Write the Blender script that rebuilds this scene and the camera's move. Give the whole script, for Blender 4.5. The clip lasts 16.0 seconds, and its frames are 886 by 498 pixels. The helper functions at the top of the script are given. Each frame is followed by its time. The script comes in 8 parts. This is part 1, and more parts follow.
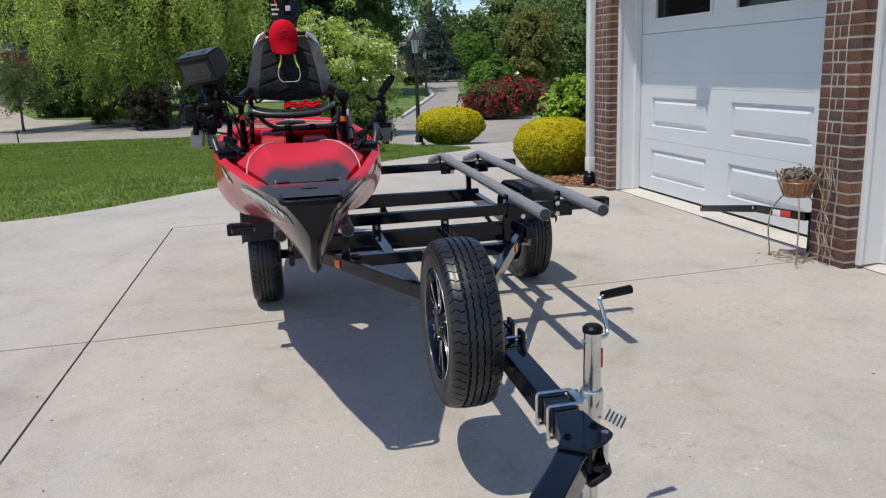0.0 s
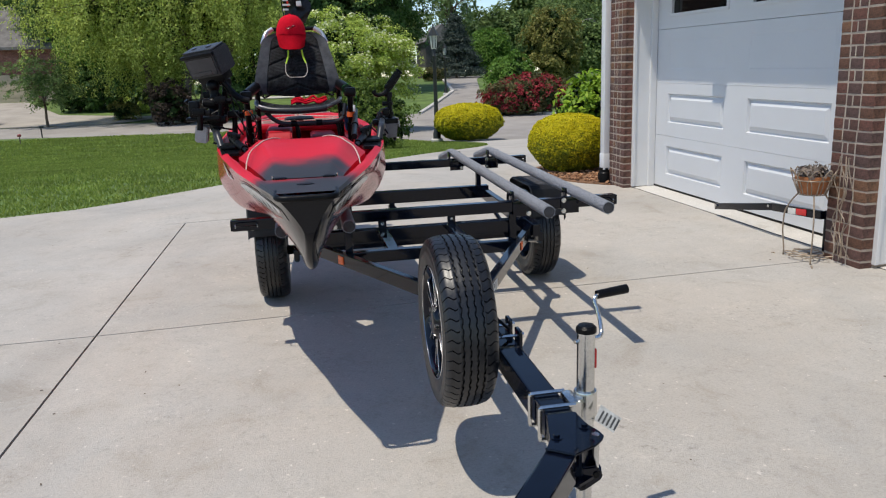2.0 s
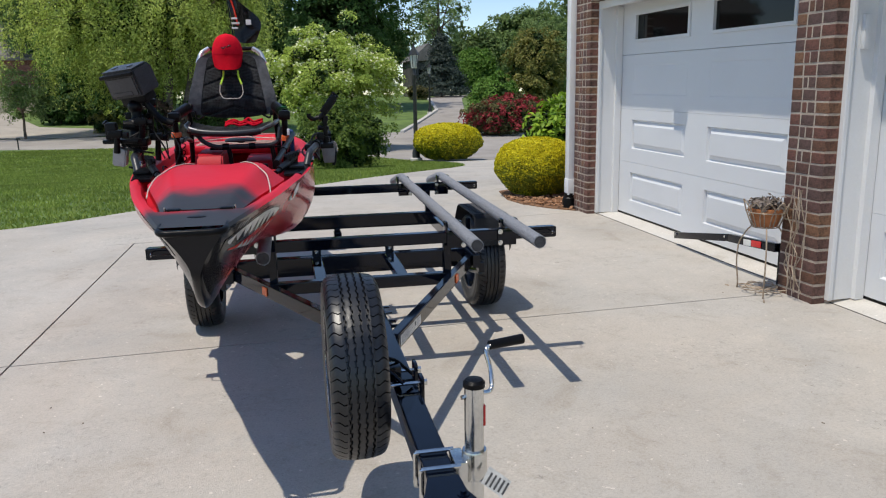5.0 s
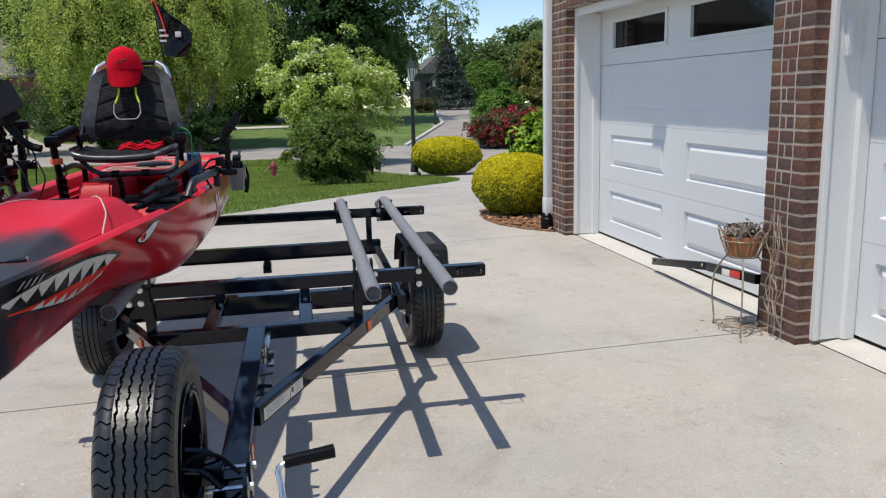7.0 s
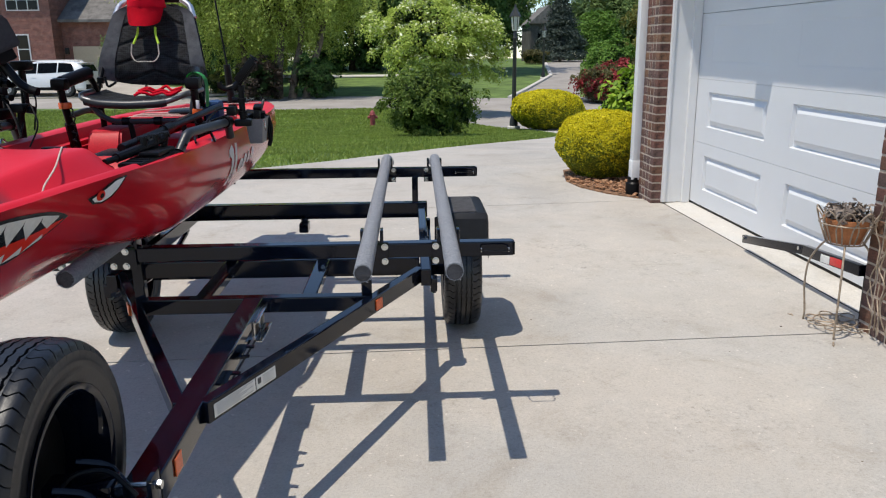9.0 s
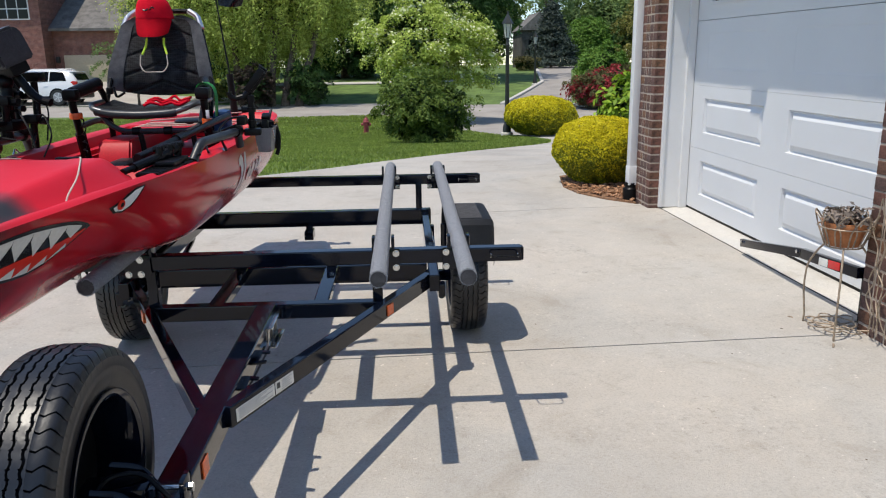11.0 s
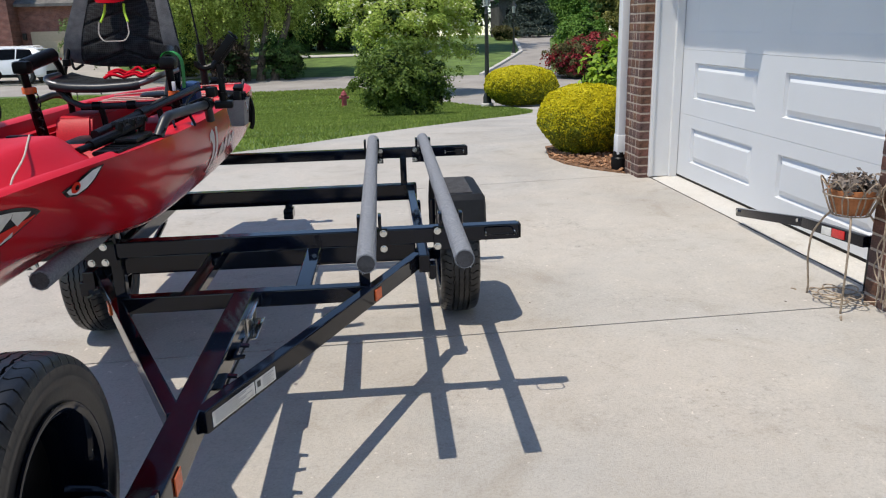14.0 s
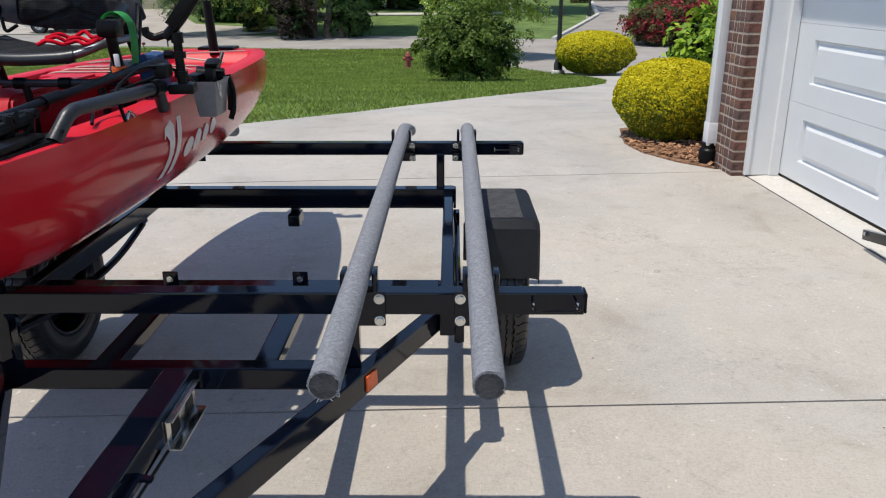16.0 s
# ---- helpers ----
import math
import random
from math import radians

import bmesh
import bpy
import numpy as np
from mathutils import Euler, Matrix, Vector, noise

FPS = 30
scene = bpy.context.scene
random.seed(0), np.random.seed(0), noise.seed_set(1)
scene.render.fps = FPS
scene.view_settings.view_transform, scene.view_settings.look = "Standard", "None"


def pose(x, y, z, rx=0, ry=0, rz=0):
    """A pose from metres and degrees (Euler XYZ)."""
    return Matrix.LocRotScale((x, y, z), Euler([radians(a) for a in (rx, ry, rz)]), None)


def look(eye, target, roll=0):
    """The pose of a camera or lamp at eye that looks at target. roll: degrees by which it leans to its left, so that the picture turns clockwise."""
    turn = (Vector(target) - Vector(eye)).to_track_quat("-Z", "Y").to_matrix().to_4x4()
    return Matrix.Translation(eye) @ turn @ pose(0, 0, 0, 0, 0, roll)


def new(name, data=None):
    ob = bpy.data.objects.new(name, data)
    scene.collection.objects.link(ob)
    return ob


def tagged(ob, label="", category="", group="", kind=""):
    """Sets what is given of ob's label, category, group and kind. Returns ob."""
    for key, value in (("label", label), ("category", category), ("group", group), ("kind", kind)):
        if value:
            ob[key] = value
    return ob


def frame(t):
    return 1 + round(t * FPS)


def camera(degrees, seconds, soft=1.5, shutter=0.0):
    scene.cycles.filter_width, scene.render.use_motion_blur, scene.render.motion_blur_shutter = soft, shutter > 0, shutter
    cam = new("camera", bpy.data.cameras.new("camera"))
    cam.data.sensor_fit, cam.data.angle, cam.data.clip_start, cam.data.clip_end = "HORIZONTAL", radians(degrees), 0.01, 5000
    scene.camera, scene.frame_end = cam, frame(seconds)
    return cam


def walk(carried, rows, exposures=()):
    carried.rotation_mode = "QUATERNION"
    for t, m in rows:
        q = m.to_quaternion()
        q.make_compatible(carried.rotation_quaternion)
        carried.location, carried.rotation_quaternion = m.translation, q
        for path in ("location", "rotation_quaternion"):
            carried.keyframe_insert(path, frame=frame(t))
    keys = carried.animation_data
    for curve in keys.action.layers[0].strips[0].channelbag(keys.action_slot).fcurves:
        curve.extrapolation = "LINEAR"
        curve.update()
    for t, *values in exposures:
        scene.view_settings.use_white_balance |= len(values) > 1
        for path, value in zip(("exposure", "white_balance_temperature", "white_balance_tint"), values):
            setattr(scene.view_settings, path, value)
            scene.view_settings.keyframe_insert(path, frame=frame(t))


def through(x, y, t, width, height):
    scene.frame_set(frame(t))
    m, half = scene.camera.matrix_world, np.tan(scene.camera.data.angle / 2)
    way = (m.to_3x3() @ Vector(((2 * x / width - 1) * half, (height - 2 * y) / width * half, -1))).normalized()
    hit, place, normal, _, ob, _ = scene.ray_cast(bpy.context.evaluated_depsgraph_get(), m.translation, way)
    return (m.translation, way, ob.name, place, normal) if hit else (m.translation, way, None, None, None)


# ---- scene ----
cam = camera(61.4, 16.0, 1.15)
METRES, EYE, TILT, LEAN, TURN = 3.17, 1.36, 0.0, 0.0, -12.0
ROWS = [
    (0.0, 0.0, 0.0, 0.0, -0.49, -12.92, 2.12),
    (0.5, -0.0039, -0.0004, 0.0, 0.08, -12.68, 1.88),
    (1.0, -0.0052, -0.0038, 0.0009, 0.54, -12.57, 1.83),
    (1.5, -0.0016, -0.0044, 0.0007, 0.9, -12.72, 1.98),
    (2.0, 0.0246, 0.0095, -0.002, 1.06, -13.15, 2.09),
    (2.5, 0.0751, 0.0382, -0.0021, 1.12, -13.76, 1.92),
    (3.0, 0.0894, 0.0434, -0.0033, 1.21, -14.24, 1.39),
    (5.5, 0.1256, 0.0827, 0.0076, -0.46, -11.05, 1.03),
    (6.0, 0.144, 0.1362, 0.0064, -1.53, -10.62, 1.42),
    (6.5, 0.1861, 0.1884, 0.0044, -0.84, -10.54, 1.71),
    (7.0, 0.2528, 0.2346, 0.0107, 1.11, -10.88, 1.59),
    (7.5, 0.2752, 0.2835, 0.0056, 3.31, -11.65, 1.33),
    (8.0, 0.2945, 0.3343, 0.0062, 5.82, -12.62, 1.08),
    (8.5, 0.3345, 0.3776, 0.0063, 8.02, -13.66, 0.85),
    (9.0, 0.346, 0.3869, 0.0044, 9.51, -14.33, 0.46),
    (11.5, 0.3241, 0.3663, 0.0088, 8.55, -13.8, 0.94),
    (12.0, 0.3232, 0.3679, 0.0091, 8.28, -13.97, 1.26),
    (12.5, 0.3178, 0.3714, 0.0088, 7.74, -14.21, 1.44),
    (13.0, 0.3041, 0.3715, 0.0082, 7.22, -14.6, 1.6),
    (13.5, 0.2918, 0.377, 0.0035, 7.03, -15.2, 1.68),
    (14.0, 0.3061, 0.4327, -0.0019, 7.13, -15.95, 1.6),
    (14.5, 0.3269, 0.5053, 0.0027, 7.53, -16.72, 1.35),
    (15.0, 0.309, 0.5684, -0.0004, 8.4, -17.45, 0.99),
    (15.5, 0.2898, 0.6437, 0.0003, 10.18, -17.97, 0.44),
    (16.0, 0.293, 0.7283, 0.0018, 12.52, -18.72, 0.13),
]
EXPOSURES = [(0.0, 0.07), (5.5, 0.09), (8.0, 0.21), (9.0, 0.24), (16.0, 0.24)]
walk(cam, [(t, pose(0, 0, EYE, TILT, LEAN, TURN) @ pose(METRES * x, METRES * y, METRES * z, 90 + pitch, roll, yaw)) for t, x, y, z, yaw, pitch, roll in ROWS], EXPOSURES)

# ---- daylight ----
SUN_WAY = Vector((0.318, 0.168, -1.0)).normalized()
world = bpy.data.worlds.new("sky")
scene.world = world
world.use_nodes = True
wn = world.node_tree.nodes
sky = wn.new("ShaderNodeTexSky")
sky.sky_type = "NISHITA"
sky.sun_disc = False
sky.altitude, sky.air_density, sky.dust_density, sky.ozone_density = 1200.0, 1.0, 0.25, 1.6
sky.sun_elevation = math.asin(-SUN_WAY.z)
sky.sun_rotation = math.atan2(-SUN_WAY.x, -SUN_WAY.y)
wn["Background"].inputs["Strength"].default_value = 0.150
world.node_tree.links.new(sky.outputs[0], wn["Background"].inputs["Color"])
sun_data = bpy.data.lights.new("sun", "SUN")
sun_data.energy, sun_data.angle, sun_data.color = 3.50, radians(0.53), (1.0, 0.930, 0.820)
sun = new("sun", sun_data)
sun.matrix_world = look((0, 0, 30), Vector((0, 0, 30)) + SUN_WAY)

# ---- materials ----
def material(name, color, rough=0.6, metal=0.0, spec=0.5, vary=0.12, scale=8.0, grain=60.0, bump=0.1, bump_scale=None, tint=None, coat=0.0, rand=0.0, rough_vary=0.0):
    """A surface with a base colour that varies at two scales, a fine relief, and, for repeats, a change from object to object."""
    m = bpy.data.materials.new(name)
    m.use_nodes = True
    nt = m.node_tree
    n, l = nt.nodes, nt.links
    b = n["Principled BSDF"]
    b.inputs["Roughness"].default_value = rough
    b.inputs["Metallic"].default_value = metal
    b.inputs["Specular IOR Level"].default_value = spec
    b.inputs["Coat Weight"].default_value = coat
    b.inputs["Coat Roughness"].default_value = 0.08
    co = n.new("ShaderNodeTexCoord")
    big = n.new("ShaderNodeTexNoise")
    big.inputs["Scale"].default_value = scale
    big.inputs["Detail"].default_value = 6.0
    l.new(co.outputs["Object"], big.inputs["Vector"])
    fine = n.new("ShaderNodeTexNoise")
    fine.inputs["Scale"].default_value = grain
    fine.inputs["Detail"].default_value = 3.0
    l.new(co.outputs["Object"], fine.inputs["Vector"])
    mixv = n.new("ShaderNodeMath")
    mixv.operation = "MULTIPLY_ADD"
    mixv.inputs[1].default_value = 0.6
    l.new(big.outputs["Fac"], mixv.inputs[0])
    half = n.new("ShaderNodeMath")
    half.operation = "MULTIPLY"
    half.inputs[1].default_value = 0.4
    l.new(fine.outputs["Fac"], half.inputs[0])
    l.new(half.outputs[0], mixv.inputs[2])
    ramp = n.new("ShaderNodeValToRGB")
    lo = [max(0.0, c * (1 - 2.2 * vary)) for c in color]
    hi = [min(1.0, c * (1 + 2.2 * vary)) for c in (tint or color)]
    ramp.color_ramp.elements[0].position, ramp.color_ramp.elements[1].position = 0.3, 0.7
    ramp.color_ramp.elements[0].color, ramp.color_ramp.elements[1].color = (*lo, 1), (*hi, 1)
    l.new(mixv.outputs[0], ramp.inputs["Fac"])
    out = ramp.outputs["Color"]
    if rand:
        info = n.new("ShaderNodeObjectInfo")
        mr = n.new("ShaderNodeMapRange")
        mr.inputs["To Min"].default_value, mr.inputs["To Max"].default_value = 1 - rand, 1 + rand
        l.new(info.outputs["Random"], mr.inputs["Value"])
        hs = n.new("ShaderNodeHueSaturation")
        l.new(mr.outputs["Result"], hs.inputs["Value"])
        l.new(out, hs.inputs["Color"])
        out = hs.outputs["Color"]
    l.new(out, b.inputs["Base Color"])
    if rough_vary:
        mr = n.new("ShaderNodeMapRange")
        mr.inputs["To Min"].default_value, mr.inputs["To Max"].default_value = max(0.02, rough - rough_vary), min(1, rough + rough_vary)
        l.new(big.outputs["Fac"], mr.inputs["Value"])
        l.new(mr.outputs["Result"], b.inputs["Roughness"])
    if bump:
        bn = n.new("ShaderNodeBump")
        bn.inputs["Strength"].default_value = bump
        bn.inputs["Distance"].default_value = 0.01
        if bump_scale:
            relief = n.new("ShaderNodeTexNoise")
            relief.inputs["Scale"].default_value = bump_scale
            l.new(co.outputs["Object"], relief.inputs["Vector"])
            l.new(relief.outputs["Fac"], bn.inputs["Height"])
        else:
            l.new(fine.outputs["Fac"], bn.inputs["Height"])
        l.new(bn.outputs["Normal"], b.inputs["Normal"])
    return m


GROWTH = 1.4


def leaf_material(name, dark, light, rough=0.55, through=0.42):
    """Leaves: colour by leaf, with some light through the blade."""
    m = bpy.data.materials.new(name)
    m.use_nodes = True
    n, l = m.node_tree.nodes, m.node_tree.links
    b = n["Principled BSDF"]
    b.inputs["Roughness"].default_value = rough
    b.inputs["Specular IOR Level"].default_value = 0.18
    dark, light = [min(0.9, c * GROWTH) for c in dark], [min(0.9, c * GROWTH) for c in light]
    geo = n.new("ShaderNodeNewGeometry")
    ramp = n.new("ShaderNodeValToRGB")
    ramp.color_ramp.elements[0].color, ramp.color_ramp.elements[1].color = (*dark, 1), (*light, 1)
    l.new(geo.outputs["Random Per Island"], ramp.inputs["Fac"])
    l.new(ramp.outputs["Color"], b.inputs["Base Color"])
    tr = n.new("ShaderNodeBsdfTranslucent")
    l.new(ramp.outputs["Color"], tr.inputs["Color"])
    mix = n.new("ShaderNodeMixShader")
    mix.inputs["Fac"].default_value = through
    l.new(b.outputs[0], mix.inputs[1])
    l.new(tr.outputs[0], mix.inputs[2])
    l.new(mix.outputs[0], n["Material Output"].inputs["Surface"])
    return m


def concrete(name, base, seed=0.0):
    """Weathered broom-finished concrete: broad stains, mottling, pale worn scuffs, pits."""
    m = bpy.data.materials.new(name)
    m.use_nodes = True
    n, l = m.node_tree.nodes, m.node_tree.links
    b = n["Principled BSDF"]
    b.inputs["Roughness"].default_value = 0.88
    b.inputs["Specular IOR Level"].default_value = 0.25
    co = n.new("ShaderNodeTexCoord")
    mp = n.new("ShaderNodeMapping")
    mp.inputs["Location"].default_value = (seed, seed * 2, 0)
    l.new(co.outputs["Object"], mp.inputs["Vector"])

    def noise_tex(scale, detail, rough=0.6, distort=0.0):
        t = n.new("ShaderNodeTexNoise")
        t.inputs["Scale"].default_value, t.inputs["Detail"].default_value = scale, detail
        t.inputs["Roughness"].default_value, t.inputs["Distortion"].default_value = rough, distort
        l.new(mp.outputs[0], t.inputs["Vector"])
        return t.outputs["Fac"]

    def ramp(fac, stops):
        r = n.new("ShaderNodeValToRGB")
        while len(r.color_ramp.elements) < len(stops):
            r.color_ramp.elements.new(0.5)
        for e, (p, c) in zip(r.color_ramp.elements, stops):
            e.position, e.color = p, (*c, 1)
        l.new(fac, r.inputs["Fac"])
        return r.outputs["Color"]

    def times(a, c, f=1.0):
        x = n.new("ShaderNodeMix")
        x.data_type, x.blend_type = "RGBA", "MULTIPLY"
        x.inputs["Factor"].default_value = f
        l.new(a, x.inputs["A"])
        l.new(c, x.inputs["B"])
        return x.outputs["Result"]
    g = lambda v: (v, v, v)
    col = ramp(noise_tex(0.55, 5.0, 0.6, 0.8), [(0.30, [c * 0.86 for c in base]), (0.5, base), (0.72, [min(1, c * 1.10) for c in base])])
    col = times(col, ramp(noise_tex(2.6, 8.0, 0.7, 0.6), [(0.32, (0.86, 0.84, 0.81)), (0.46, g(0.985)), (0.56, g(1.01)), (0.68, (1.075, 1.07, 1.055))]))
    col = times(col, ramp(noise_tex(14, 6.0, 0.75), [(0.28, g(0.84)), (0.45, g(1.0)), (0.62, g(1.0)), (0.76, g(1.13))]))
    col = times(col, ramp(noise_tex(90, 3.0, 0.7), [(0.30, g(0.86)), (0.5, g(1.0)), (0.72, g(1.08))]))
    pits = n.new("ShaderNodeTexVoronoi")
    pits.inputs["Scale"].default_value = 26
    l.new(mp.outputs[0], pits.inputs["Vector"])
    col = times(col, ramp(pits.outputs["Distance"], [(0.04, g(0.72)), (0.10, g(1.0))]), 0.7)
    # scaled patches: clusters of small pits with pale grit between them
    patch = ramp(noise_tex(1.3, 7.0, 0.75, 0.5), [(0.52, g(0.0)), (0.64, g(1.0))])
    worn = ramp(noise_tex(30, 6.0, 0.75, 0.3), [(0.36, g(0.62)), (0.43, g(0.95)), (0.57, g(1.02)), (0.67, g(1.25))])
    spot = n.new("ShaderNodeMix")
    spot.data_type, spot.blend_type = "RGBA", "MULTIPLY"
    l.new(patch, spot.inputs["Factor"])
    l.new(col, spot.inputs["A"])
    l.new(worn, spot.inputs["B"])
    col = spot.outputs["Result"]
    # beige and grey clouds, white grit
    col = times(col, ramp(noise_tex(0.8, 6.0, 0.62, 1.2), [(0.36, (0.978, 0.990, 1.0)), (0.5, (1.0, 0.995, 0.985)), (0.64, (1.012, 0.990, 0.965))]))
    col = times(col, ramp(noise_tex(34, 2.0, 0.5), [(0.70, g(1.0)), (0.74, g(1.35))]))
    # a few rusty stains
    col = times(col, ramp(noise_tex(0.9, 3.0, 0.5), [(0.70, g(1.0)), (0.78, (1.0, 0.90, 0.80))]))
    l.new(col, b.inputs["Base Color"])
    bn = n.new("ShaderNodeBump")
    bn.inputs["Strength"].default_value, bn.inputs["Distance"].default_value = 0.45, 0.006
    l.new(noise_tex(150, 4.0, 0.7), bn.inputs["Height"])
    l.new(bn.outputs["Normal"], b.inputs["Normal"])
    return m


CONCRETE = concrete("driveway_concrete", (0.446, 0.416, 0.376))
APRON = concrete("apron_concrete", (0.545, 0.525, 0.49), 3.0)
JOINT = material("joint_sealant", (0.030, 0.024, 0.022), 0.9, vary=0.3, scale=9, grain=80)
ASPHALT = material("road_asphalt", (0.310, 0.282, 0.252), 0.9, vary=0.12, scale=0.7, grain=30, bump=0.2)
PAVING = material("paving", (0.38, 0.34, 0.29), 0.9, vary=0.12, scale=0.8, grain=20)
SOIL = material("soil_under_lawn", (0.085, 0.145, 0.030), 0.95, vary=0.25, scale=1.2, grain=30, tint=(0.115, 0.175, 0.040))
GRASS = leaf_material("grass_blades", (0.098, 0.148, 0.026), (0.240, 0.292, 0.064), through=0.40)
gn, gl = GRASS.node_tree.nodes, GRASS.node_tree.links
gco, gmap, gns, ghs, gmr = gn.new("ShaderNodeTexCoord"), gn.new("ShaderNodeMapping"), gn.new("ShaderNodeTexNoise"), gn.new("ShaderNodeHueSaturation"), gn.new("ShaderNodeMapRange")
gmap.inputs["Rotation"].default_value, gmap.inputs["Scale"].default_value = (0, 0, 0.25), (0.5, 1.6, 1.0)
gns.inputs["Scale"].default_value, gns.inputs["Detail"].default_value = 1.5, 7.0
gmr.inputs["From Min"].default_value, gmr.inputs["From Max"].default_value = 0.3, 0.7
gmr.inputs["To Min"].default_value, gmr.inputs["To Max"].default_value = 0.68, 1.30
gl.new(gco.outputs["Object"], gmap.inputs["Vector"])
gl.new(gmap.outputs[0], gns.inputs["Vector"])
gl.new(gns.outputs["Fac"], gmr.inputs["Value"])
gl.new(gmr.outputs["Result"], ghs.inputs["Value"])
gramp = [q for q in gn if q.type == "VALTORGB"][0]
gl.new(gramp.outputs["Color"], ghs.inputs["Color"])
for q in gn:
    if q.type == "BSDF_PRINCIPLED":
        gl.new(ghs.outputs["Color"], q.inputs["Base Color"])
    if q.type == "BSDF_TRANSLUCENT":
        gl.new(ghs.outputs["Color"], q.inputs["Color"])
MULCH = material("wood_mulch", (0.28, 0.15, 0.08), 0.95, vary=0.4, scale=25, grain=90, bump=0.6, rand=0.5)
BRICK = material("clay_brick", (0.088, 0.055, 0.046), 0.85, vary=0.35, scale=14, grain=90, bump=0.35, tint=(0.145, 0.072, 0.053), rand=0.25)
BRICK_TONES = BRICK.node_tree.nodes.new("ShaderNodeValToRGB")
BRICK_TONES.color_ramp.interpolation = "CONSTANT"
BRICK_TONES.color_ramp.elements[0].color = (0.92, 0.90, 0.92, 1)
for spot, tone in ((0.20, (1.0, 0.92, 0.72, 1)), (0.34, (0.70, 0.82, 0.95, 1)), (0.52, (0.95, 0.78, 0.74, 1)), (0.70, (0.70, 0.72, 0.80, 1)), (0.88, (1.0, 1.0, 0.70, 1))):
    BRICK_TONES.color_ramp.elements.new(spot).color = tone
bt = BRICK.node_tree
tone_mix = bt.nodes.new("ShaderNodeMix")
tone_mix.data_type, tone_mix.blend_type = "RGBA", "MULTIPLY"
tone_mix.inputs["Factor"].default_value = 0.85
bt.links.new([q for q in bt.nodes if q.type == "OBJECT_INFO"][0].outputs["Random"], BRICK_TONES.inputs["Fac"])
bt.links.new([q for q in bt.nodes if q.type == "HUE_SAT"][0].outputs["Color"], tone_mix.inputs["A"])
bt.links.new(BRICK_TONES.outputs["Color"], tone_mix.inputs["B"])
bt.links.new(tone_mix.outputs["Result"], bt.nodes["Principled BSDF"].inputs["Base Color"])
MORTAR = material("mortar", (0.40, 0.335, 0.27), 0.95, vary=0.12, scale=20, grain=120, bump=0.3)
FARBRICK = material("house_brick", (0.20, 0.082, 0.062), 0.9, vary=0.2, scale=3, grain=22)
fn, fl = FARBRICK.node_tree.nodes, FARBRICK.node_tree.links
fco, fsep, fcom, fbr, fmix = fn.new("ShaderNodeTexCoord"), fn.new("ShaderNodeSeparateXYZ"), fn.new("ShaderNodeCombineXYZ"), fn.new("ShaderNodeTexBrick"), fn.new("ShaderNodeMix")
fl.new(fco.outputs["Object"], fsep.inputs[0])
fl.new(fsep.outputs["X"], fcom.inputs["X"])
fl.new(fsep.outputs["Z"], fcom.inputs["Y"])
fl.new(fcom.outputs[0], fbr.inputs["Vector"])
fbr.inputs["Scale"].default_value, fbr.inputs["Mortar Size"].default_value = 1.0, 0.008
fbr.inputs["Brick Width"].default_value, fbr.inputs["Row Height"].default_value = 0.22, 0.078
fbr.inputs["Color1"].default_value, fbr.inputs["Color2"].default_value, fbr.inputs["Mortar"].default_value = (0.72, 0.72, 0.75, 1), (1.15, 1.10, 1.05, 1), (1.55, 2.3, 2.6, 1)
fmix.data_type, fmix.blend_type = "RGBA", "MULTIPLY"
fmix.inputs["Factor"].default_value = 1.0
fl.new(fn["Principled BSDF"].inputs["Base Color"].links[0].from_socket, fmix.inputs["A"])
fl.new(fbr.outputs["Color"], fmix.inputs["B"])
fl.new(fmix.outputs["Result"], fn["Principled BSDF"].inputs["Base Color"])
WHITE = material("white_paint", (0.72, 0.72, 0.715), 0.4, vary=0.02, scale=3, grain=90, bump=0.05)
DOORWHITE = material("door_steel_white", (0.655, 0.665, 0.675), 0.42, vary=0.015, scale=2, grain=200, bump=0.12, bump_scale=220)
ROOF = material("roof_shingle", (0.16, 0.15, 0.14), 0.95, vary=0.25, scale=2, grain=12)
GUNMETAL = material("black_gloss_paint", (0.002, 0.0035, 0.009), 0.055, spec=0.32, vary=0.2, scale=12, grain=160, bump=0.008, coat=0.0, rough_vary=0.03)
BLACKPLASTIC = material("black_plastic", (0.0042, 0.0042, 0.005), 0.36, spec=0.15, vary=0.25, scale=20, grain=200, bump=0.12)
RAILBLACK = material("gear_rail_black", (0.020, 0.022, 0.027), 0.40, vary=0.2, scale=20, grain=200, bump=0.06)
# finder plastic in two tones: light from above put into the colours
FINDERLIT = material("speckled_black_lit", (0.040, 0.043, 0.050), 0.34, vary=0.3, scale=30, grain=90, bump=0.55, bump_scale=110)
FINDERUNLIT = material("matt_black_unlit", (0.022, 0.023, 0.027), 0.5, vary=0.2, scale=30, grain=120, bump=0.25)
FENDER = material("fender_plastic", (0.030, 0.032, 0.038), 0.50, vary=0.2, scale=6, grain=220, bump=0.1, rough_vary=0.12)
BOLSTER = material("seat_side_fabric", (0.125, 0.130, 0.145), 0.70, vary=0.2, scale=30, grain=300, bump=0.4)
DARKFABRIC = material("seat_fabric", (0.040, 0.041, 0.046), 0.70, spec=0.40, vary=0.3, scale=30, grain=400, bump=0.5)
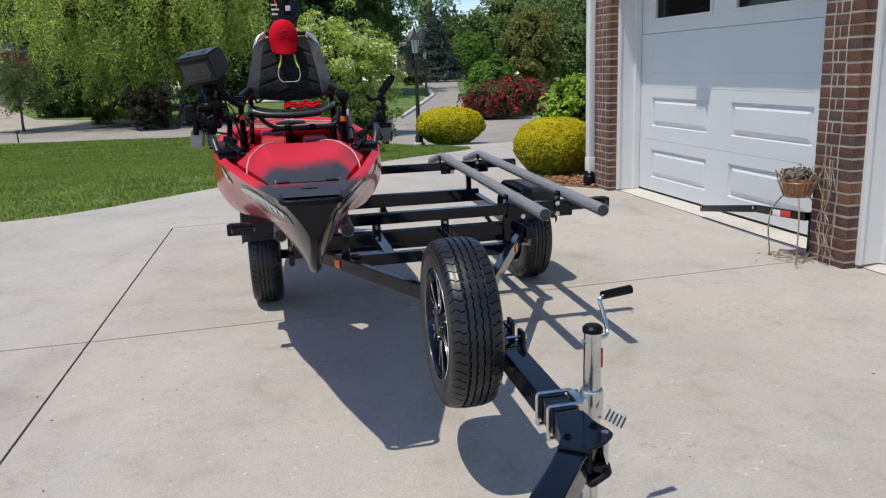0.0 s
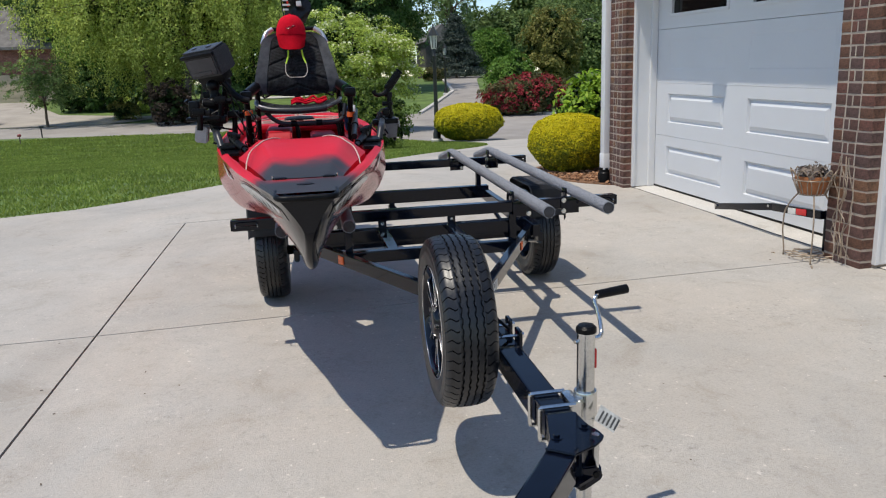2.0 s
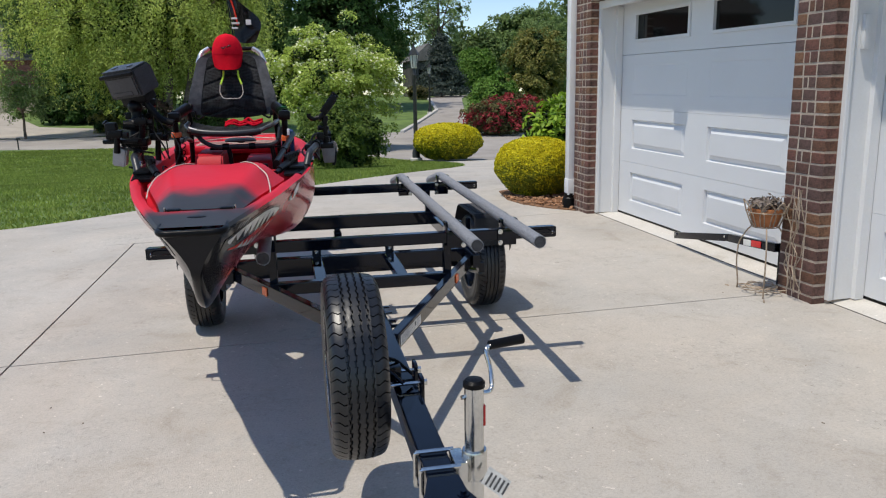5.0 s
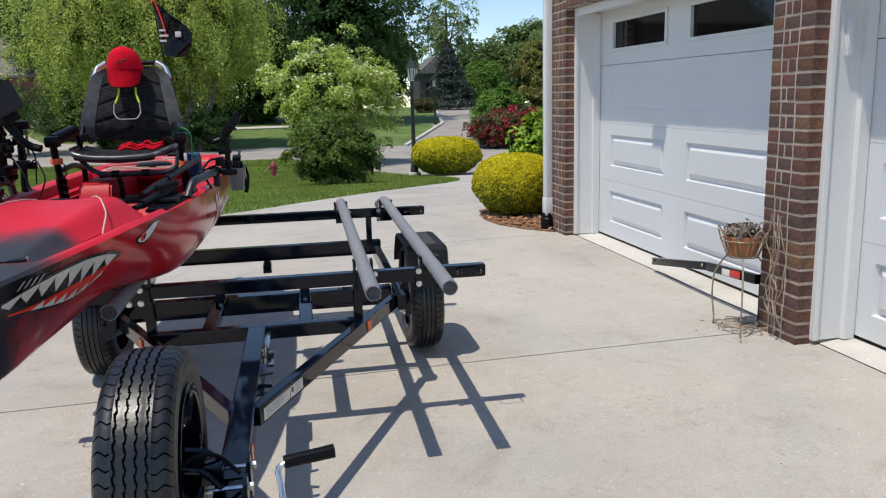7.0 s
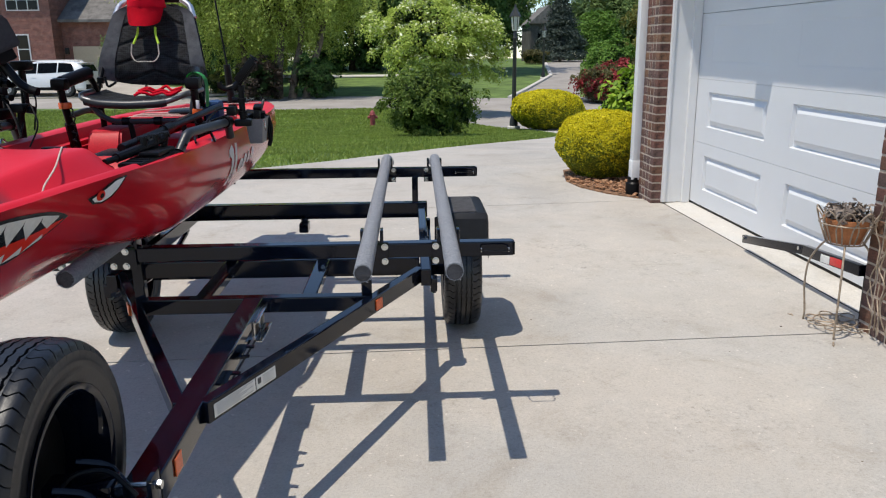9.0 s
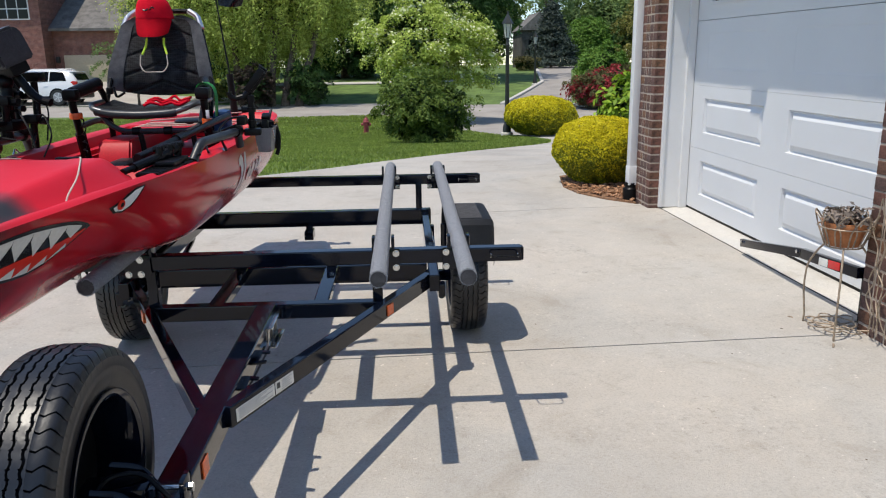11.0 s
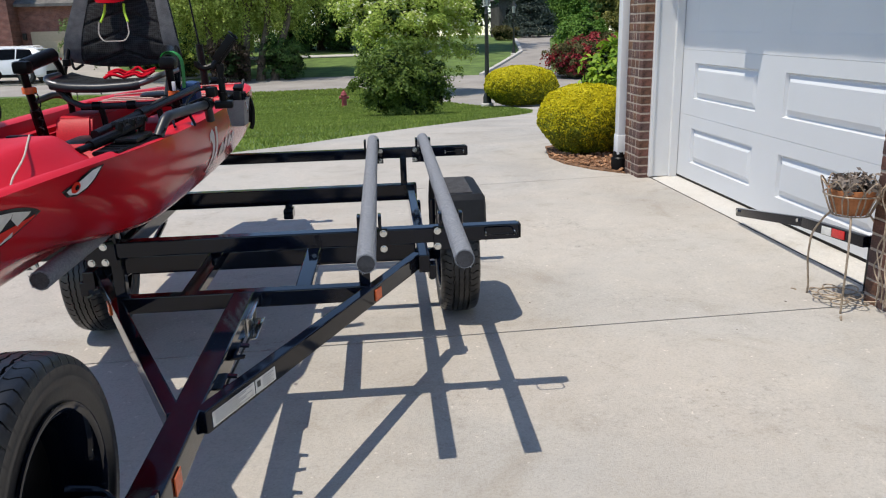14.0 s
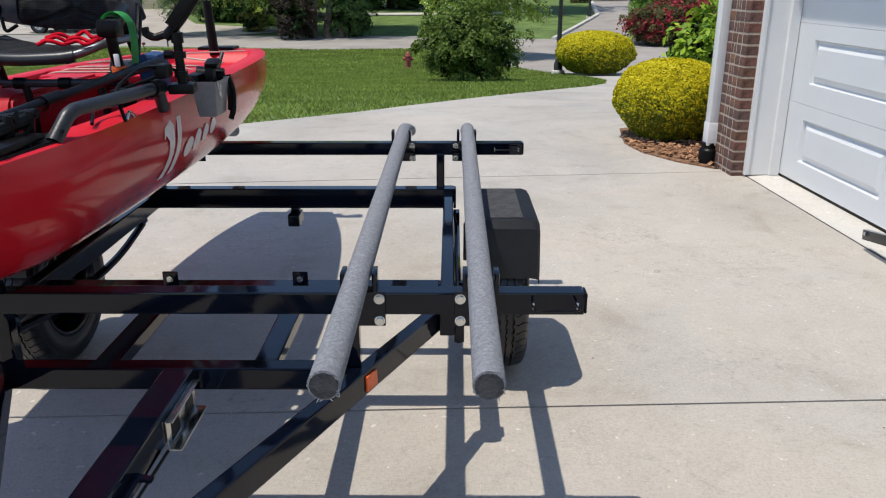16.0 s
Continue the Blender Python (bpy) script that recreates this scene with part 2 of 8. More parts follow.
# open weave: small dark holes in a grid of threads
dn, dl = DARKFABRIC.node_tree.nodes, DARKFABRIC.node_tree.links
holes = dn.new("ShaderNodeTexVoronoi")
holes.inputs["Scale"].default_value = 118.0
holes.inputs["Randomness"].default_value = 0.15
dco = dn.new("ShaderNodeTexCoord")
dl.new(dco.outputs["Object"], holes.inputs["Vector"])
weave = dn.new("ShaderNodeMapRange")
weave.inputs["From Min"].default_value, weave.inputs["From Max"].default_value = 0.30, 0.62
weave.inputs["To Min"].default_value, weave.inputs["To Max"].default_value = 0.35, 1.15
dl.new(holes.outputs["Distance"], weave.inputs["Value"])
hole_mix = dn.new("ShaderNodeMix")
hole_mix.data_type, hole_mix.blend_type = "RGBA", "MULTIPLY"
hole_mix.inputs["Factor"].default_value = 1.0
dl.new(dn["Principled BSDF"].inputs["Base Color"].links[0].from_socket, hole_mix.inputs["A"])
dl.new(weave.outputs["Result"], hole_mix.inputs["B"])
dl.new(hole_mix.outputs["Result"], dn["Principled BSDF"].inputs["Base Color"])
RUBBER = material("tyre_rubber", (0.0085, 0.0092, 0.0114), 0.37, spec=0.55, vary=0.22, scale=16, grain=120, bump=0.05, rough_vary=0.1)
ZINC = material("zinc_plate", (0.62, 0.62, 0.60), 0.22, metal=1.0, vary=0.08, scale=15, grain=120, bump=0.03, rough_vary=0.08)
CHROME = material("polished_alloy", (0.75, 0.75, 0.76), 0.16, metal=1.0, vary=0.04, scale=8, grain=60, bump=0.0)
FRAMEGREY = material("grey_anodised_tube", (0.16, 0.16, 0.17), 0.38, metal=0.7, vary=0.08, scale=20, grain=120, bump=0.02)
ALUMINIUM = material("brushed_aluminium", (0.62, 0.62, 0.63), 0.35, metal=1.0, vary=0.05, scale=9, grain=90, bump=0.03)
CARPET = material("grey_bunk_carpet", (0.30, 0.315, 0.345), 0.98, spec=0.1, vary=0.20, scale=140, grain=520, bump=0.8, bump_scale=420)
DARKCARPET = material("bunk_end_cap", (0.05, 0.05, 0.055), 0.9, vary=0.3, scale=40, grain=200, bump=0.5)
ORANGE = material("orange_reflector", (0.75, 0.13, 0.03), 0.25, vary=0.08, scale=60, grain=300, bump=0.15)
REDLENS = material("red_reflector", (0.60, 0.02, 0.02), 0.25, vary=0.1, scale=60, grain=300)
LABELWHITE = material("paper_label", (0.72, 0.71, 0.66), 0.5, vary=0.06, scale=20, grain=90)
TAGGREY = material("weathered_tag", (0.42, 0.42, 0.40), 0.6, vary=0.15, scale=40, grain=200)
INK = material("printed_ink", (0.05, 0.05, 0.05), 0.6, vary=0.1)
RED = material("red_polyethylene", (0.54, 0.010, 0.022), 0.46, spec=0.26, vary=0.10, scale=5, grain=160, bump=0.05, rough_vary=0.08)
TOOTH = material("decal_grey", (0.66, 0.66, 0.63), 0.13, vary=0.06, scale=10, grain=80)
DECALRED = material("decal_red", (0.70, 0.03, 0.015), 0.13, vary=0.06)
DECALBLACK = material("decal_black", (0.012, 0.012, 0.013), 0.13, vary=0.1)
MARKPALE = material("decal_pale_pink", (0.80, 0.70, 0.70), 0.45, vary=0.06, scale=30)
DECALWHITE = material("decal_white", (0.75, 0.74, 0.73), 0.13, vary=0.05)
CORD = material("shock_cord", (0.50, 0.44, 0.38), 0.8, vary=0.15, scale=60, grain=300)
CAPRED = material("cap_cloth", (0.62, 0.006, 0.022), 0.9, spec=0.12, vary=0.08, scale=20, grain=350, bump=0.3)
LIME = material("lime_webbing", (0.42, 0.62, 0.03), 0.7, vary=0.1, scale=30, grain=200)
GREENSTRAP = material("green_strap", (0.06, 0.45, 0.12), 0.7, vary=0.1, scale=30, grain=200)
GREYPLASTIC = material("grey_plastic", (0.33, 0.33, 0.34), 0.5, vary=0.1, scale=15, grain=150)
BLUE = material("blue_cloth", (0.014, 0.055, 0.16), 0.8, vary=0.2, scale=20, grain=200)
TERRACOTTA = material("terracotta", (0.42, 0.16, 0.06), 0.85, vary=0.18, scale=14, grain=90, bump=0.2)
WIRE = material("bare_wire", (0.34, 0.27, 0.20), 0.6, metal=0.4, vary=0.25, scale=25, grain=120)
SCREEN = material("dark_screen", (0.035, 0.035, 0.04), 0.12, vary=0.1)
CARWHITE = material("car_paint_white", (0.78, 0.78, 0.78), 0.25, vary=0.02, coat=0.8)
PANE = material("door_pane", (0.005, 0.006, 0.006), 0.04, spec=0.25, vary=0.1, bump=0.0)
CARGLASS = material("car_glass", (0.006, 0.007, 0.008), 0.08, spec=0.2, vary=0.1, bump=0.0)
LAMPBLACK = material("lamp_iron", (0.02, 0.022, 0.02), 0.5, vary=0.2)
FROSTED = material("lamp_pane", (0.55, 0.55, 0.5), 0.3, vary=0.05)
HYDRANT = material("hydrant_paint", (0.26, 0.045, 0.045), 0.5, vary=0.12)
BARK = material("bark", (0.14, 0.105, 0.075), 0.95, vary=0.35, scale=6, grain=30, bump=0.6)
GARAGEDARK = material("garage_inside", (0.05, 0.045, 0.04), 0.9, vary=0.3)
TAN = material("tan_door", (0.52, 0.42, 0.30), 0.7, vary=0.05)

L_BIRCH = leaf_material("birch_leaves", (0.165, 0.215, 0.040), (0.45, 0.51, 0.125), through=0.40)
L_DARK = leaf_material("maple_leaves", (0.026, 0.060, 0.016), (0.080, 0.145, 0.038), through=0.28)
L_MID = leaf_material("woodland_leaves", (0.060, 0.100, 0.030), (0.155, 0.215, 0.068), through=0.28)
L_LILAC = leaf_material("lilac_leaves", (0.045, 0.080, 0.014), (0.135, 0.188, 0.036), through=0.32)
L_POPLAR = leaf_material("poplar_leaves", (0.10, 0.15, 0.050), (0.24, 0.31, 0.12), through=0.3)
L_SHRUB = leaf_material("shrub_leaves", (0.050, 0.115, 0.016), (0.135, 0.23, 0.040), through=0.26)
L_VIB = leaf_material("dogwood_leaves", (0.19, 0.26, 0.045), (0.43, 0.50, 0.115), through=0.36)
L_BLOOM = leaf_material("cream_blossom", (0.50, 0.52, 0.28), (0.70, 0.70, 0.46), through=0.25)
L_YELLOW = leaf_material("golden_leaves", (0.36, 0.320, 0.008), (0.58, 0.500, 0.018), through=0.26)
# the mounds' greener leaves, darkened to carry their shade as well
L_GOLDGREEN = leaf_material("olive_shade_leaves", (0.070, 0.088, 0.008), (0.19, 0.205, 0.015), through=0.2)
L_ROSE = leaf_material("rose_leaves", (0.045, 0.045, 0.018), (0.13, 0.12, 0.045), through=0.2)
L_ROSEBLOOM = leaf_material("rose_blooms", (0.13, 0.014, 0.016), (0.30, 0.042, 0.048), through=0.2)
L_LAUREL = leaf_material("laurel_leaves", (0.07, 0.15, 0.012), (0.26, 0.37, 0.035), through=0.28)
L_SPRUCE = leaf_material("spruce_needles", (0.016, 0.026, 0.022), (0.066, 0.086, 0.070), through=0.08)
L_CYPRESS = leaf_material("bronze_leaves", (0.075, 0.090, 0.020), (0.22, 0.20, 0.055), through=0.25)
L_PLUM = leaf_material("plum_leaves", (0.012, 0.012, 0.009), (0.045, 0.028, 0.020), through=0.15)
# near-black leaf colour that paints the shade inside crowns and shrubs
L_SHADE = leaf_material("shade_coloured_leaves", (0.010, 0.022, 0.005), (0.030, 0.055, 0.012), through=0.1)
L_DRY = leaf_material("withered_leaves", (0.09, 0.075, 0.065), (0.22, 0.18, 0.15), through=0.05)

# ---- building blocks ----
def smooth(a, b, v):
    s = min(1.0, max(0.0, (v - a) / (b - a)))
    return s * s * (3 - 2 * s)


def ground_height(x, y):
    """The lie of the land: a gentle rise to the crest of the drive, a fall to the street, and a climb beyond it."""
    return 0.018 * (max(-14.0, min(y, 8.5)) - 3.2) - 0.99 * smooth(8.5, 28, y) + 2.0 * smooth(28, 75, y)


SLOPE = pose(0, 3.2, 0, math.degrees(math.atan(0.018))) @ pose(0, -3.2, 0)


def thing(name, label, category, m=None, group="", kind=""):
    ob = new(name)
    ob.empty_display_size = 0.1
    ob.matrix_world = m if m is not None else Matrix()
    return tagged(ob, label, category, group, kind)


def finish(name, bm, mat, smooth_angle=None):
    me = bpy.data.meshes.new(name)
    bmesh.ops.recalc_face_normals(bm, faces=bm.faces[:])
    flag = bm.faces.layers.int.get("flat")
    flat = [bool(flag and f[flag]) for f in bm.faces]
    bm.to_mesh(me)
    bm.free()
    if me.attributes.get("flat"):
        me.attributes.remove(me.attributes["flat"])
    for mm in (mat if isinstance(mat, (list, tuple)) else [mat]):
        me.materials.append(mm)
    if smooth_angle:
        me.polygons.foreach_set("use_smooth", [not q for q in flat])
        me.set_sharp_from_angle(angle=radians(smooth_angle))
    return me


def part(name, bm, mat, parent=None, label="", smooth_angle=35):
    ob = new(name, finish(name, bm, mat, smooth_angle))
    ob.parent = parent
    if label:
        ob["label"] = label
    return ob


def mesh_part(name, verts, faces, mat, parent=None, label="", smooth_faces=False):
    me = bpy.data.meshes.new(name)
    me.from_pydata(verts, [], faces)
    me.materials.append(mat)
    if smooth_faces:
        me.polygons.foreach_set("use_smooth", [True] * len(me.polygons))
    ob = new(name, me)
    ob.parent = parent
    if label:
        ob["label"] = label
    return ob


def box(bm, lo, hi, bevel=0.0, m=None, segments=2):
    flag = bm.faces.layers.int.get("flat") or bm.faces.layers.int.new("flat")
    vs = bmesh.ops.create_cube(bm, size=1)["verts"]
    for f in {f for v in vs for f in v.link_faces}:
        f[flag] = 1
    for v in vs:
        v.co = Vector([(lo[i] + hi[i]) / 2 + v.co[i] * (hi[i] - lo[i]) for i in range(3)])
    if bevel:
        es = list({e for v in vs for e in v.link_edges})
        out = bmesh.ops.bevel(bm, geom=es, offset=bevel, segments=segments, affect="EDGES", profile=0.6)
        for f in out["faces"]:
            f.normal_update()
            f[flag] = int(max(abs(q) for q in f.normal) > 0.9995)
        vs = list({v for f in out["faces"] for v in f.verts} | {v for v in vs if v.is_valid})
    if m is not None:
        for v in vs:
            v.co = m @ v.co
    return bm


def boxed(lo, hi, bevel=0.0, m=None):
    return box(bmesh.new(), lo, hi, bevel, m)


def bar(bm, a, b, w, h, bevel=0.004, up=(0, 0, 1)):
    """A square tube from a to b, w wide and h high."""
    a, b = Vector(a), Vector(b)
    d = (b - a).normalized()
    side = d.cross(Vector(up if abs(d.z) < 0.95 else (0, 1, 0))).normalized()
    top = side.cross(d).normalized()
    m = Matrix((side, d, top)).transposed().to_4x4()
    m.translation = (a + b) / 2
    ln = (b - a).length
    return box(bm, (-w / 2, -ln / 2, -h / 2), (w / 2, ln / 2, h / 2), bevel, m)


def rod(bm, a, b, r, r2=None, n=12):
    a, b = Vector(a), Vector(b)
    d = b - a
    m = d.to_track_quat("Z", "Y").to_matrix().to_4x4()
    m.translation = (a + b) / 2
    bmesh.ops.create_cone(bm, cap_ends=True, segments=n, radius1=r, radius2=r if r2 is None else r2, depth=d.length, matrix=m)
    return bm


def bent(points, r, n=10, round_steps=6):
    """A tube along points, its bends rounded; returns a bmesh."""
    pts = [Vector(p) for p in points]
    path = []
    for i, p in enumerate(pts):
        if 0 < i < len(pts) - 1:
            a, b = pts[i - 1] - p, pts[i + 1] - p
            k = min(a.length, b.length) * 0.4
            p0, p1 = p + a.normalized() * k, p + b.normalized() * k
            for s in range(round_steps + 1):
                t = s / round_steps
                path.append(p0 * (1 - t) ** 2 + p * 2 * t * (1 - t) + p1 * t * t)
        else:
            path.append(p)
    bm = bmesh.new()
    rings = []
    ref = Vector((0.31, 0.17, 0.93))
    for i, p in enumerate(path):
        d = (path[min(i + 1, len(path) - 1)] - path[max(i - 1, 0)]).normalized()
        u = d.cross(ref)
        if u.length < 0.05:
            u = d.cross(Vector((1, 0, 0)))
        u.normalize()
        v = d.cross(u)
        rings.append([bm.verts.new(p + r * (math.cos(q) * u + math.sin(q) * v)) for q in [2 * math.pi * k / n for k in range(n)]])
    for a, b in zip(rings, rings[1:]):
        for k in range(n):
            bm.faces.new((a[k], a[(k + 1) % n], b[(k + 1) % n], b[k]))
    bm.faces.new(rings[0])
    bm.faces.new(rings[-1][::-1])
    return bm


def lathe(profile, n=32, m=None, caps=True):
    """A body turned about z from (radius, height) rows."""
    bm = bmesh.new()
    rings = []
    for r, z in profile:
        rings.append([bm.verts.new((r * math.cos(2 * math.pi * k / n), r * math.sin(2 * math.pi * k / n), z)) for k in range(n)])
    for a, b in zip(rings, rings[1:]):
        for k in range(n):
            bm.faces.new((a[k], a[(k + 1) % n], b[(k + 1) % n], b[k]))
    if caps:
        bm.faces.new(rings[0][::-1])
        bm.faces.new(rings[-1])
    if m is not None:
        bmesh.ops.transform(bm, matrix=m, verts=bm.verts[:])
    return bm


def prism(outline, z0, z1, m=None, bevel=0.0):
    """A flat piece: an outline in x, y between two heights."""
    bm = bmesh.new()
    lo = [bm.verts.new((x, y, z0)) for x, y in outline]
    hi = [bm.verts.new((x, y, z1)) for x, y in outline]
    n = len(outline)
    bm.faces.new(lo[::-1])
    bm.faces.new(hi)
    for k in range(n):
        bm.faces.new((lo[k], lo[(k + 1) % n], hi[(k + 1) % n], hi[k]))
    if bevel:
        flag = bm.faces.layers.int.new("flat")
        ways = []
        for f in bm.faces:
            f.normal_update()
            f[flag] = 1
            ways.append(f.normal.copy())
        for f in bmesh.ops.bevel(bm, geom=bm.edges[:], offset=bevel, segments=2, affect="EDGES")["faces"]:
            f.normal_update()
            f[flag] = int(max(f.normal.dot(w) for w in ways) > 0.9995)
    if m is not None:
        bmesh.ops.transform(bm, matrix=m, verts=bm.verts[:])
    return bm


def draped(name, outline, lift, mat, step=0.5, label="", category="", kind="structure", thick=0.06):
    """A sheet with an outline in plan, cut into a grid, laid on the land."""
    bm = bmesh.new()
    f = bm.faces.new([bm.verts.new((x, y, 0)) for x, y in outline])
    xs, ys = [p[0] for p in outline], [p[1] for p in outline]
    y = min(ys) + step
    while y < max(ys):
        bmesh.ops.bisect_plane(bm, geom=bm.verts[:] + bm.edges[:] + bm.faces[:], plane_co=(0, y, 0), plane_no=(0, 1, 0))
        y += step
    r = bmesh.ops.extrude_face_region(bm, geom=bm.faces[:])
    top = [v for v in r["geom"] if isinstance(v, bmesh.types.BMVert)]
    tops = set(top)
    for v in bm.verts:
        v.co.z = ground_height(v.co.x, v.co.y) + (lift if v in tops else lift - thick)
    ob = part(name, bm, mat, None, "", None)
    return tagged(ob, label, category, "", kind)


def inside(x, y, poly):
    c, n = False, len(poly)
    for i in range(n):
        (x0, y0), (x1, y1) = poly[i], poly[i - 1]
        if (y0 > y) != (y1 > y) and x < (x1 - x0) * (y - y0) / (y1 - y0) + x0:
            c = not c
    return c


def leaf_mesh(points, normals, size, rng, slim=0.55, vary=0.4, droop=0.0):
    """Leaves as folded rhombs (four corners each) at points."""
    n = len(points)
    nz = normals + rng.normal(0, 0.55, (n, 3))
    nz /= np.linalg.norm(nz, axis=1, keepdims=True) + 1e-9
    a = rng.normal(0, 1, (n, 3))
    a[:, 2] -= droop
    u = np.cross(nz, a)
    u /= np.linalg.norm(u, axis=1, keepdims=True) + 1e-9
    v = np.cross(nz, u)
    s = size * (1 + vary * rng.uniform(-1, 1, (n, 1)))
    c = np.stack([points - v * s, points + u * s * slim + nz * s * 0.12, points + v * s, points - u * s * slim + nz * s * 0.12], 1)
    verts = c.reshape(-1, 3)
    faces = np.arange(4 * n).reshape(n, 4)
    return verts, faces


def leaves(name, points, normals, size, mat, parent, seed, slim=0.55, droop=0.0, label=""):
    rng = np.random.default_rng(seed)
    verts, faces = leaf_mesh(points, normals, size, rng, slim, 0.4, droop)
    me = bpy.data.meshes.new(name)
    me.vertices.add(len(verts))
    me.vertices.foreach_set("co", verts.ravel())
    me.loops.add(len(faces) * 4)
    me.loops.foreach_set("vertex_index", faces.ravel())
    me.polygons.add(len(faces))
    me.polygons.foreach_set("loop_start", np.arange(0, 4 * len(faces), 4))
    me.polygons.foreach_set("loop_total", np.full(len(faces), 4))
    me.update()
    me.materials.append(mat)
    ob = new(name, me)
    ob.parent = parent
    if label:
        ob["label"] = label
    return ob


def clumps(centre, radii, n_clumps, per, spread, seed, shell=0.55, flat_bottom=None, power=1.0, ragged=0.06, hang=0.0):
    """Leaf places: clumps scattered in the outer part of a lumpy ellipsoid."""
    rng = np.random.default_rng(seed)
    d = rng.normal(0, 1, (n_clumps, 3))
    d /= np.linalg.norm(d, axis=1, keepdims=True)
    lump = 1 + 0.16 * np.sin(3.1 * d[:, :1] + seed) * np.cos(2.7 * d[:, 1:2] + 1.3 * seed) + ragged * rng.normal(0, 1, (n_clumps, 1)) - 0.05
    rad = (shell + (1 - shell) * rng.uniform(0, 1, (n_clumps, 1)) ** power) * lump
    c = d * rad * np.array(radii)
    p = np.repeat(c, per, 0) + rng.normal(0, 1, (n_clumps * per, 3)) * spread * np.array([1, 1, 0.75])
    if hang:
        p[:, 2] -= hang * rng.uniform(0, 1, len(p)) ** 1.5
    nn = np.repeat(d, per, 0) * 0.8 + np.array([0, 0, 0.5])
    if flat_bottom is not None:
        keep = p[:, 2] > flat_bottom
        p, nn = p[keep], nn[keep]
    return p + np.array(centre), nn


def boughs(centre, radii, n, per, size, seed, shell=0.5, thick=0.34, bottom=None, hang=0.0, ragged=0.10, up=0.75):
    """Leaf places on many small leafy domes, each a spray of leaves that lies over the ones below it, with gaps between them."""
    rng = np.random.default_rng(seed)
    d = rng.normal(0, 1, (n, 3))
    d /= np.linalg.norm(d, axis=1, keepdims=True)
    lump = 1 + 0.15 * np.sin(3.1 * d[:, :1] + seed) * np.cos(2.7 * d[:, 1:2] + 1.3 * seed) + ragged * rng.normal(0, 1, (n, 1)) - 0.05
    c = d * (shell + (1 - shell) * rng.uniform(0, 1, (n, 1)) ** 0.8) * lump * np.array(radii)
    axis = 0.55 * d + np.array([0, 0, up])
    axis /= np.linalg.norm(axis, axis=1, keepdims=True)
    e1 = np.cross(axis, rng.normal(0, 1, (n, 3)))
    e1 /= np.linalg.norm(e1, axis=1, keepdims=True)
    e2 = np.cross(axis, e1)
    big = size * rng.uniform(0.6, 1.35, (n, 1))
    stretch = rng.uniform(0.5, 0.9, (n, 1))
    c, axis, e1, e2, big, stretch = (np.repeat(q, per, 0) for q in (c, axis, e1, e2, big, stretch))
    m = n * per
    rr = rng.uniform(0, 1, (m, 1)) ** 0.6
    an = rng.uniform(0, 2 * np.pi, (m, 1))
    a, b = rr * np.cos(an), rr * np.sin(an) * stretch
    h = thick * (1 - 1.5 * rr ** 2) + rng.normal(0, 0.10, (m, 1)) - 0.5 * thick * (rng.uniform(0, 1, (m, 1)) < 0.3)
    p = c + big * (a * e1 + b * e2 + h * axis)
    if hang:
        p[:, 2] -= hang * rng.uniform(0, 1, m) ** 1.6
    nn = axis + 0.55 * (a * e1 + b * e2)
    if bottom is not None:
        keep = p[:, 2] > bottom
        p, nn = p[keep], nn[keep]
    return p + np.array(centre), nn


def limbs(base, top, r, crown_centre, radii, n, seed):
    """A tapered trunk with limbs that reach into the crown."""
    rng = random.Random(seed)
    bm = bmesh.new()
    base, top, cc = Vector(base), Vector(top), Vector(crown_centre)
    segs = 6
    last, lr = base - Vector((0, 0, 0.2)), r * 1.25
    for k in range(1, segs + 1):
        p = base.lerp(top, k / segs) + Vector((rng.uniform(-1, 1), rng.uniform(-1, 1), 0)) * r * 0.5
        nr = r * (1 - 0.6 * k / segs)
        rod(bm, last, p, lr, nr, 10)
        last, lr = p, nr
    for k in range(n):
        t = rng.uniform(0.35, 1.0)
        a = base.lerp(top, t)
        ang = 2 * math.pi * (k + rng.uniform(0, 0.6)) / n
        e = cc + Vector((math.cos(ang) * radii[0], math.sin(ang) * radii[1], rng.uniform(-0.3, 0.7) * radii[2])) * 0.75
        mid = a.lerp(e, 0.5) + Vector((0, 0, 0.12 * (e - a).length))
        rr = r * (1 - 0.6 * t) * 0.6
        rod(bm, a, mid, rr, rr * 0.6, 7)
        rod(bm, mid, e, rr * 0.6, rr * 0.15, 6)
    return bm

# ---- land ----
def grid_ground():
    xs = [-400, -200, -100, -60] + list(np.arange(-40, 41, 2.0)) + [60, 100, 200, 400]
    ys = [-200, -60, -20] + list(np.arange(-14, 80, 1.0)) + [90, 110, 150, 250, 500]
    verts = [(x, y, ground_height(x, y) - 0.07) for y in ys for x in xs]
    w = len(xs)
    faces = [(j * w + i, j * w + i + 1, (j + 1) * w + i + 1, (j + 1) * w + i) for j in range(len(ys) - 1) for i in range(w - 1)]
    ob = mesh_part("ground", verts, faces, SOIL, None, "", True)
    tagged(ob, "green turf and soil that rolls down to the street", "ground", "", "structure")


grid_ground()
LAWN_EDGE = [(-14.0, 6.4), (-8.0, 6.9), (-4.5, 7.7), (-2.85, 8.3), (-2.35, 8.46), (-1.87, 8.85), (-1.34, 9.44), (-0.87, 10.02), (-0.48, 10.38), (0.256, 11.10), (1.334, 12.56), (2.94, 14.93), (4.0, 16.6), (4.75, 18.4), (5.15, 20.5), (5.15, 22.5)]
LAWN = LAWN_EDGE + [(4.95, 24.2), (4.3, 25.6), (3.8, 27.2), (2.5, 30.0), (0.46, 35.2), (-4.2, 34.8), (-12.0, 36.4), (-22.0, 37.2), (-22.0, 7.0)]
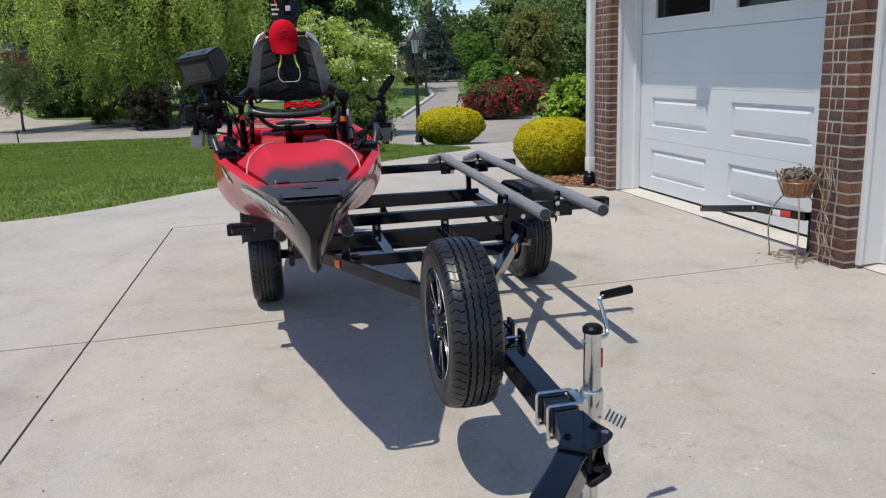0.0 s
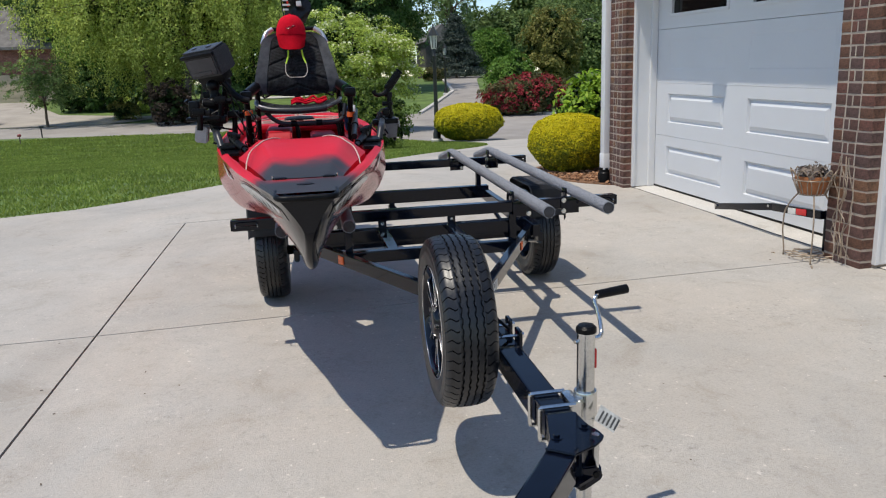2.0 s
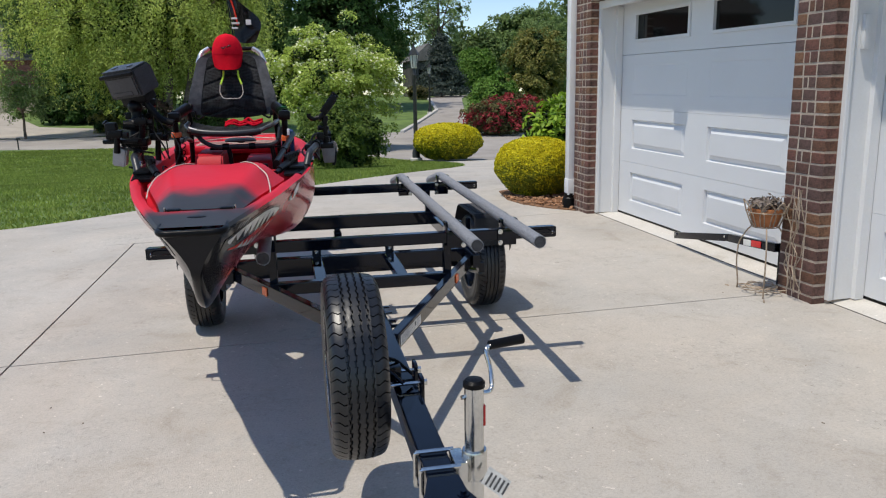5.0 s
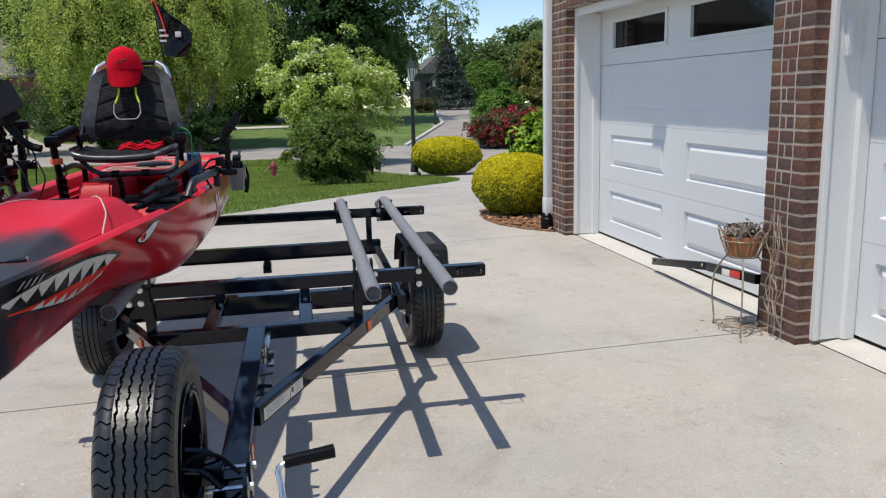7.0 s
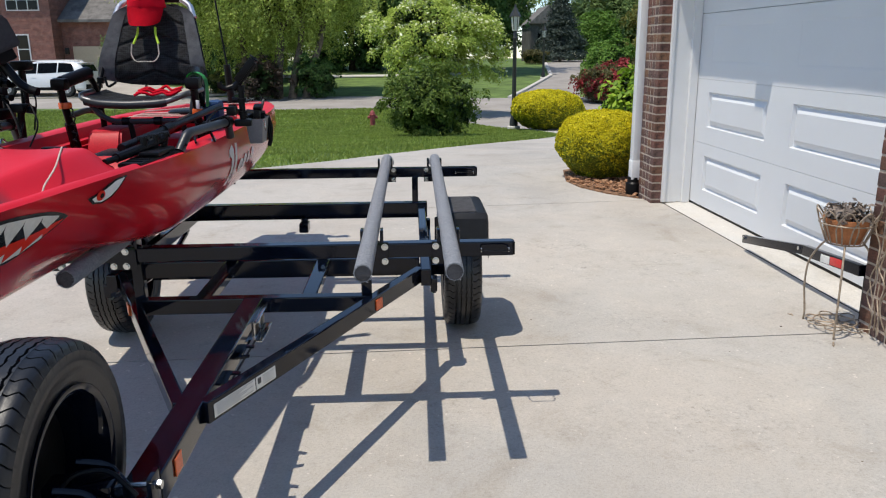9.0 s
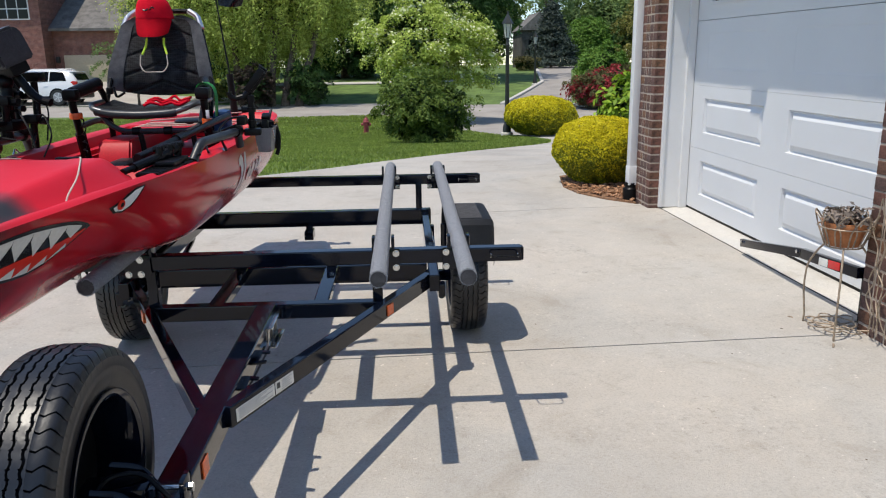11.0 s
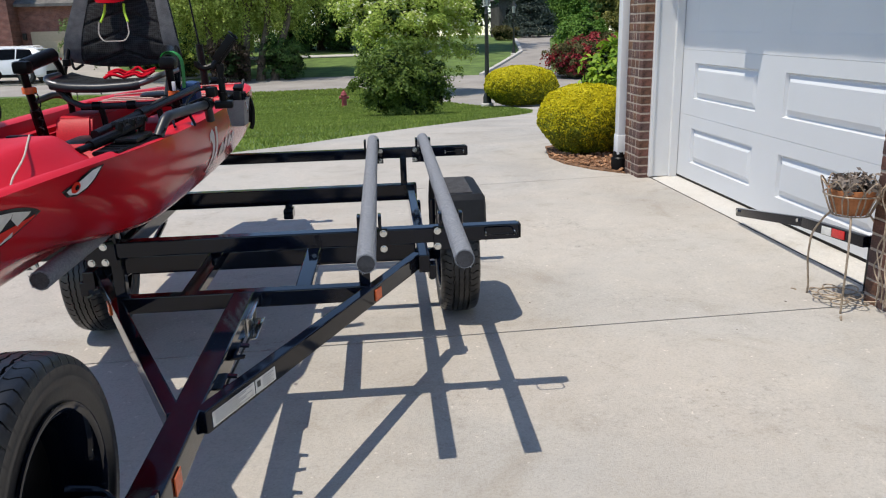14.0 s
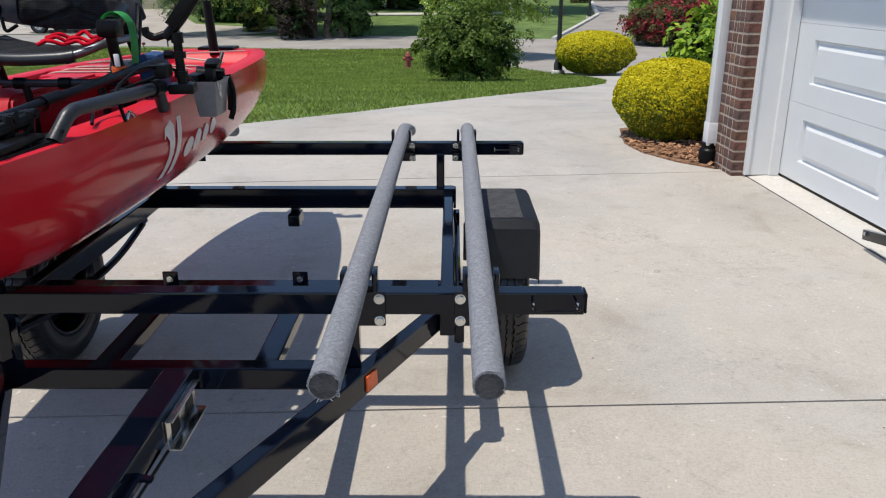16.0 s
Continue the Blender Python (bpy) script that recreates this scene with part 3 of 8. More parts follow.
draped("lawn", LAWN, -0.012, SOIL, 0.5, "mown green lawn that meets the drive in a curve", "lawn", "structure", 0.05)
ROAD = [(-60, 38.6), (-12.0, 36.5), (-4.2, 34.9), (0.46, 35.3), (2.5, 30.1), (3.8, 27.3), (4.4, 25.7), (5.05, 24.3), (5.3, 23.6), (9.5, 23.0), (30, 20), (30, 33), (13.0, 35.0), (9.7, 38.2), (15.6, 64.9), (20.5, 82), (17.5, 82), (12.85, 65.8), (10.9, 52.5), (6.4, 39.5), (4.5, 39.6), (-0.24, 41.0), (-5.0, 41.3), (-13.5, 41.4), (-60, 44)]
draped("road", ROAD, -0.01, ASPHALT, 1.0, "pale worn asphalt street that forks uphill", "road", "structure", 0.05)
draped("neighbour_driveway", [(-34, 42.6), (-9.5, 41.6), (-7.0, 44.2), (-13.5, 47.5), (-18.5, 58), (-34, 58)], 0.02, PAVING, 1.0, "pale concrete drive before the brick house", "driveway", "structure", 0.05)
draped("sidewalk", [(-14, 53.2), (3.5, 53.2), (6.0, 55), (6.0, 56.2), (3, 54.6), (-14, 54.6)], 0.02, APRON, 1.0, "light concrete pavement across the far lawn", "sidewalk", "structure", 0.05)
draped("kerb", [(6.25, 39.25), (6.45, 39.2), (10.95, 52.4), (12.95, 65.8), (12.70, 65.9), (10.75, 52.5)], 0.10, APRON, 1.0, "pale concrete kerb along the climbing street", "kerb", "structure", 0.2)
draped("kerb", [(9.6, 38.4), (9.9, 38.1), (13.1, 34.9), (13.2, 35.3), (10.2, 38.5)], 0.10, APRON, 1.0, "pale concrete kerb round the rose bed", "kerb", "structure", 0.2)

# the drive: slabs with open joints
SEAM = 0.006


def slab(outline):
    bm = prism(outline, -0.12, 0.0, SLOPE)
    ob = part("concrete_slab", bm, CONCRETE, drive, "", None)
    return ob


drive = tagged(new("driveway"), "broad pale concrete drive cast in large slabs", "driveway", "", "structure")
cross = lambda x: 4.265 + 0.042 * x
far = lambda x: 7.41 + 0.09 * x
JX = -1.12
jx = lambda y: -1.112 + 0.021 * (y - 4.0)
slab([(jx(-8) + SEAM, -8), (9, -8), (9, 2), (3.85, 2), (3.85, cross(3.85) - SEAM * 0.85), (jx(4.2) + SEAM, cross(JX) - SEAM * 0.85)])
slab([(jx(4.2) + SEAM, cross(JX) + SEAM * 0.85), (3.85, cross(3.85) + SEAM * 0.85), (3.85, far(3.85) - SEAM * 0.85), (jx(7.2) + SEAM, far(JX) - SEAM * 0.85)])
slab([(-14, -8), (jx(-8) - SEAM, -8), (jx(4.2) - SEAM, cross(JX) - SEAM * 0.85), (-14, cross(-3))])
slab([(-14, cross(-3) + 0.02), (jx(4.2) - SEAM, cross(JX) + SEAM * 0.85), (jx(7.2) - SEAM, far(JX) - SEAM * 0.85), (-14, far(-8))])
DRIVE_FAR = [(-14, 6.3), (-6, far(-6) + 0.01), (3.85, far(3.85) + 0.01), (3.85, 7.80), (3.46, 7.80), (3.22, 8.05), (3.03, 8.40), (2.97, 8.8), (3.1, 9.6), (4.4, 10.6), (6.2, 14.0), (9.0, 23.2), (5.2, 23.7), (5.15, 22.5)] + LAWN_EDGE[::-1][1:]
far_slab = draped("concrete_slab", DRIVE_FAR, -0.002, CONCRETE, 0.5, "", "", "", 0.1)
far_slab.parent = drive
joint = draped("joint_bed", [(-14, -8), (3.5, -8), (3.5, 8), (-14, 8)], -0.018, JOINT, 2.0, "", "", "", 0.03)
joint.parent = drive

# ---- garage ----
def G(u, d, h):
    """A point of the garage: u along its front towards the camera's start, d into it, h up."""
    return Vector((3.50 + 0.03 * u + d, 7.58 - u + 0.03 * d, 0.113 - 0.015 * u + h))


GM = Matrix(((0.03, 1, 0, 3.50), (-1, 0.03, 0, 7.58), (-0.015, 0, 1, 0.113), (0, 0, 0, 1)))


def gbox(name, lo, hi, mat, parent, bevel=0.0, label=""):
    return part(name, boxed(lo, hi, bevel, GM), mat, parent, label, None)


U_CORNER, U_P0, U_P1, U_END = -0.47, 3.105, 3.44, 7.6
HEAD = 2.15
garage = tagged(new("garage_wall"), "red-brown brick garage front with white trimmed openings", "garage wall", "", "structure")
gbox("backing", (U_CORNER + 0.0015, 0.0015, -0.12), (-0.0015, 0.36, 3.13), MORTAR, garage)
gbox("backing", (U_P0 + 0.0015, 0.0015, -0.12), (U_P1 - 0.0015, 0.36, HEAD + 0.02), MORTAR, garage)
gbox("backing", (U_P1 + 3.156, 0.006, -0.12), (U_END, 0.36, 3.13), MORTAR, garage)
gbox("backing", (-0.001, 0.0015, HEAD + 0.003), (U_P1 + 3.156, 0.36, 3.13), MORTAR, garage)
gbox("side_wall", (U_CORNER + 0.01, 0.36, -0.3), (U_CORNER + 0.3, 7.0, 3.1), FARBRICK, garage)
gbox("side_wall", (U_END - 0.3, 0.36, -0.3), (U_END, 7.0, 3.1), FARBRICK, garage)
gbox("back_wall", (U_CORNER, 7.0, -0.3), (U_END, 7.2, 3.1), GARAGEDARK, garage)
gbox("garage_floor", (U_CORNER + 0.3, 0.42, -0.2), (U_END - 0.3, 7.0, -0.02), APRON, garage)
# eave and roof
roof = tagged(new("garage_roof"), "grey shingle roof with a white boxed eave", "roof", "", "structure")
part("soffit", boxed((U_CORNER - 0.35, -0.24, 3.125), (U_END + 0.4, 0.4, 3.165), 0, GM), WHITE, roof, "", None)
part("fascia", boxed((U_CORNER - 0.35, -0.26, 3.095), (U_END + 0.4, -0.24, 3.32), 0, GM), WHITE, roof, "", None)
bm = bmesh.new()
q = [bm.verts.new(G(*p)) for p in ((U_CORNER - 0.35, -0.295, 3.32), (U_END + 0.4, -0.295, 3.32), (U_END + 0.4, 3.6, 5.2), (U_CORNER - 0.35, 3.6, 5.2), (U_END + 0.4, 7.7, 3.32), (U_CORNER - 0.35, 7.7, 3.32))]
bm.faces.new(q[:4])
bm.faces.new((q[3], q[2], q[4], q[5]))
bm.faces.new((q[0], q[3], q[5]))
bm.faces.new((q[1], q[4], q[2]))
part("shingles", bm, ROOF, roof, "", None)
gbox("garage_ceiling", (U_CORNER, 0.4, 3.1), (U_END, 7.2, 3.139), WHITE, roof)


def opening_trim(u0, u1):
    for a, b in ((u0, u0 + 0.02), (u1 - 0.02, u1)):
        gbox("jamb_board", (a, 0.105, -0.02), (b, 0.30, HEAD - 0.02), WHITE, garage)
    for a, b in ((u0 + 0.02, u0 + 0.055), (u1 - 0.055, u1 - 0.02)):
        gbox("door_stop", (a, 0.27, -0.02), (b, 0.335, HEAD - 0.05), WHITE, garage)
    gbox("brick_mould", (u0 - 0.001, 0.088, -0.02), (u0 + 0.035, 0.118, HEAD), WHITE, garage, 0.004)
    gbox("brick_mould", (u1 - 0.035, 0.088, -0.02), (u1 + 0.001, 0.118, HEAD), WHITE, garage, 0.004)
    gbox("head_board", (u0 + 0.02, 0.105, HEAD - 0.04), (u1 - 0.02, 0.335, HEAD - 0.005), WHITE, garage)
    gbox("head_mould", (u0 + 0.035, 0.085, HEAD - 0.075), (u1 - 0.035, 0.118, HEAD - 0.001), WHITE, garage, 0.004)


opening_trim(0.0, U_P0)
opening_trim(U_P1, U_P1 + 3.15)


def door_section(bm, u0, u1, h0, h1, rects, d, groove=0.023):
    """One leaf of a sectional door: a face with pressed grooves round its panels."""
    lap = 0.0015

    def ring(u_a, u_b, h_a, h_b, dd):
        return [bm.verts.new((u, dd, h)) for u, h in ((u_a, h_a), (u_b, h_a), (u_b, h_b), (u_a, h_b))]

    def join(a, b):
        for k in range(4):
            bm.faces.new((a[k], a[(k + 1) % 4], b[(k + 1) % 4], b[k]))
    us = [u0] + [c for r in rects for c in (r[0], r[1])] + [u1]
    hs = [h0 + lap, rects[0][2], rects[0][3], h1 - lap]
    for i in range(len(us) - 1):
        for j in range(3):
            a, b, c, e = us[i], us[i + 1], hs[j], hs[j + 1]
            if i % 2 == 1 and j == 1:
                r0 = ring(a, b, c, e, d)
                r1 = ring(a + 0.010, b - 0.010, c + 0.010, e - 0.010, d + groove)
                r2 = ring(a + 0.020, b - 0.020, c + 0.020, e - 0.020, d + groove)
                r3 = ring(a + 0.058, b - 0.058, c + 0.058, e - 0.058, d + 0.001)
                join(r0, r1), join(r1, r2), join(r2, r3)
                bm.faces.new(r3)
            else:
                bm.faces.new(ring(a, b, c, e, d))
    bm.faces.new([bm.verts.new(p) for p in ((u0, d, h1 - lap), (u1, d, h1 - lap), (u1, d + 0.005, h1), (u0, d + 0.005, h1))])
    bm.faces.new([bm.verts.new(p) for p in ((u0, d, h0 + lap), (u1, d, h0 + lap), (u1, d + 0.005, h0), (u0, d + 0.005, h0))])
    box(bm, (u0, d + 0.024, h0), (u1, d + 0.05, h1))
    box(bm, (u0, d + 0.0055, h0), (u1, d + 0.02, h0 + 0.01))
    bmesh.ops.remove_doubles(bm, verts=bm.verts[:], dist=0.0002)
    bmesh.ops.transform(bm, matrix=GM, verts=bm.verts[:])
    return bm


def garage_door(u_start, shift=0.0):
    door = thing("garage_door", "white embossed sectional garage door, closed, with a row of small panes", "garage door", None, "garage doors", "structure")
    a, b = u_start + 0.03, u_start + 3.12
    ra, rb = (a + shift + 0.260, a + shift + 1.270), (a + shift + 1.615, a + shift + 2.630)
    hh = 0.5375
    for k in range(4):
        h0 = k * hh
        if k in (0, 1):
            part("door_section", door_section(bmesh.new(), a, b, h0, h0 + hh, [(*ra, h0 + 0.142, h0 + 0.435), (*rb, h0 + 0.142, h0 + 0.435)], 0.34), DOORWHITE, door, "", None)
        elif k == 2:
            part("door_section", door_section(bmesh.new(), a, b, h0, h0 + hh, [(*ra, h0 + 0.142, h0 + 0.435), (*rb, h0 + 0.142, h0 + 0.435)], 0.34, 0.002), DOORWHITE, door, "", None)
        else:
            bm = bmesh.new()
            w0, w1 = h0 + 0.118, h0 + 0.405
            us = [a, a + shift + 0.282, a + shift + 1.288, a + shift + 1.613, a + shift + 2.650, b]
            for i in range(5):
                if i % 2 == 0:
                    box(bm, (us[i], 0.34, h0 + 0.003), (us[i + 1], 0.39, h0 + hh))
                else:
                    box(bm, (us[i], 0.34, h0 + 0.003), (us[i + 1], 0.39, w0))
                    box(bm, (us[i], 0.34, w1), (us[i + 1], 0.39, h0 + hh))
            bmesh.ops.transform(bm, matrix=GM, verts=bm.verts[:])
            part("door_section", bm, DOORWHITE, door, "", None)
            for i in (1, 3):
                fr = bmesh.new()
                for lo, hi in (((us[i], 0.325, w0), (us[i] + 0.03, 0.36, w1)), ((us[i + 1] - 0.03, 0.325, w0), (us[i + 1], 0.36, w1)), ((us[i] + 0.03, 0.325, w0), (us[i + 1] - 0.03, 0.36, w0 + 0.028)), ((us[i] + 0.03, 0.325, w1 - 0.028), (us[i + 1] - 0.03, 0.36, w1))):
                    box(fr, lo, hi)
                bmesh.ops.transform(fr, matrix=GM, verts=fr.verts[:])
                part("window_frame", fr, DOORWHITE, door, "", None)
                gbox("pane", (us[i] + 0.028, 0.352, w0 + 0.026), (us[i + 1] - 0.028, 0.356, w1 - 0.026), PANE, door)
    gbox("bottom_seal", (a, 0.345, -0.02), (b, 0.385, 0.004), BLACKPLASTIC, door)
    return door


garage_door(0.0)
garage_door(U_P1, -0.13)
# raised lip of concrete before the doors
bm = bmesh.new()
vs = [bm.verts.new(v) for v in (
    SLOPE @ Vector((3.620, 7.60, 0.002)), SLOPE @ Vector((3.785, 3.2, 0.002)), SLOPE @ Vector((3.88, 0.0, 0.002)), G(7.58, 0.37, -0.02), G(4.38, 0.37, -0.02), G(-0.02, 0.37, -0.02))]
bm.faces.new((vs[0], vs[1], vs[4], vs[5]))
bm.faces.new((vs[1], vs[2], vs[3], vs[4]))
r = bmesh.ops.extrude_face_region(bm, geom=bm.faces[:])
for v in r["geom"]:
    if isinstance(v, bmesh.types.BMVert):
        v.co.z -= 0.15
tagged(part("apron", bm, APRON, None, "", None), "light concrete strip before the garage doors", "apron", "", "structure")

EDGE = [Vector((3.612, 7.60, 0)), Vector((3.777, 3.2, 0)), Vector((3.872, 0.0, 0))]
bm = bmesh.new()
for p, q in zip(EDGE, EDGE[1:]):
    bar(bm, SLOPE @ (p + Vector((0, 0, -0.003))), SLOPE @ (q + Vector((0, 0, -0.003))), 0.007, 0.010, 0)
tagged(part("expansion_joint", bm, JOINT, None, "", None), "dark expansion joint between drive and garage apron", "joint", "", "structure")

# ---- trailer ----
def tyre_bmesh(r, w, bore):
    """A trailer tyre about the x axis: four gently waved grooves, nicked ribs, shoulder blocks parted by narrow waved slits, ringed walls."""
    half = w / 2
    crown = lambda q: r - 0.0150 * abs(q) ** 2.3
    # rows of (x / half, radius, kind): 0 plain, 1 shoulder with slits, 2 shoulder edge, 3 and 6 rib edges with nicks, 4 groove floor, 5 rib
    wall = [(-0.62, bore, 0), (-0.84, bore + 0.008, 0), (-0.90, bore + 0.014, 0), (-0.915, bore + 0.013, 0), (-0.965, bore + 0.042, 0), (-0.985, bore + 0.045, 0), (-1.0, (r + bore) / 2 + 0.002, 0), (-0.990, r - 0.048, 0), (-0.978, r - 0.046, 0), (-0.975, r - 0.030, 0), (-0.962, r - 0.0285, 2), (-0.925, r - 0.0205, 2), (-0.86, crown(0.86) - 0.0025, 1), (-0.77, crown(0.77), 1), (-0.68, crown(0.68), 1), (-0.59, crown(0.59), 1), (-0.50, crown(0.50), 1)]
    rib = []
    for g, gw in ((-0.385, 0.0030), (-0.13, 0.0024), (0.13, 0.0024), (0.385, 0.0030)):
        f = gw / half
        rib += [(g - f - 0.055, crown(g), 5), (g - f, crown(g), 3), (g - f * 0.7, r - 0.0125, 4), (g + f * 0.7, r - 0.0125, 4), (g + f, crown(g), 6), (g + f + 0.055, crown(g), 5)]
    full = wall + rib + [(-x, q, k) for x, q, k in wall[::-1]]
    pitches, steps = 54, (0.0, 0.065, 0.13, 0.30, 0.50, 0.565, 0.63, 0.80)
    bm = bmesh.new()
    rings = []
    for x, q, kind in full:
        ring = []
        cut_at = 1 if x < 0 else 5
        bend = 0.17 * math.sin((abs(x) - 0.46) / 0.42 * 2 * math.pi) if kind in (1, 2) else 0.0
        for k in range(pitches):
            for i, f in enumerate(steps):
                a = 2 * math.pi * (k + f + bend) / pitches
                rr, xx = q, x * half
                if kind == 1 and i == cut_at:
                    rr -= 0.0090
                if kind == 2 and i == cut_at:
                    rr -= 0.0045
                if kind in (3, 6) and i in (1, 5):
                    xx += 0.0030 if kind == 6 else -0.0030
                if abs(x) < 0.47:
                    xx += 0.0021 * math.sin(2 * math.pi * f)
                ring.append(bm.verts.new((xx, rr * math.cos(a), rr * math.sin(a))))
        rings.append(ring)
    n = pitches * len(steps)
    for a, b in zip(rings, rings[1:]):
        for k in range(n):
            bm.faces.new((a[k], a[(k + 1) % n], b[(k + 1) % n], b[k]))
    return bm


ROT_X = Matrix.Rotation(math.pi / 2, 4, "Y")


def wheel(name, centre, outer, parent, r=0.30, w=0.185):
    """outer: -1 or 1, the side on which the spokes show."""
    wh = new(name)
    wh.parent = parent
    wh.location = centre
    bore = 0.180
    part("tyre", tyre_bmesh(r, w, bore), RUBBER, wh, "black ribbed trailer tyre", 32)
    flip = Matrix.Scale(outer, 4, (1, 0, 0))
    barrel = lathe([(bore + 0.012, -0.070), (bore + 0.014, -0.062), (bore - 0.004, -0.055), (bore - 0.016, -0.02), (bore - 0.016, 0.03), (bore - 0.004, 0.066), (bore + 0.014, 0.072), (bore + 0.014, 0.078), (bore + 0.002, 0.078), (bore - 0.012, 0.066), (bore - 0.024, 0.03), (bore - 0.024, -0.02), (bore - 0.012, -0.06)], 48, ROT_X, False)
    bm = barrel
    bmesh.ops.transform(bm, matrix=flip, verts=bm.verts[:])
    part("rim", bm, GUNMETAL, wh, "gloss black rim barrel")
    bm = lathe([(bore - 0.018, 0.012), (bore - 0.018, 0.017), (0.030, 0.019), (0.030, 0.010)], 40, ROT_X)
    bmesh.ops.transform(bm, matrix=flip, verts=bm.verts[:])
    part("wheel_disc", bm, BLACKPLASTIC, wh)
    bm = lathe([(0.020, 0.020), (0.060, 0.022), (0.064, 0.060), (0.052, 0.070), (0.044, 0.078), (0.030, 0.081), (0.001, 0.082)], 24, ROT_X)
    bmesh.ops.transform(bm, matrix=flip, verts=bm.verts[:])
    part("hub", bm, GUNMETAL, wh)
    for k in range(6):
        a = 2 * math.pi * k / 6
        turn = Matrix.Rotation(a, 4, "X")
        arm = part("spoke", prism([(-0.016, 0.046), (0.016, 0.046), (0.019, 0.105), (0.040, bore - 0.004), (-0.040, bore - 0.004), (-0.019, 0.105)], 0.044, 0.062, flip @ turn @ Matrix(((0, 0, 1, 0), (1, 0, 0, 0), (0, 1, 0, 0), (0, 0, 0, 1))), 0.003), GUNMETAL, wh, "gloss black forked spoke")
        for e in (-1, 1):
            bm = bmesh.new()
            bar(bm, (0.0625, e * 0.010, 0.050), (0.0635, e * 0.013, 0.108), 0.0065, 0.004, 0.001, (1, 0, 0))
            bar(bm, (0.0635, e * 0.013, 0.106), (0.0650, e * 0.034, bore - 0.005), 0.0065, 0.004, 0.001, (1, 0, 0))
            bmesh.ops.transform(bm, matrix=flip @ turn, verts=bm.verts[:])
            part("machined_edge", bm, CHROME, arm, "bright machined edge")
    bm = lathe([(bore + 0.008, 0.074), (bore + 0.0125, 0.077), (bore + 0.0125, 0.080), (bore + 0.008, 0.081)], 48, ROT_X, False)
    bmesh.ops.transform(bm, matrix=flip, verts=bm.verts[:])
    part("rim_lip", bm, CHROME, wh, "bright machined rim lip")
    bm = lathe([(bore + 0.006, 0.070), (bore + 0.013, 0.080), (bore + 0.013, 0.086), (bore + 0.006, 0.087), (bore - 0.004, 0.082), (bore - 0.012, 0.066), (bore - 0.016, 0.03)], 48, ROT_X, False)
    bmesh.ops.transform(bm, matrix=Matrix.Scale(-outer, 4, (1, 0, 0)), verts=bm.verts[:])
    part("rim_flange", bm, GUNMETAL, wh, "gloss black inner rim flange")
    for k in range(5):
        a = 2 * math.pi * (k + 0.5) / 5
        bm = rod(bmesh.new(), (outer * 0.05, 0.05 * math.cos(a), 0.05 * math.sin(a)), (outer * 0.079, 0.05 * math.cos(a), 0.05 * math.sin(a)), 0.009, None, 6)
        part("lug_nut", bm, ZINC, wh)
    return wh


trailer = thing("kayak_trailer", "gloss black two-kayak trailer with carpeted bunks, parked on the drive", "trailer", SLOPE)
XC = 0.716
ZF = 0.480  # top of the main frame


def tube(name, a, b, w, h, mat=GUNMETAL, label="", bevel=0.005):
    return part(name, bar(bmesh.new(), a, b, w, h, bevel), mat, trailer, label, 16)


# tongue, braces, cross members, rails
tube("tongue", (0.712, 1.66, ZF - 0.038), (0.712, 3.735, ZF - 0.038), 0.076, 0.076, label="long square drawbar")
for s in (-1, 1):
    tube("brace", (XC + s * 0.030, 2.870, ZF - 0.032), (XC + s * 0.640, 4.115, ZF - 0.032), 0.040, 0.064)
    tube("side_rail", (XC + s * 0.665, 4.06, ZF - 0.035), (XC + s * 0.665, 5.44, ZF - 0.020), 0.045, 0.075)
    tube("upright", (XC + s * 0.43, 3.755, ZF), (XC + s * 0.43, 3.755, 0.635), 0.040, 0.036)
    tube("upright", (XC + s * 0.63, 5.345, 0.50), (XC + s * 0.63, 5.345, 0.667), 0.036, 0.036)
    tube("spring_hanger", (XC + s * 0.70, 4.12, ZF - 0.11), (XC + s * 0.70, 4.12, ZF - 0.05), 0.03, 0.06)
    part("leaf_spring", bent([(XC + s * 0.70, 4.12, 0.37), (XC + s * 0.70, 4.40, 0.315), (XC + s * 0.70, 4.70, 0.30), (XC + s * 0.70, 5.0, 0.315), (XC + s * 0.70, 5.25, 0.37)], 0.016, 8), GUNMETAL, trailer)
    tube("spring_hanger", (XC + s * 0.70, 5.25, ZF - 0.11), (XC + s * 0.70, 5.25, ZF - 0.05), 0.03, 0.06)
    tube("stringer", (XC + s * 0.204, 3.77, ZF - 0.022), (XC + s * 0.204, 4.27, ZF - 0.022), 0.060, 0.040)
    bm = prism([(-0.024, 0), (0.024, 0), (0.024, 0.055), (-0.024, 0.055)], -0.003, 0.003, Matrix.Translation((XC + s * 0.204, 4.255, ZF - 0.002)) @ Matrix.Rotation(math.pi / 2, 4, "X"), 0.002)
    part("tab", bm, GUNMETAL, trailer)
    part("bolt", rod(bmesh.new(), (XC + s * 0.204, 4.246, ZF + 0.03), (XC + s * 0.204, 4.262, ZF + 0.03), 0.011, None, 6), ZINC, trailer)
    # amber side marker on the brace, set on its outer face
    d = Vector((0.61 * s, 1.245, 0)).normalized()
    out = Vector((s * d.y, -s * d.x, 0)) * 0.0225
    c = Vector((XC + s * 0.030, 2.870, ZF - 0.033)).lerp(Vector((XC + s * 0.640, 4.115, ZF - 0.033)), 0.70) + out
    part("marker", bar(bmesh.new(), c - d * 0.024, c + d * 0.024, 0.006, 0.042, 0.002), ORANGE, trailer, "amber side reflector")
tube("front_cross_member", (XC - 0.455, 3.755, ZF - 0.030), (XC + 0.445, 3.755, ZF - 0.030), 0.050, 0.060)
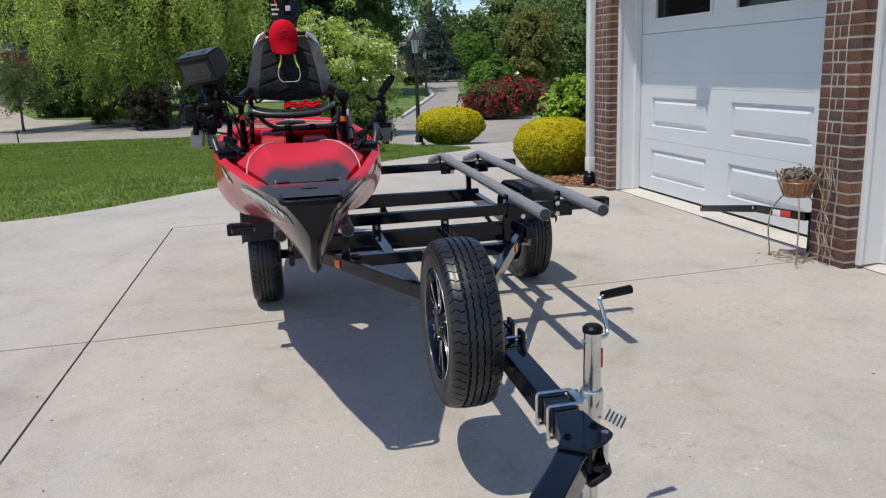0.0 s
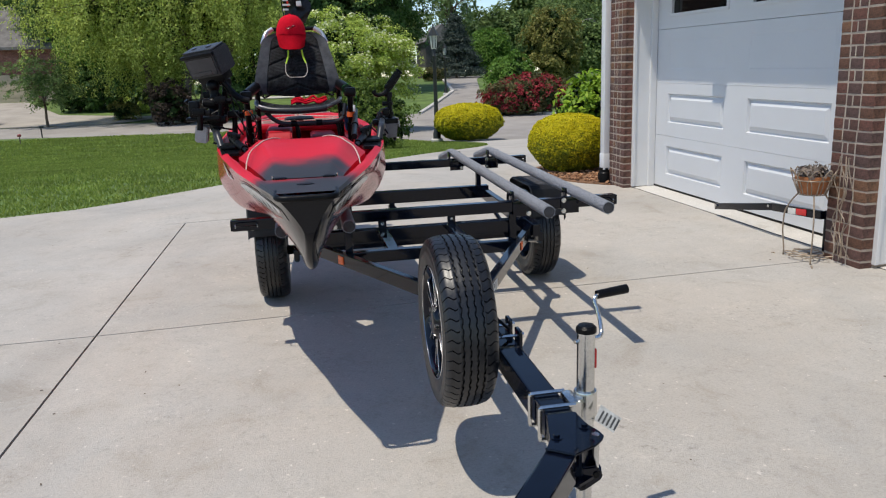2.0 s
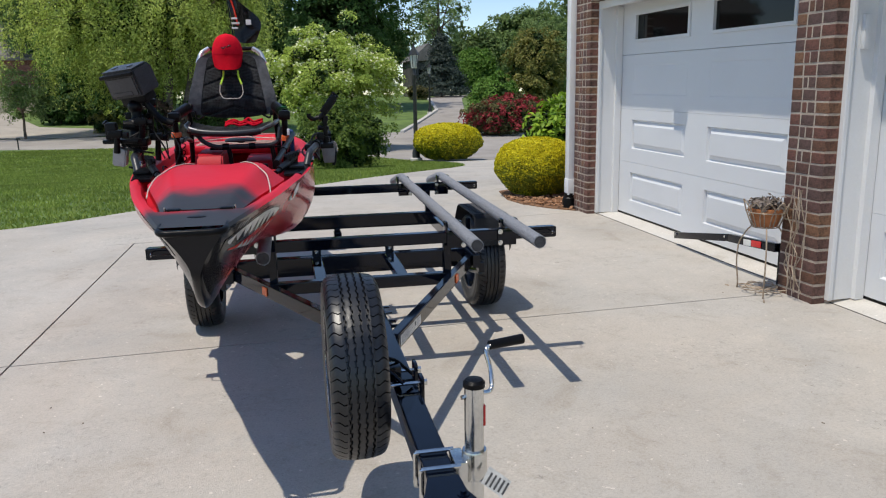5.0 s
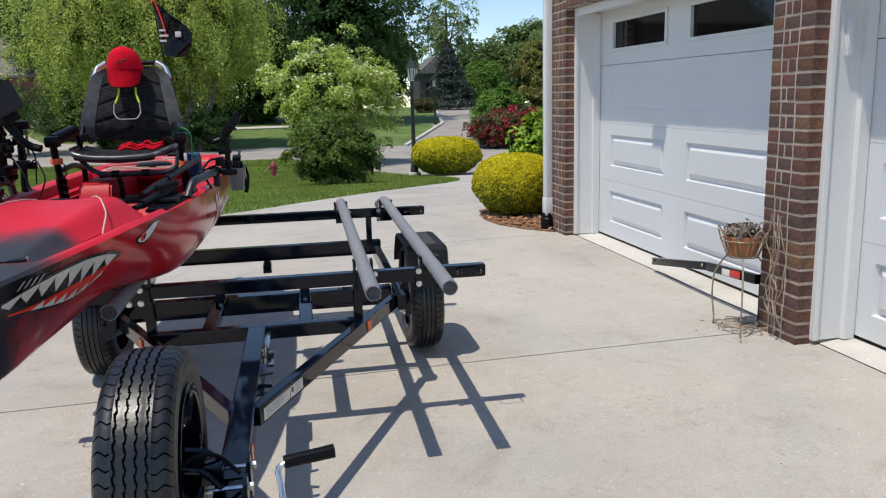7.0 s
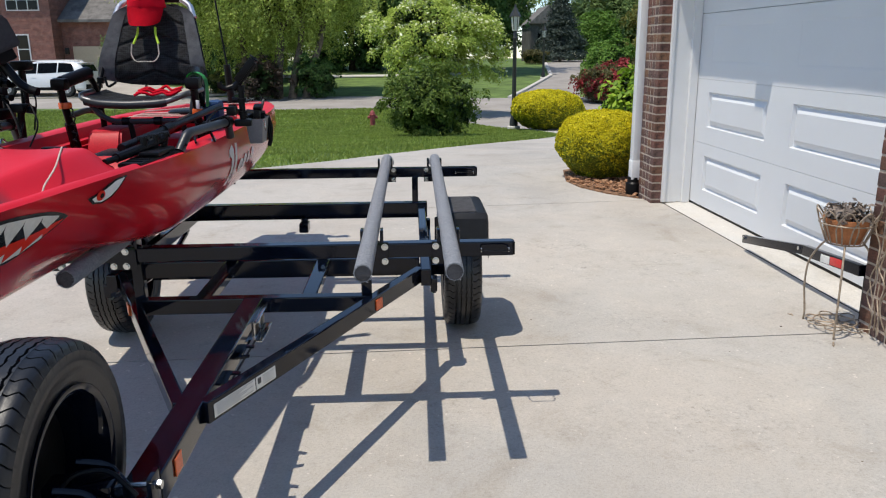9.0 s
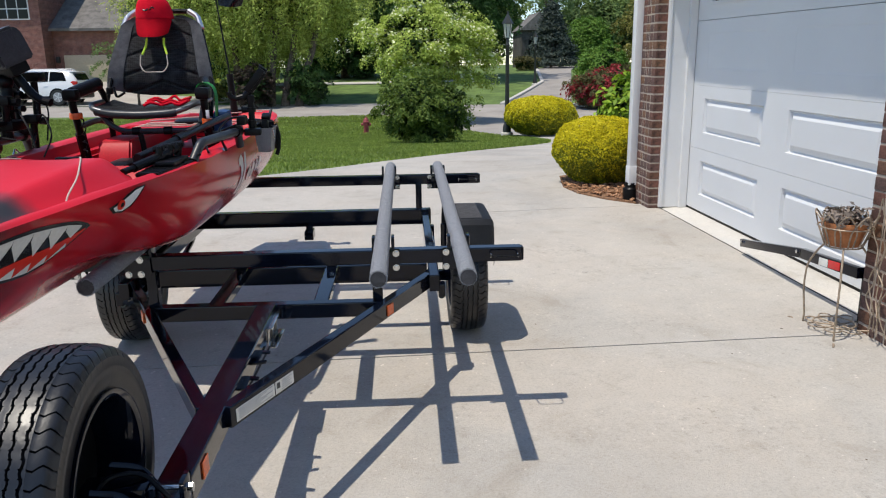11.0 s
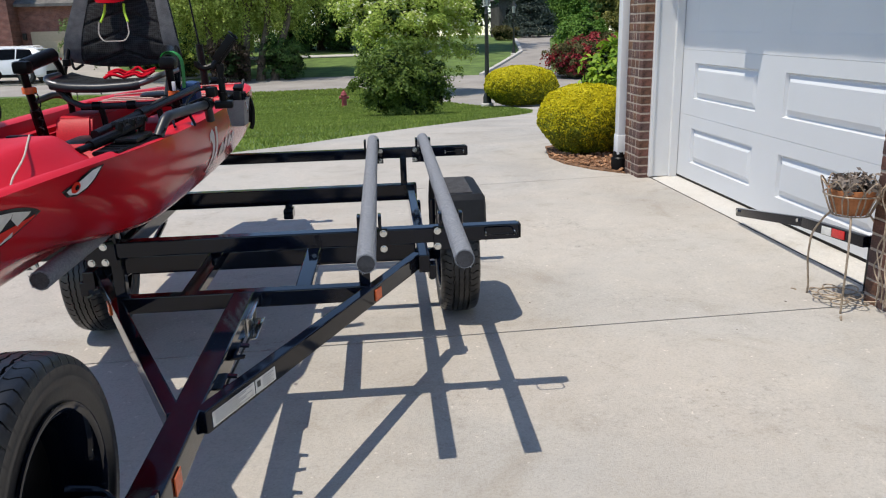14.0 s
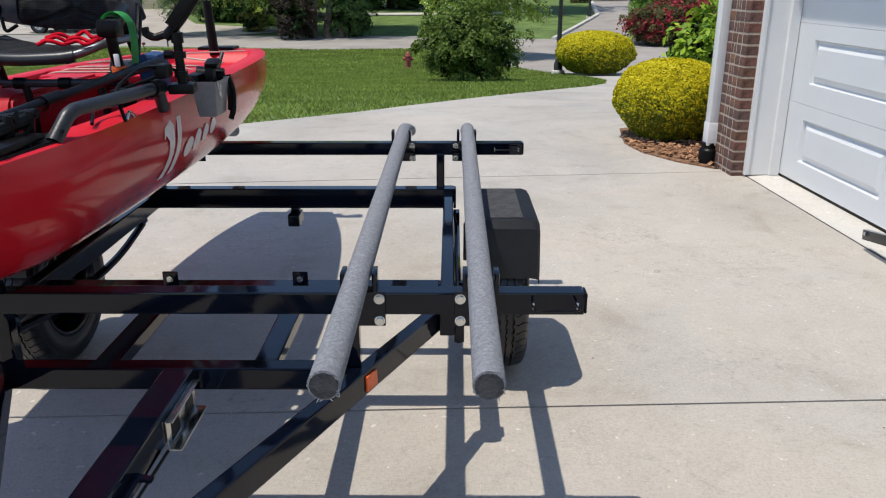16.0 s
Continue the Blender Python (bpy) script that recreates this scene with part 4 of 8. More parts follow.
tube("cross_member", (XC - 0.64, 4.31, ZF - 0.045), (XC + 0.64, 4.31, ZF - 0.045), 0.060, 0.075)
tube("rear_cross_member", (XC - 0.70, 5.335, 0.470), (XC + 0.70, 5.335, 0.470), 0.060, 0.090)
part("axle", bar(bmesh.new(), (-0.05, 4.70, 0.29), (1.49, 4.70, 0.29), 0.05, 0.05, 0.006), GUNMETAL, trailer)
tube("receiver_stub", (0.695, 5.24, 0.385), (0.695, 5.34, 0.385), 0.052, 0.052)
tube("stub_hanger", (0.695, 5.31, 0.41), (0.695, 5.31, 0.43), 0.04, 0.04)
# load bars
for name, y, z in (("front_load_bar", 3.735, 0.665), ("rear_load_bar", 5.370, 0.687)):
    tube(name, (-0.276, y, z), (1.708, y, z), 0.050, 0.056, label="square load bar")
    for x in (-0.279, 1.711):
        part("end_plug", bar(bmesh.new(), (x - 0.003, y, z), (x + 0.003, y, z), 0.046, 0.050, 0.002), BLACKPLASTIC, trailer)
# thin wire bails hooked to the front of the bars near their tips
for y, z in ((3.735, 0.665), (5.370, 0.687)):
    for x in (-0.206, 1.638):
        part("wire_bail", bent([(x - 0.052, y - 0.024, z - 0.004), (x - 0.052, y - 0.076, z + 0.006), (x + 0.052, y - 0.076, z + 0.006), (x + 0.052, y - 0.024, z - 0.004)], 0.0026, 8), BLACKPLASTIC, trailer, "black wire bail")
        for dx in (-0.052, 0.052):
            part("bail_hook", bent([(x + dx, y - 0.022, z + 0.006), (x + dx, y - 0.031, z + 0.004), (x + dx, y - 0.030, z - 0.009), (x + dx, y - 0.023, z - 0.012)], 0.003, 6), ZINC, trailer)


def bunk(x):
    pts = [(x, 3.225, 0.727), (x + 0.004, 4.3, 0.738), (x + 0.010, 5.38, 0.750), (x + 0.011, 5.47, 0.749), (x + 0.012, 5.56, 0.736), (x + 0.014, 5.90, 0.664)]
    b = part("bunk", bent(pts, 0.0295, 20), CARPET, trailer, "round bunk wrapped in grey carpet")
    part("bunk_cap", rod(bmesh.new(), (x, 3.222, 0.727), (x, 3.2262, 0.727), 0.0255, None, 24), DARKCARPET, b, "dark end cap")
    bm = bmesh.new()
    for k in range(26):
        a = 2 * math.pi * k / 26
        rr = random.uniform(0.025, 0.0295)
        e = Vector((x + rr * math.cos(a), 3.2235, 0.727 + rr * math.sin(a)))
        rod(bm, e, e + Vector((random.uniform(-1, 1), random.uniform(-1.2, 0), random.uniform(-1, 1))) * 0.006, 0.0016, 0.0004, 4)
    part("frayed_edge", bm, CARPET, b)
    for y, side in ((3.706, 1), (5.341, 1)):
        px = x + 0.004
        front = y < 4
        w0, w1 = (-0.036, 0.062) if x in (-0.025, 1.170) else (-0.062, 0.036)
        dz = 0.0 if front else 0.022
        bm = boxed((px + w0, y - 0.005, 0.612 + dz), (px + w1, y + 0.001, 0.700 + dz), 0.002)
        br = part("bunk_bracket", bm, GUNMETAL, trailer)
        for sx in (-0.040, 0.034):
            part("cradle_ear", boxed((px + sx - 0.003, y - 0.004, 0.69 + dz), (px + sx + 0.009, y + 0.05, 0.745 + dz), 0.003), GUNMETAL, br)
        for bx in ((w1 - 0.014,) if w1 > 0.05 else (w0 + 0.014, w0 + 0.060) if x == 0.262 and front else (w0 + 0.014,)):
            for bz in (0.626 + dz, 0.682 + dz):
                part("bolt_head", rod(bmesh.new(), (px + bx, y - 0.013, bz), (px + bx, y - 0.004, bz), 0.0095, None, 8), ZINC, br)
                part("washer", rod(bmesh.new(), (px + bx, y - 0.0062, bz), (px + bx, y - 0.0045, bz), 0.013, None, 14), ZINC, br)
    return b


for x in (-0.025, 0.262, 1.170, 1.457):
    bunk(x)
# wheels and fenders
wheel("wheel", (1.570, 4.70, 0.30), 1, trailer)
wheel("wheel", (-0.138, 4.70, 0.30), -1, trailer)


def fender(xc, side):
    """A boxy plastic fender with chamfered top corners, hollow below."""
    w = 0.115
    prof = [(4.405, 0.450), (4.408, 0.50), (4.432, 0.615), (4.46, 0.638), (4.86, 0.638), (4.90, 0.620), (4.985, 0.51), (4.995, 0.450)]
    bm = bmesh.new()
    rows = []
    for x, inset in ((-w, 0.006), (-w + 0.006, 0.0), (w - 0.030, 0.0), (w - 0.010, 0.006), (w, 0.020)):
        rows.append([bm.verts.new((xc + side * x, y + (inset if y < 4.7 else -inset), z - inset)) for y, z in prof])
    for a, b in zip(rows, rows[1:]):
        for k in range(len(prof) - 1):
            bm.faces.new((a[k], a[k + 1], b[k + 1], b[k]))
    r = rows[-1]
    lower = [bm.verts.new((v.co.x, 4.7 + (v.co.y - 4.7) * 0.88, max(0.40, v.co.z - 0.06))) for v in r]
    for k in range(len(prof) - 1):
        bm.faces.new((r[k], r[k + 1], lower[k + 1], lower[k]))
    bmesh.ops.solidify(bm, geom=bm.faces[:], thickness=0.004)
    f = part("fender", bm, FENDER, trailer, "boxy black plastic fender", 30)
    part("tread_pad", boxed((xc - 0.085, 4.48, 0.6375), (xc + 0.06, 4.845, 0.6405), 0.001), DARKCARPET, f, "rough dark step pad")
    return f


fender(1.575, 1)
fender(-0.143, -1)
for s, x in ((1, 1.45), (-1, -0.02)):
    tube("fender_bracket", (x, 4.55, ZF - 0.02), (x, 4.55, 0.60), 0.03, 0.01)
# spare wheel beside the drawbar
spare = wheel("spare_wheel", (0.549, 2.378, 0.562), -1, trailer, 0.290, 0.172)
carrier = part("spare_carrier", bar(bmesh.new(), (0.56, 2.395, 0.52), (0.70, 2.395, 0.52), 0.06, 0.05), GUNMETAL, trailer)
part("carrier_plate", boxed((0.752, 2.300, 0.40), (0.762, 2.360, 0.525), 0.01), GUNMETAL, carrier)
part("carrier_plate", boxed((0.752, 2.420, 0.40), (0.762, 2.480, 0.525), 0.01), GUNMETAL, carrier)
part("cable_loop", bent([(0.74, 2.395, 0.505), (0.68, 2.415, 0.56), (0.61, 2.385, 0.565), (0.585, 2.325, 0.50), (0.60, 2.285, 0.44)], 0.0055, 8), BLACKPLASTIC, carrier, "black cable loop")
for y in (2.335, 2.445):
    part("u_bolt", bent([(0.66, y, 0.497), (0.70, y, 0.499), (0.775, y, 0.499)], 0.006, 8), ZINC, carrier)
    part("nut", rod(bmesh.new(), (0.762, y, 0.499), (0.776, y, 0.499), 0.011, None, 6), ZINC, carrier)
    part("stay", bent([(0.60, y, 0.56), (0.66, y + 0.02, 0.54), (0.70, y, 0.50)], 0.008, 8), GUNMETAL, carrier)
# rating plate on the brace
d = Vector((0.61, 1.245, 0)).normalized()
out = Vector((d.y, -d.x, 0))
c0 = Vector((XC + 0.030, 2.870, ZF - 0.034)) + out * 0.0205


def on_brace(s0, s1, h0, h1, lift):
    a, b = c0 + d * s0, c0 + d * s1
    hh = (h0 + h1) / 2
    return bar(bmesh.new(), a + out * lift + Vector((0, 0, hh)), b + out * lift + Vector((0, 0, hh)), 0.0012, h1 - h0, 0)


plate = part("label", on_brace(0.022, 0.202, -0.020, 0.020, 0.0007), LABELWHITE, trailer, "white printed label")
plate2 = part("label", on_brace(0.207, 0.302, -0.020, 0.020, 0.0007), LABELWHITE, trailer, "white printed label")
for k in range(7):
    part("print_bar", on_brace(0.032, 0.192 - 0.03 * (k % 3), 0.0150 - 0.0048 * k, 0.0164 - 0.0048 * k, 0.0016), GREYPLASTIC, plate)
for k in range(5):
    part("print_bar", on_brace(0.239, 0.292 - 0.012 * (k % 2), 0.012 - 0.0065 * k, 0.0138 - 0.0065 * k, 0.0016), GREYPLASTIC, plate2)
part("print_bar", on_brace(0.214, 0.229, -0.004, 0.014, 0.0016), INK, plate2)
# small brackets under the drawbar
for y0, y1 in ((3.05, 3.15), (3.24, 3.36)):
    bm = prism([(0.750, y0), (0.792, y0 + 0.012), (0.792, y0 + 0.030), (0.766, y0 + 0.026), (0.766, y1 - 0.026), (0.792, y1 - 0.030), (0.792, y1 - 0.012), (0.750, y1)], 0.440, 0.447, None, 0.0015)
    part("slotted_tab", bm, GUNMETAL, trailer)
hanger = part("hanging_bracket", boxed((0.7505, 3.52, 0.385), (0.7545, 3.71, 0.462), 0.001), ZINC, trailer, "bare steel channel bracket")
part("bracket_flange", boxed((0.7545, 3.52, 0.385), (0.782, 3.71, 0.389), 0.001), ZINC, hanger)
part("bracket_flange", boxed((0.7545, 3.52, 0.458), (0.770, 3.71, 0.462), 0.001), ZINC, hanger)
for y in (3.545, 3.64):
    part("slot", boxed((0.7546, y, 0.398), (0.7556, y + 0.05, 0.440), 0.0), BLACKPLASTIC, hanger, "dark cut-out")
part("cable", bent([(0.74, 2.2, 0.40), (0.70, 2.6, 0.385), (0.74, 3.0, 0.39), (0.76, 3.5, 0.40)], 0.004, 6), BLACKPLASTIC, trailer)
part("marker", boxed((0.7505, 2.60, 0.42), (0.7545, 2.65, 0.465), 0.001), ORANGE, trailer, "amber side reflector")
# swing-away hinge and folded nose
d = Vector((-0.60, -0.80, 0)).normalized()
nose = part("folded_drawbar", bar(bmesh.new(), Vector((0.645, 1.593, ZF - 0.038)), Vector((0.645, 1.593, ZF - 0.038)) + d * 0.95, 0.076, 0.076, 0.005), GUNMETAL, trailer, "folded end of the drawbar", 16)
part("coupler", bar(bmesh.new(), Vector((0.645, 1.593, ZF - 0.035)) + d * 0.93, Vector((0.645, 1.593, ZF - 0.035)) + d * 1.12, 0.07, 0.06, 0.02), GUNMETAL, nose)
bm = prism([(0.672, 1.78), (0.752, 1.78), (0.756, 1.71), (0.772, 1.665), (0.775, 1.640), (0.762, 1.620), (0.735, 1.597), (0.668, 1.566), (0.612, 1.608), (0.640, 1.66)], ZF - 0.001, ZF + 0.006, None, 0.002)
hinge = part("hinge_plate", bm, GUNMETAL, trailer)
part("hinge_plate", prism([(0.690, 1.72), (0.757, 1.71), (0.775, 1.655), (0.765, 1.628), (0.690, 1.585), (0.660, 1.60)], ZF - 0.100, ZF - 0.086, None, 0.003), GUNMETAL, hinge)
part("hinge_pin", rod(bmesh.new(), (0.752, 1.640, ZF - 0.115), (0.752, 1.640, ZF + 0.012), 0.010), ZINC, hinge)
part("hinge_ear", prism([(0.700, 1.70), (0.745, 1.69), (0.752, 1.655), (0.700, 1.60), (0.680, 1.61)], ZF - 0.088, ZF - 0.001, None, 0.003), GUNMETAL, hinge)
bm = bmesh.new()
for k in range(22):
    c = Vector((0.614 + 0.0027 * k, 1.608 - 0.0019 * k + random.uniform(-0.002, 0.002), ZF + 0.005))
    bmesh.ops.create_uvsphere(bm, u_segments=6, v_segments=4, radius=0.0045, matrix=Matrix.Translation(c))
part("weld_bead", bm, GUNMETAL, hinge)
for x, y in ((0.655, 1.655), (0.742, 1.690)):
    part("hinge_bolt", rod(bmesh.new(), (x, y, ZF + 0.004), (x, y, ZF + 0.016), 0.008, None, 6), GUNMETAL, hinge)
    part("washer", rod(bmesh.new(), (x, y, ZF + 0.004), (x, y, ZF + 0.0085), 0.015, None, 16), GUNMETAL, hinge)
latch = part("latch_bracket", prism([(-0.034, 0.014), (-0.018, 0.030), (0.020, 0.030), (0.040, 0.006), (0.036, -0.010), (-0.010, -0.036), (-0.026, -0.034)], -0.006, 0.006, Matrix.Translation((0.724, 1.618, 0.388)) @ Matrix.Rotation(math.pi / 2, 4, "X"), 0.004), GUNMETAL, hinge, "glossy black latch bracket")
for x, z in ((0.708, 0.372), (0.744, 0.396)):
    part("latch_hole", rod(bmesh.new(), (x, 1.6085, z), (x, 1.612, z), 0.008, None, 14), BLACKPLASTIC, latch)
# jack with its clamp and crank
JP = (0.812, 1.862)
jack = part("jack", rod(bmesh.new(), (*JP, 0.36), (*JP, 0.682), 0.0250, None, 28), ZINC, trailer, "zinc-plated swivel jack")
part("jack_leg", rod(bmesh.new(), (*JP, 0.012), (*JP, 0.37), 0.022, None, 24), ZINC, jack)
part("jack_foot", lathe([(0.055, 0.0), (0.055, 0.006), (0.026, 0.022), (0.024, 0.03)], 24, Matrix.Translation((*JP, 0.004))), ZINC, jack)
part("jack_cap", lathe([(0.0285, 0.678), (0.0285, 0.690), (0.022, 0.697), (0.006, 0.700)], 28, Matrix.Translation((*JP, 0))), BLACKPLASTIC, jack, "black plastic cap")
part("crank", bent([(JP[0], JP[1], 0.658), (0.862, 1.868, 0.655), (0.868, 1.905, 0.700), (0.858, 1.930, 0.752), (0.90, 1.94, 0.757)], 0.0062, 10), ZINC, jack)
part("crank_grip", rod(bmesh.new(), (0.872, 1.935, 0.756), (0.968, 1.952, 0.760), 0.0125, 0.0135, 16), BLACKPLASTIC, jack, "black crank grip")
part("jack_screw", rod(bmesh.new(), (JP[0] - 0.034, JP[1] - 0.004, 0.652), (JP[0] - 0.02, JP[1], 0.652), 0.006, None, 8), ZINC, jack)
part("jack_decal", boxed((JP[0] + 0.022, JP[1] - 0.012, 0.572), (JP[0] + 0.0272, JP[1] + 0.010, 0.628), 0.001), REDLENS, jack, "red warning decal")
clamp = part("jack_clamp", boxed((0.752, 1.82, ZF - 0.065), (0.786, 1.905, ZF + 0.012), 0.006), ZINC, jack)
part("clamp_collar", lathe([(0.031, ZF - 0.05), (0.033, ZF - 0.045), (0.033, ZF + 0.02), (0.031, ZF + 0.026)], 24, Matrix.Translation((*JP, 0))), ZINC, clamp)
for y in (1.815, 1.905):
    part("u_bolt", bent([(0.765, y, ZF + 0.009), (0.680, y, ZF + 0.009), (0.664, y, ZF + 0.009), (0.664, y, ZF - 0.007), (0.664, y, ZF - 0.070), (0.664, y, ZF - 0.086), (0.680, y, ZF - 0.086), (0.765, y, ZF - 0.086)], 0.0062, 8), ZINC, clamp)
TAG = Matrix.Translation((0.812, 1.795, 0.445)) @ Matrix.Rotation(0.95, 4, "X") @ Matrix.Rotation(-0.35, 4, "Z")
tag = part("tag", prism([(0, 0), (0.058, -0.022), (0.076, 0.022), (0.014, 0.046)], 0, 0.0008, TAG), TAGGREY, jack, "white printed warning tag")
for k in range(5):
    part("print_bar", prism([(0.009 + 0.0115 * k, 0.000 - 0.0035 * k), (0.014 + 0.0115 * k, -0.002 - 0.0035 * k), (0.026 + 0.0115 * k, 0.030 - 0.0035 * k), (0.021 + 0.0115 * k, 0.032 - 0.0035 * k)], 0.0009, 0.0014, TAG), INK, tag)
part("lock_pin", bent([(0.80, 1.84, 0.43), (0.84, 1.83, 0.425), (0.86, 1.85, 0.40)], 0.004, 8), ZINC, jack)

# ---- kayak ----
KX = 0.090
BOW, STERN = 2.470, 6.50


def curve(rows):
    ys, vs = [r[0] for r in rows], [r[1] for r in rows]

    def f(y):
        if y <= ys[0]:
            return vs[0]
        for i in range(len(ys) - 1):
            if y <= ys[i + 1]:
                a, b, h = vs[i], vs[i + 1], ys[i + 1] - ys[i]
                s = (y - ys[i]) / h
                ma = (vs[i + 1] - vs[max(i - 1, 0)]) / (ys[i + 1] - ys[max(i - 1, 0)])
                mb = (vs[min(i + 2, len(vs) - 1)] - vs[i]) / (ys[min(i + 2, len(vs) - 1)] - ys[i])
                return (2 * s ** 3 - 3 * s * s + 1) * a + (s ** 3 - 2 * s * s + s) * h * ma + (3 * s * s - 2 * s ** 3) * b + (s ** 3 - s * s) * h * mb
        return vs[-1]
    return f


half_width = curve([(2.385, 0.076), (2.45, 0.096), (2.57, 0.133), (2.70, 0.176), (2.95, 0.254), (3.20, 0.315), (3.5, 0.381), (3.8, 0.428), (4.2, 0.450), (4.7, 0.458), (5.1, 0.450), (5.6, 0.418), (6.0, 0.366), (6.3, 0.300), (6.45, 0.255), (6.5, 0.235)])
rail_height = curve([(2.385, 0.998), (2.6, 1.008), (2.95, 1.025), (3.3, 1.032), (3.6, 1.033), (4.0, 1.033), (4.6, 1.037), (5.4, 1.036), (6.1, 1.025), (6.5, 1.015)])
keel_height = curve([(2.385, 0.975), (2.45, 0.885), (2.52, 0.79), (2.59, 0.725), (2.68, 0.700), (2.9, 0.693), (3.4, 0.688), (5.2, 0.688), (5.8, 0.72), (6.25, 0.80), (6.5, 0.90)])


# amidships: a keel, a tunnel where the bunk fits, a low chine, then the side
MID_SECTION = curve([(0.0, 0.0), (0.14, 0.03), (0.24, 0.16), (0.33, 0.205), (0.42, 0.16), (0.54, 0.09), (0.66, 0.11), (0.76, 0.18), (0.87, 0.345), (0.95, 0.57), (0.985, 0.79), (1.0, 1.0)])


def section_rise(t, y):
    """How far up the side is at t of the half-width."""
    k = smooth(2.85, 3.9, y)
    e = 0.72 + 0.38 * smooth(2.55, 2.95, y)
    bow = 0.07 * (t / 0.15) ** 2 if t < 0.15 else 0.07 + 0.93 * ((t - 0.15) / 0.85) ** e
    mid = MID_SECTION(t)
    return bow * (1 - k) + mid * k


def tuck(y, rise):
    """The side leans in again towards the rail."""
    return 1 - 0.055 * smooth(2.7, 3.8, y) * smooth(0.55, 1.0, rise)


def rail_half(y):
    return half_width(y) * tuck(y, 1.0)


def hull_point(y, t, side, out=0.0):
    w, zk, zg = half_width(y), keel_height(y), rail_height(y)
    r = section_rise(t, y)
    x, z = w * t * tuck(y, r), zk + (zg - zk) * r
    if out:
        e = 0.01
        t1, t0 = min(1, t + e), max(0.001, t - e)
        dx, dz = w * (t1 - t0), (zg - zk) * (section_rise(t1, y) - section_rise(t0, y))
        ln = math.hypot(dx, dz)
        dy = (half_width(y + 0.02) - half_width(y - 0.02)) / 0.04
        x, z = x + out * dz / ln, z - out * dx / ln
        y = y - out * dy * 0.7
    return Vector((KX + side * x, y, z))


def side_place(y, z, side, out=0.002):
    """The hull's skin at a station and height."""
    zk, zg = keel_height(y), rail_height(y)
    a, b = 0.02 + 0.6 * smooth(2.7, 3.3, y), 1.0
    for _ in range(30):
        m = (a + b) / 2
        if zk + (zg - zk) * section_rise(m, y) < z:
            a = m
        else:
            b = m
    return hull_point(y, a, side, out)


kayak = thing("fishing_kayak", "red and black fishing kayak with shark-mouth decals, resting on trailer bunks", "kayak", SLOPE)

# two-tone moulded plastic: red, running into black at the nose and along the keel
HULL = bpy.data.materials.new("hull_plastic")
HULL.use_nodes = True
n, l = HULL.node_tree.nodes, HULL.node_tree.links
b = n["Principled BSDF"]
b.inputs["Roughness"].default_value = 0.22
b.inputs["Specular IOR Level"].default_value = 0.14
b.inputs["Coat Weight"].default_value = 0.36
b.inputs["Coat Roughness"].default_value = 0.05
b.inputs["Coat IOR"].default_value = 1.42
co = n.new("ShaderNodeTexCoord")
sep = n.new("ShaderNodeSeparateXYZ")
l.new(co.outputs["Object"], sep.inputs[0])
ns = n.new("ShaderNodeTexNoise")
ns.inputs["Scale"].default_value = 3.2
ns.inputs["Detail"].default_value = 4.0
l.new(co.outputs["Object"], ns.inputs["Vector"])
wob = n.new("ShaderNodeMath")
wob.operation = "MULTIPLY_ADD"
wob.inputs[1].default_value = 0.55
l.new(ns.outputs["Fac"], wob.inputs[0])
l.new(sep.outputs["Y"], wob.inputs[2])
nose_ramp = n.new("ShaderNodeMapRange")
nose_ramp.inputs["From Min"].default_value, nose_ramp.inputs["From Max"].default_value = 2.94, 3.20
nose_ramp.interpolation_type = "SMOOTHSTEP"
l.new(wob.outputs[0], nose_ramp.inputs["Value"])
ns2 = n.new("ShaderNodeTexNoise")
ns2.inputs["Scale"].default_value = 1.6
l.new(co.outputs["Object"], ns2.inputs["Vector"])
hue = n.new("ShaderNodeValToRGB")
hue.color_ramp.elements[0].position, hue.color_ramp.elements[1].position = 0.35, 0.62
hue.color_ramp.elements[0].color, hue.color_ramp.elements[1].color = (0.36, 0.006, 0.014, 1), (0.60, 0.012, 0.022, 1)
l.new(ns2.outputs["Fac"], hue.inputs["Fac"])
mix = n.new("ShaderNodeMix")
mix.data_type = "RGBA"
l.new(nose_ramp.outputs["Result"], mix.inputs["Factor"])
mix.inputs["A"].default_value = (0.007, 0.0065, 0.008, 1)
l.new(hue.outputs["Color"], mix.inputs["B"])
l.new(mix.outputs["Result"], b.inputs["Base Color"])
# long shallow waves of the moulding
wave = n.new("ShaderNodeTexNoise")
wave.inputs["Scale"].default_value = 7.0
wave.inputs["Detail"].default_value = 2.0
l.new(co.outputs["Object"], wave.inputs["Vector"])
dent = n.new("ShaderNodeBump")
dent.inputs["Strength"].default_value = 0.22
dent.inputs["Distance"].default_value = 0.010
l.new(wave.outputs["Fac"], dent.inputs["Height"])
l.new(dent.outputs["Normal"], b.inputs["Normal"])

# the deck is the same plastic, matter, with scuffs
DECK = HULL.copy()
DECK.name = "deck_plastic"
db = DECK.node_tree.nodes["Principled BSDF"]
db.inputs["Roughness"].default_value = 0.45
db.inputs["Specular IOR Level"].default_value = 0.24
db.inputs["Coat Weight"].default_value = 0.0
for nd in DECK.node_tree.nodes:
    if nd.type == "VALTORGB":
        nd.color_ramp.elements[0].color, nd.color_ramp.elements[1].color = (0.50, 0.009, 0.022, 1), (0.64, 0.014, 0.030, 1)
    if nd.type == "MAP_RANGE":
        nd.inputs["From Min"].default_value, nd.inputs["From Max"].default_value = 2.88, 3.10
    if nd.type == "MIX":
        nd.inputs["A"].default_value = (0.036, 0.037, 0.042, 1)

HATCH = DECK.copy()
HATCH.name = "hatch_plastic"
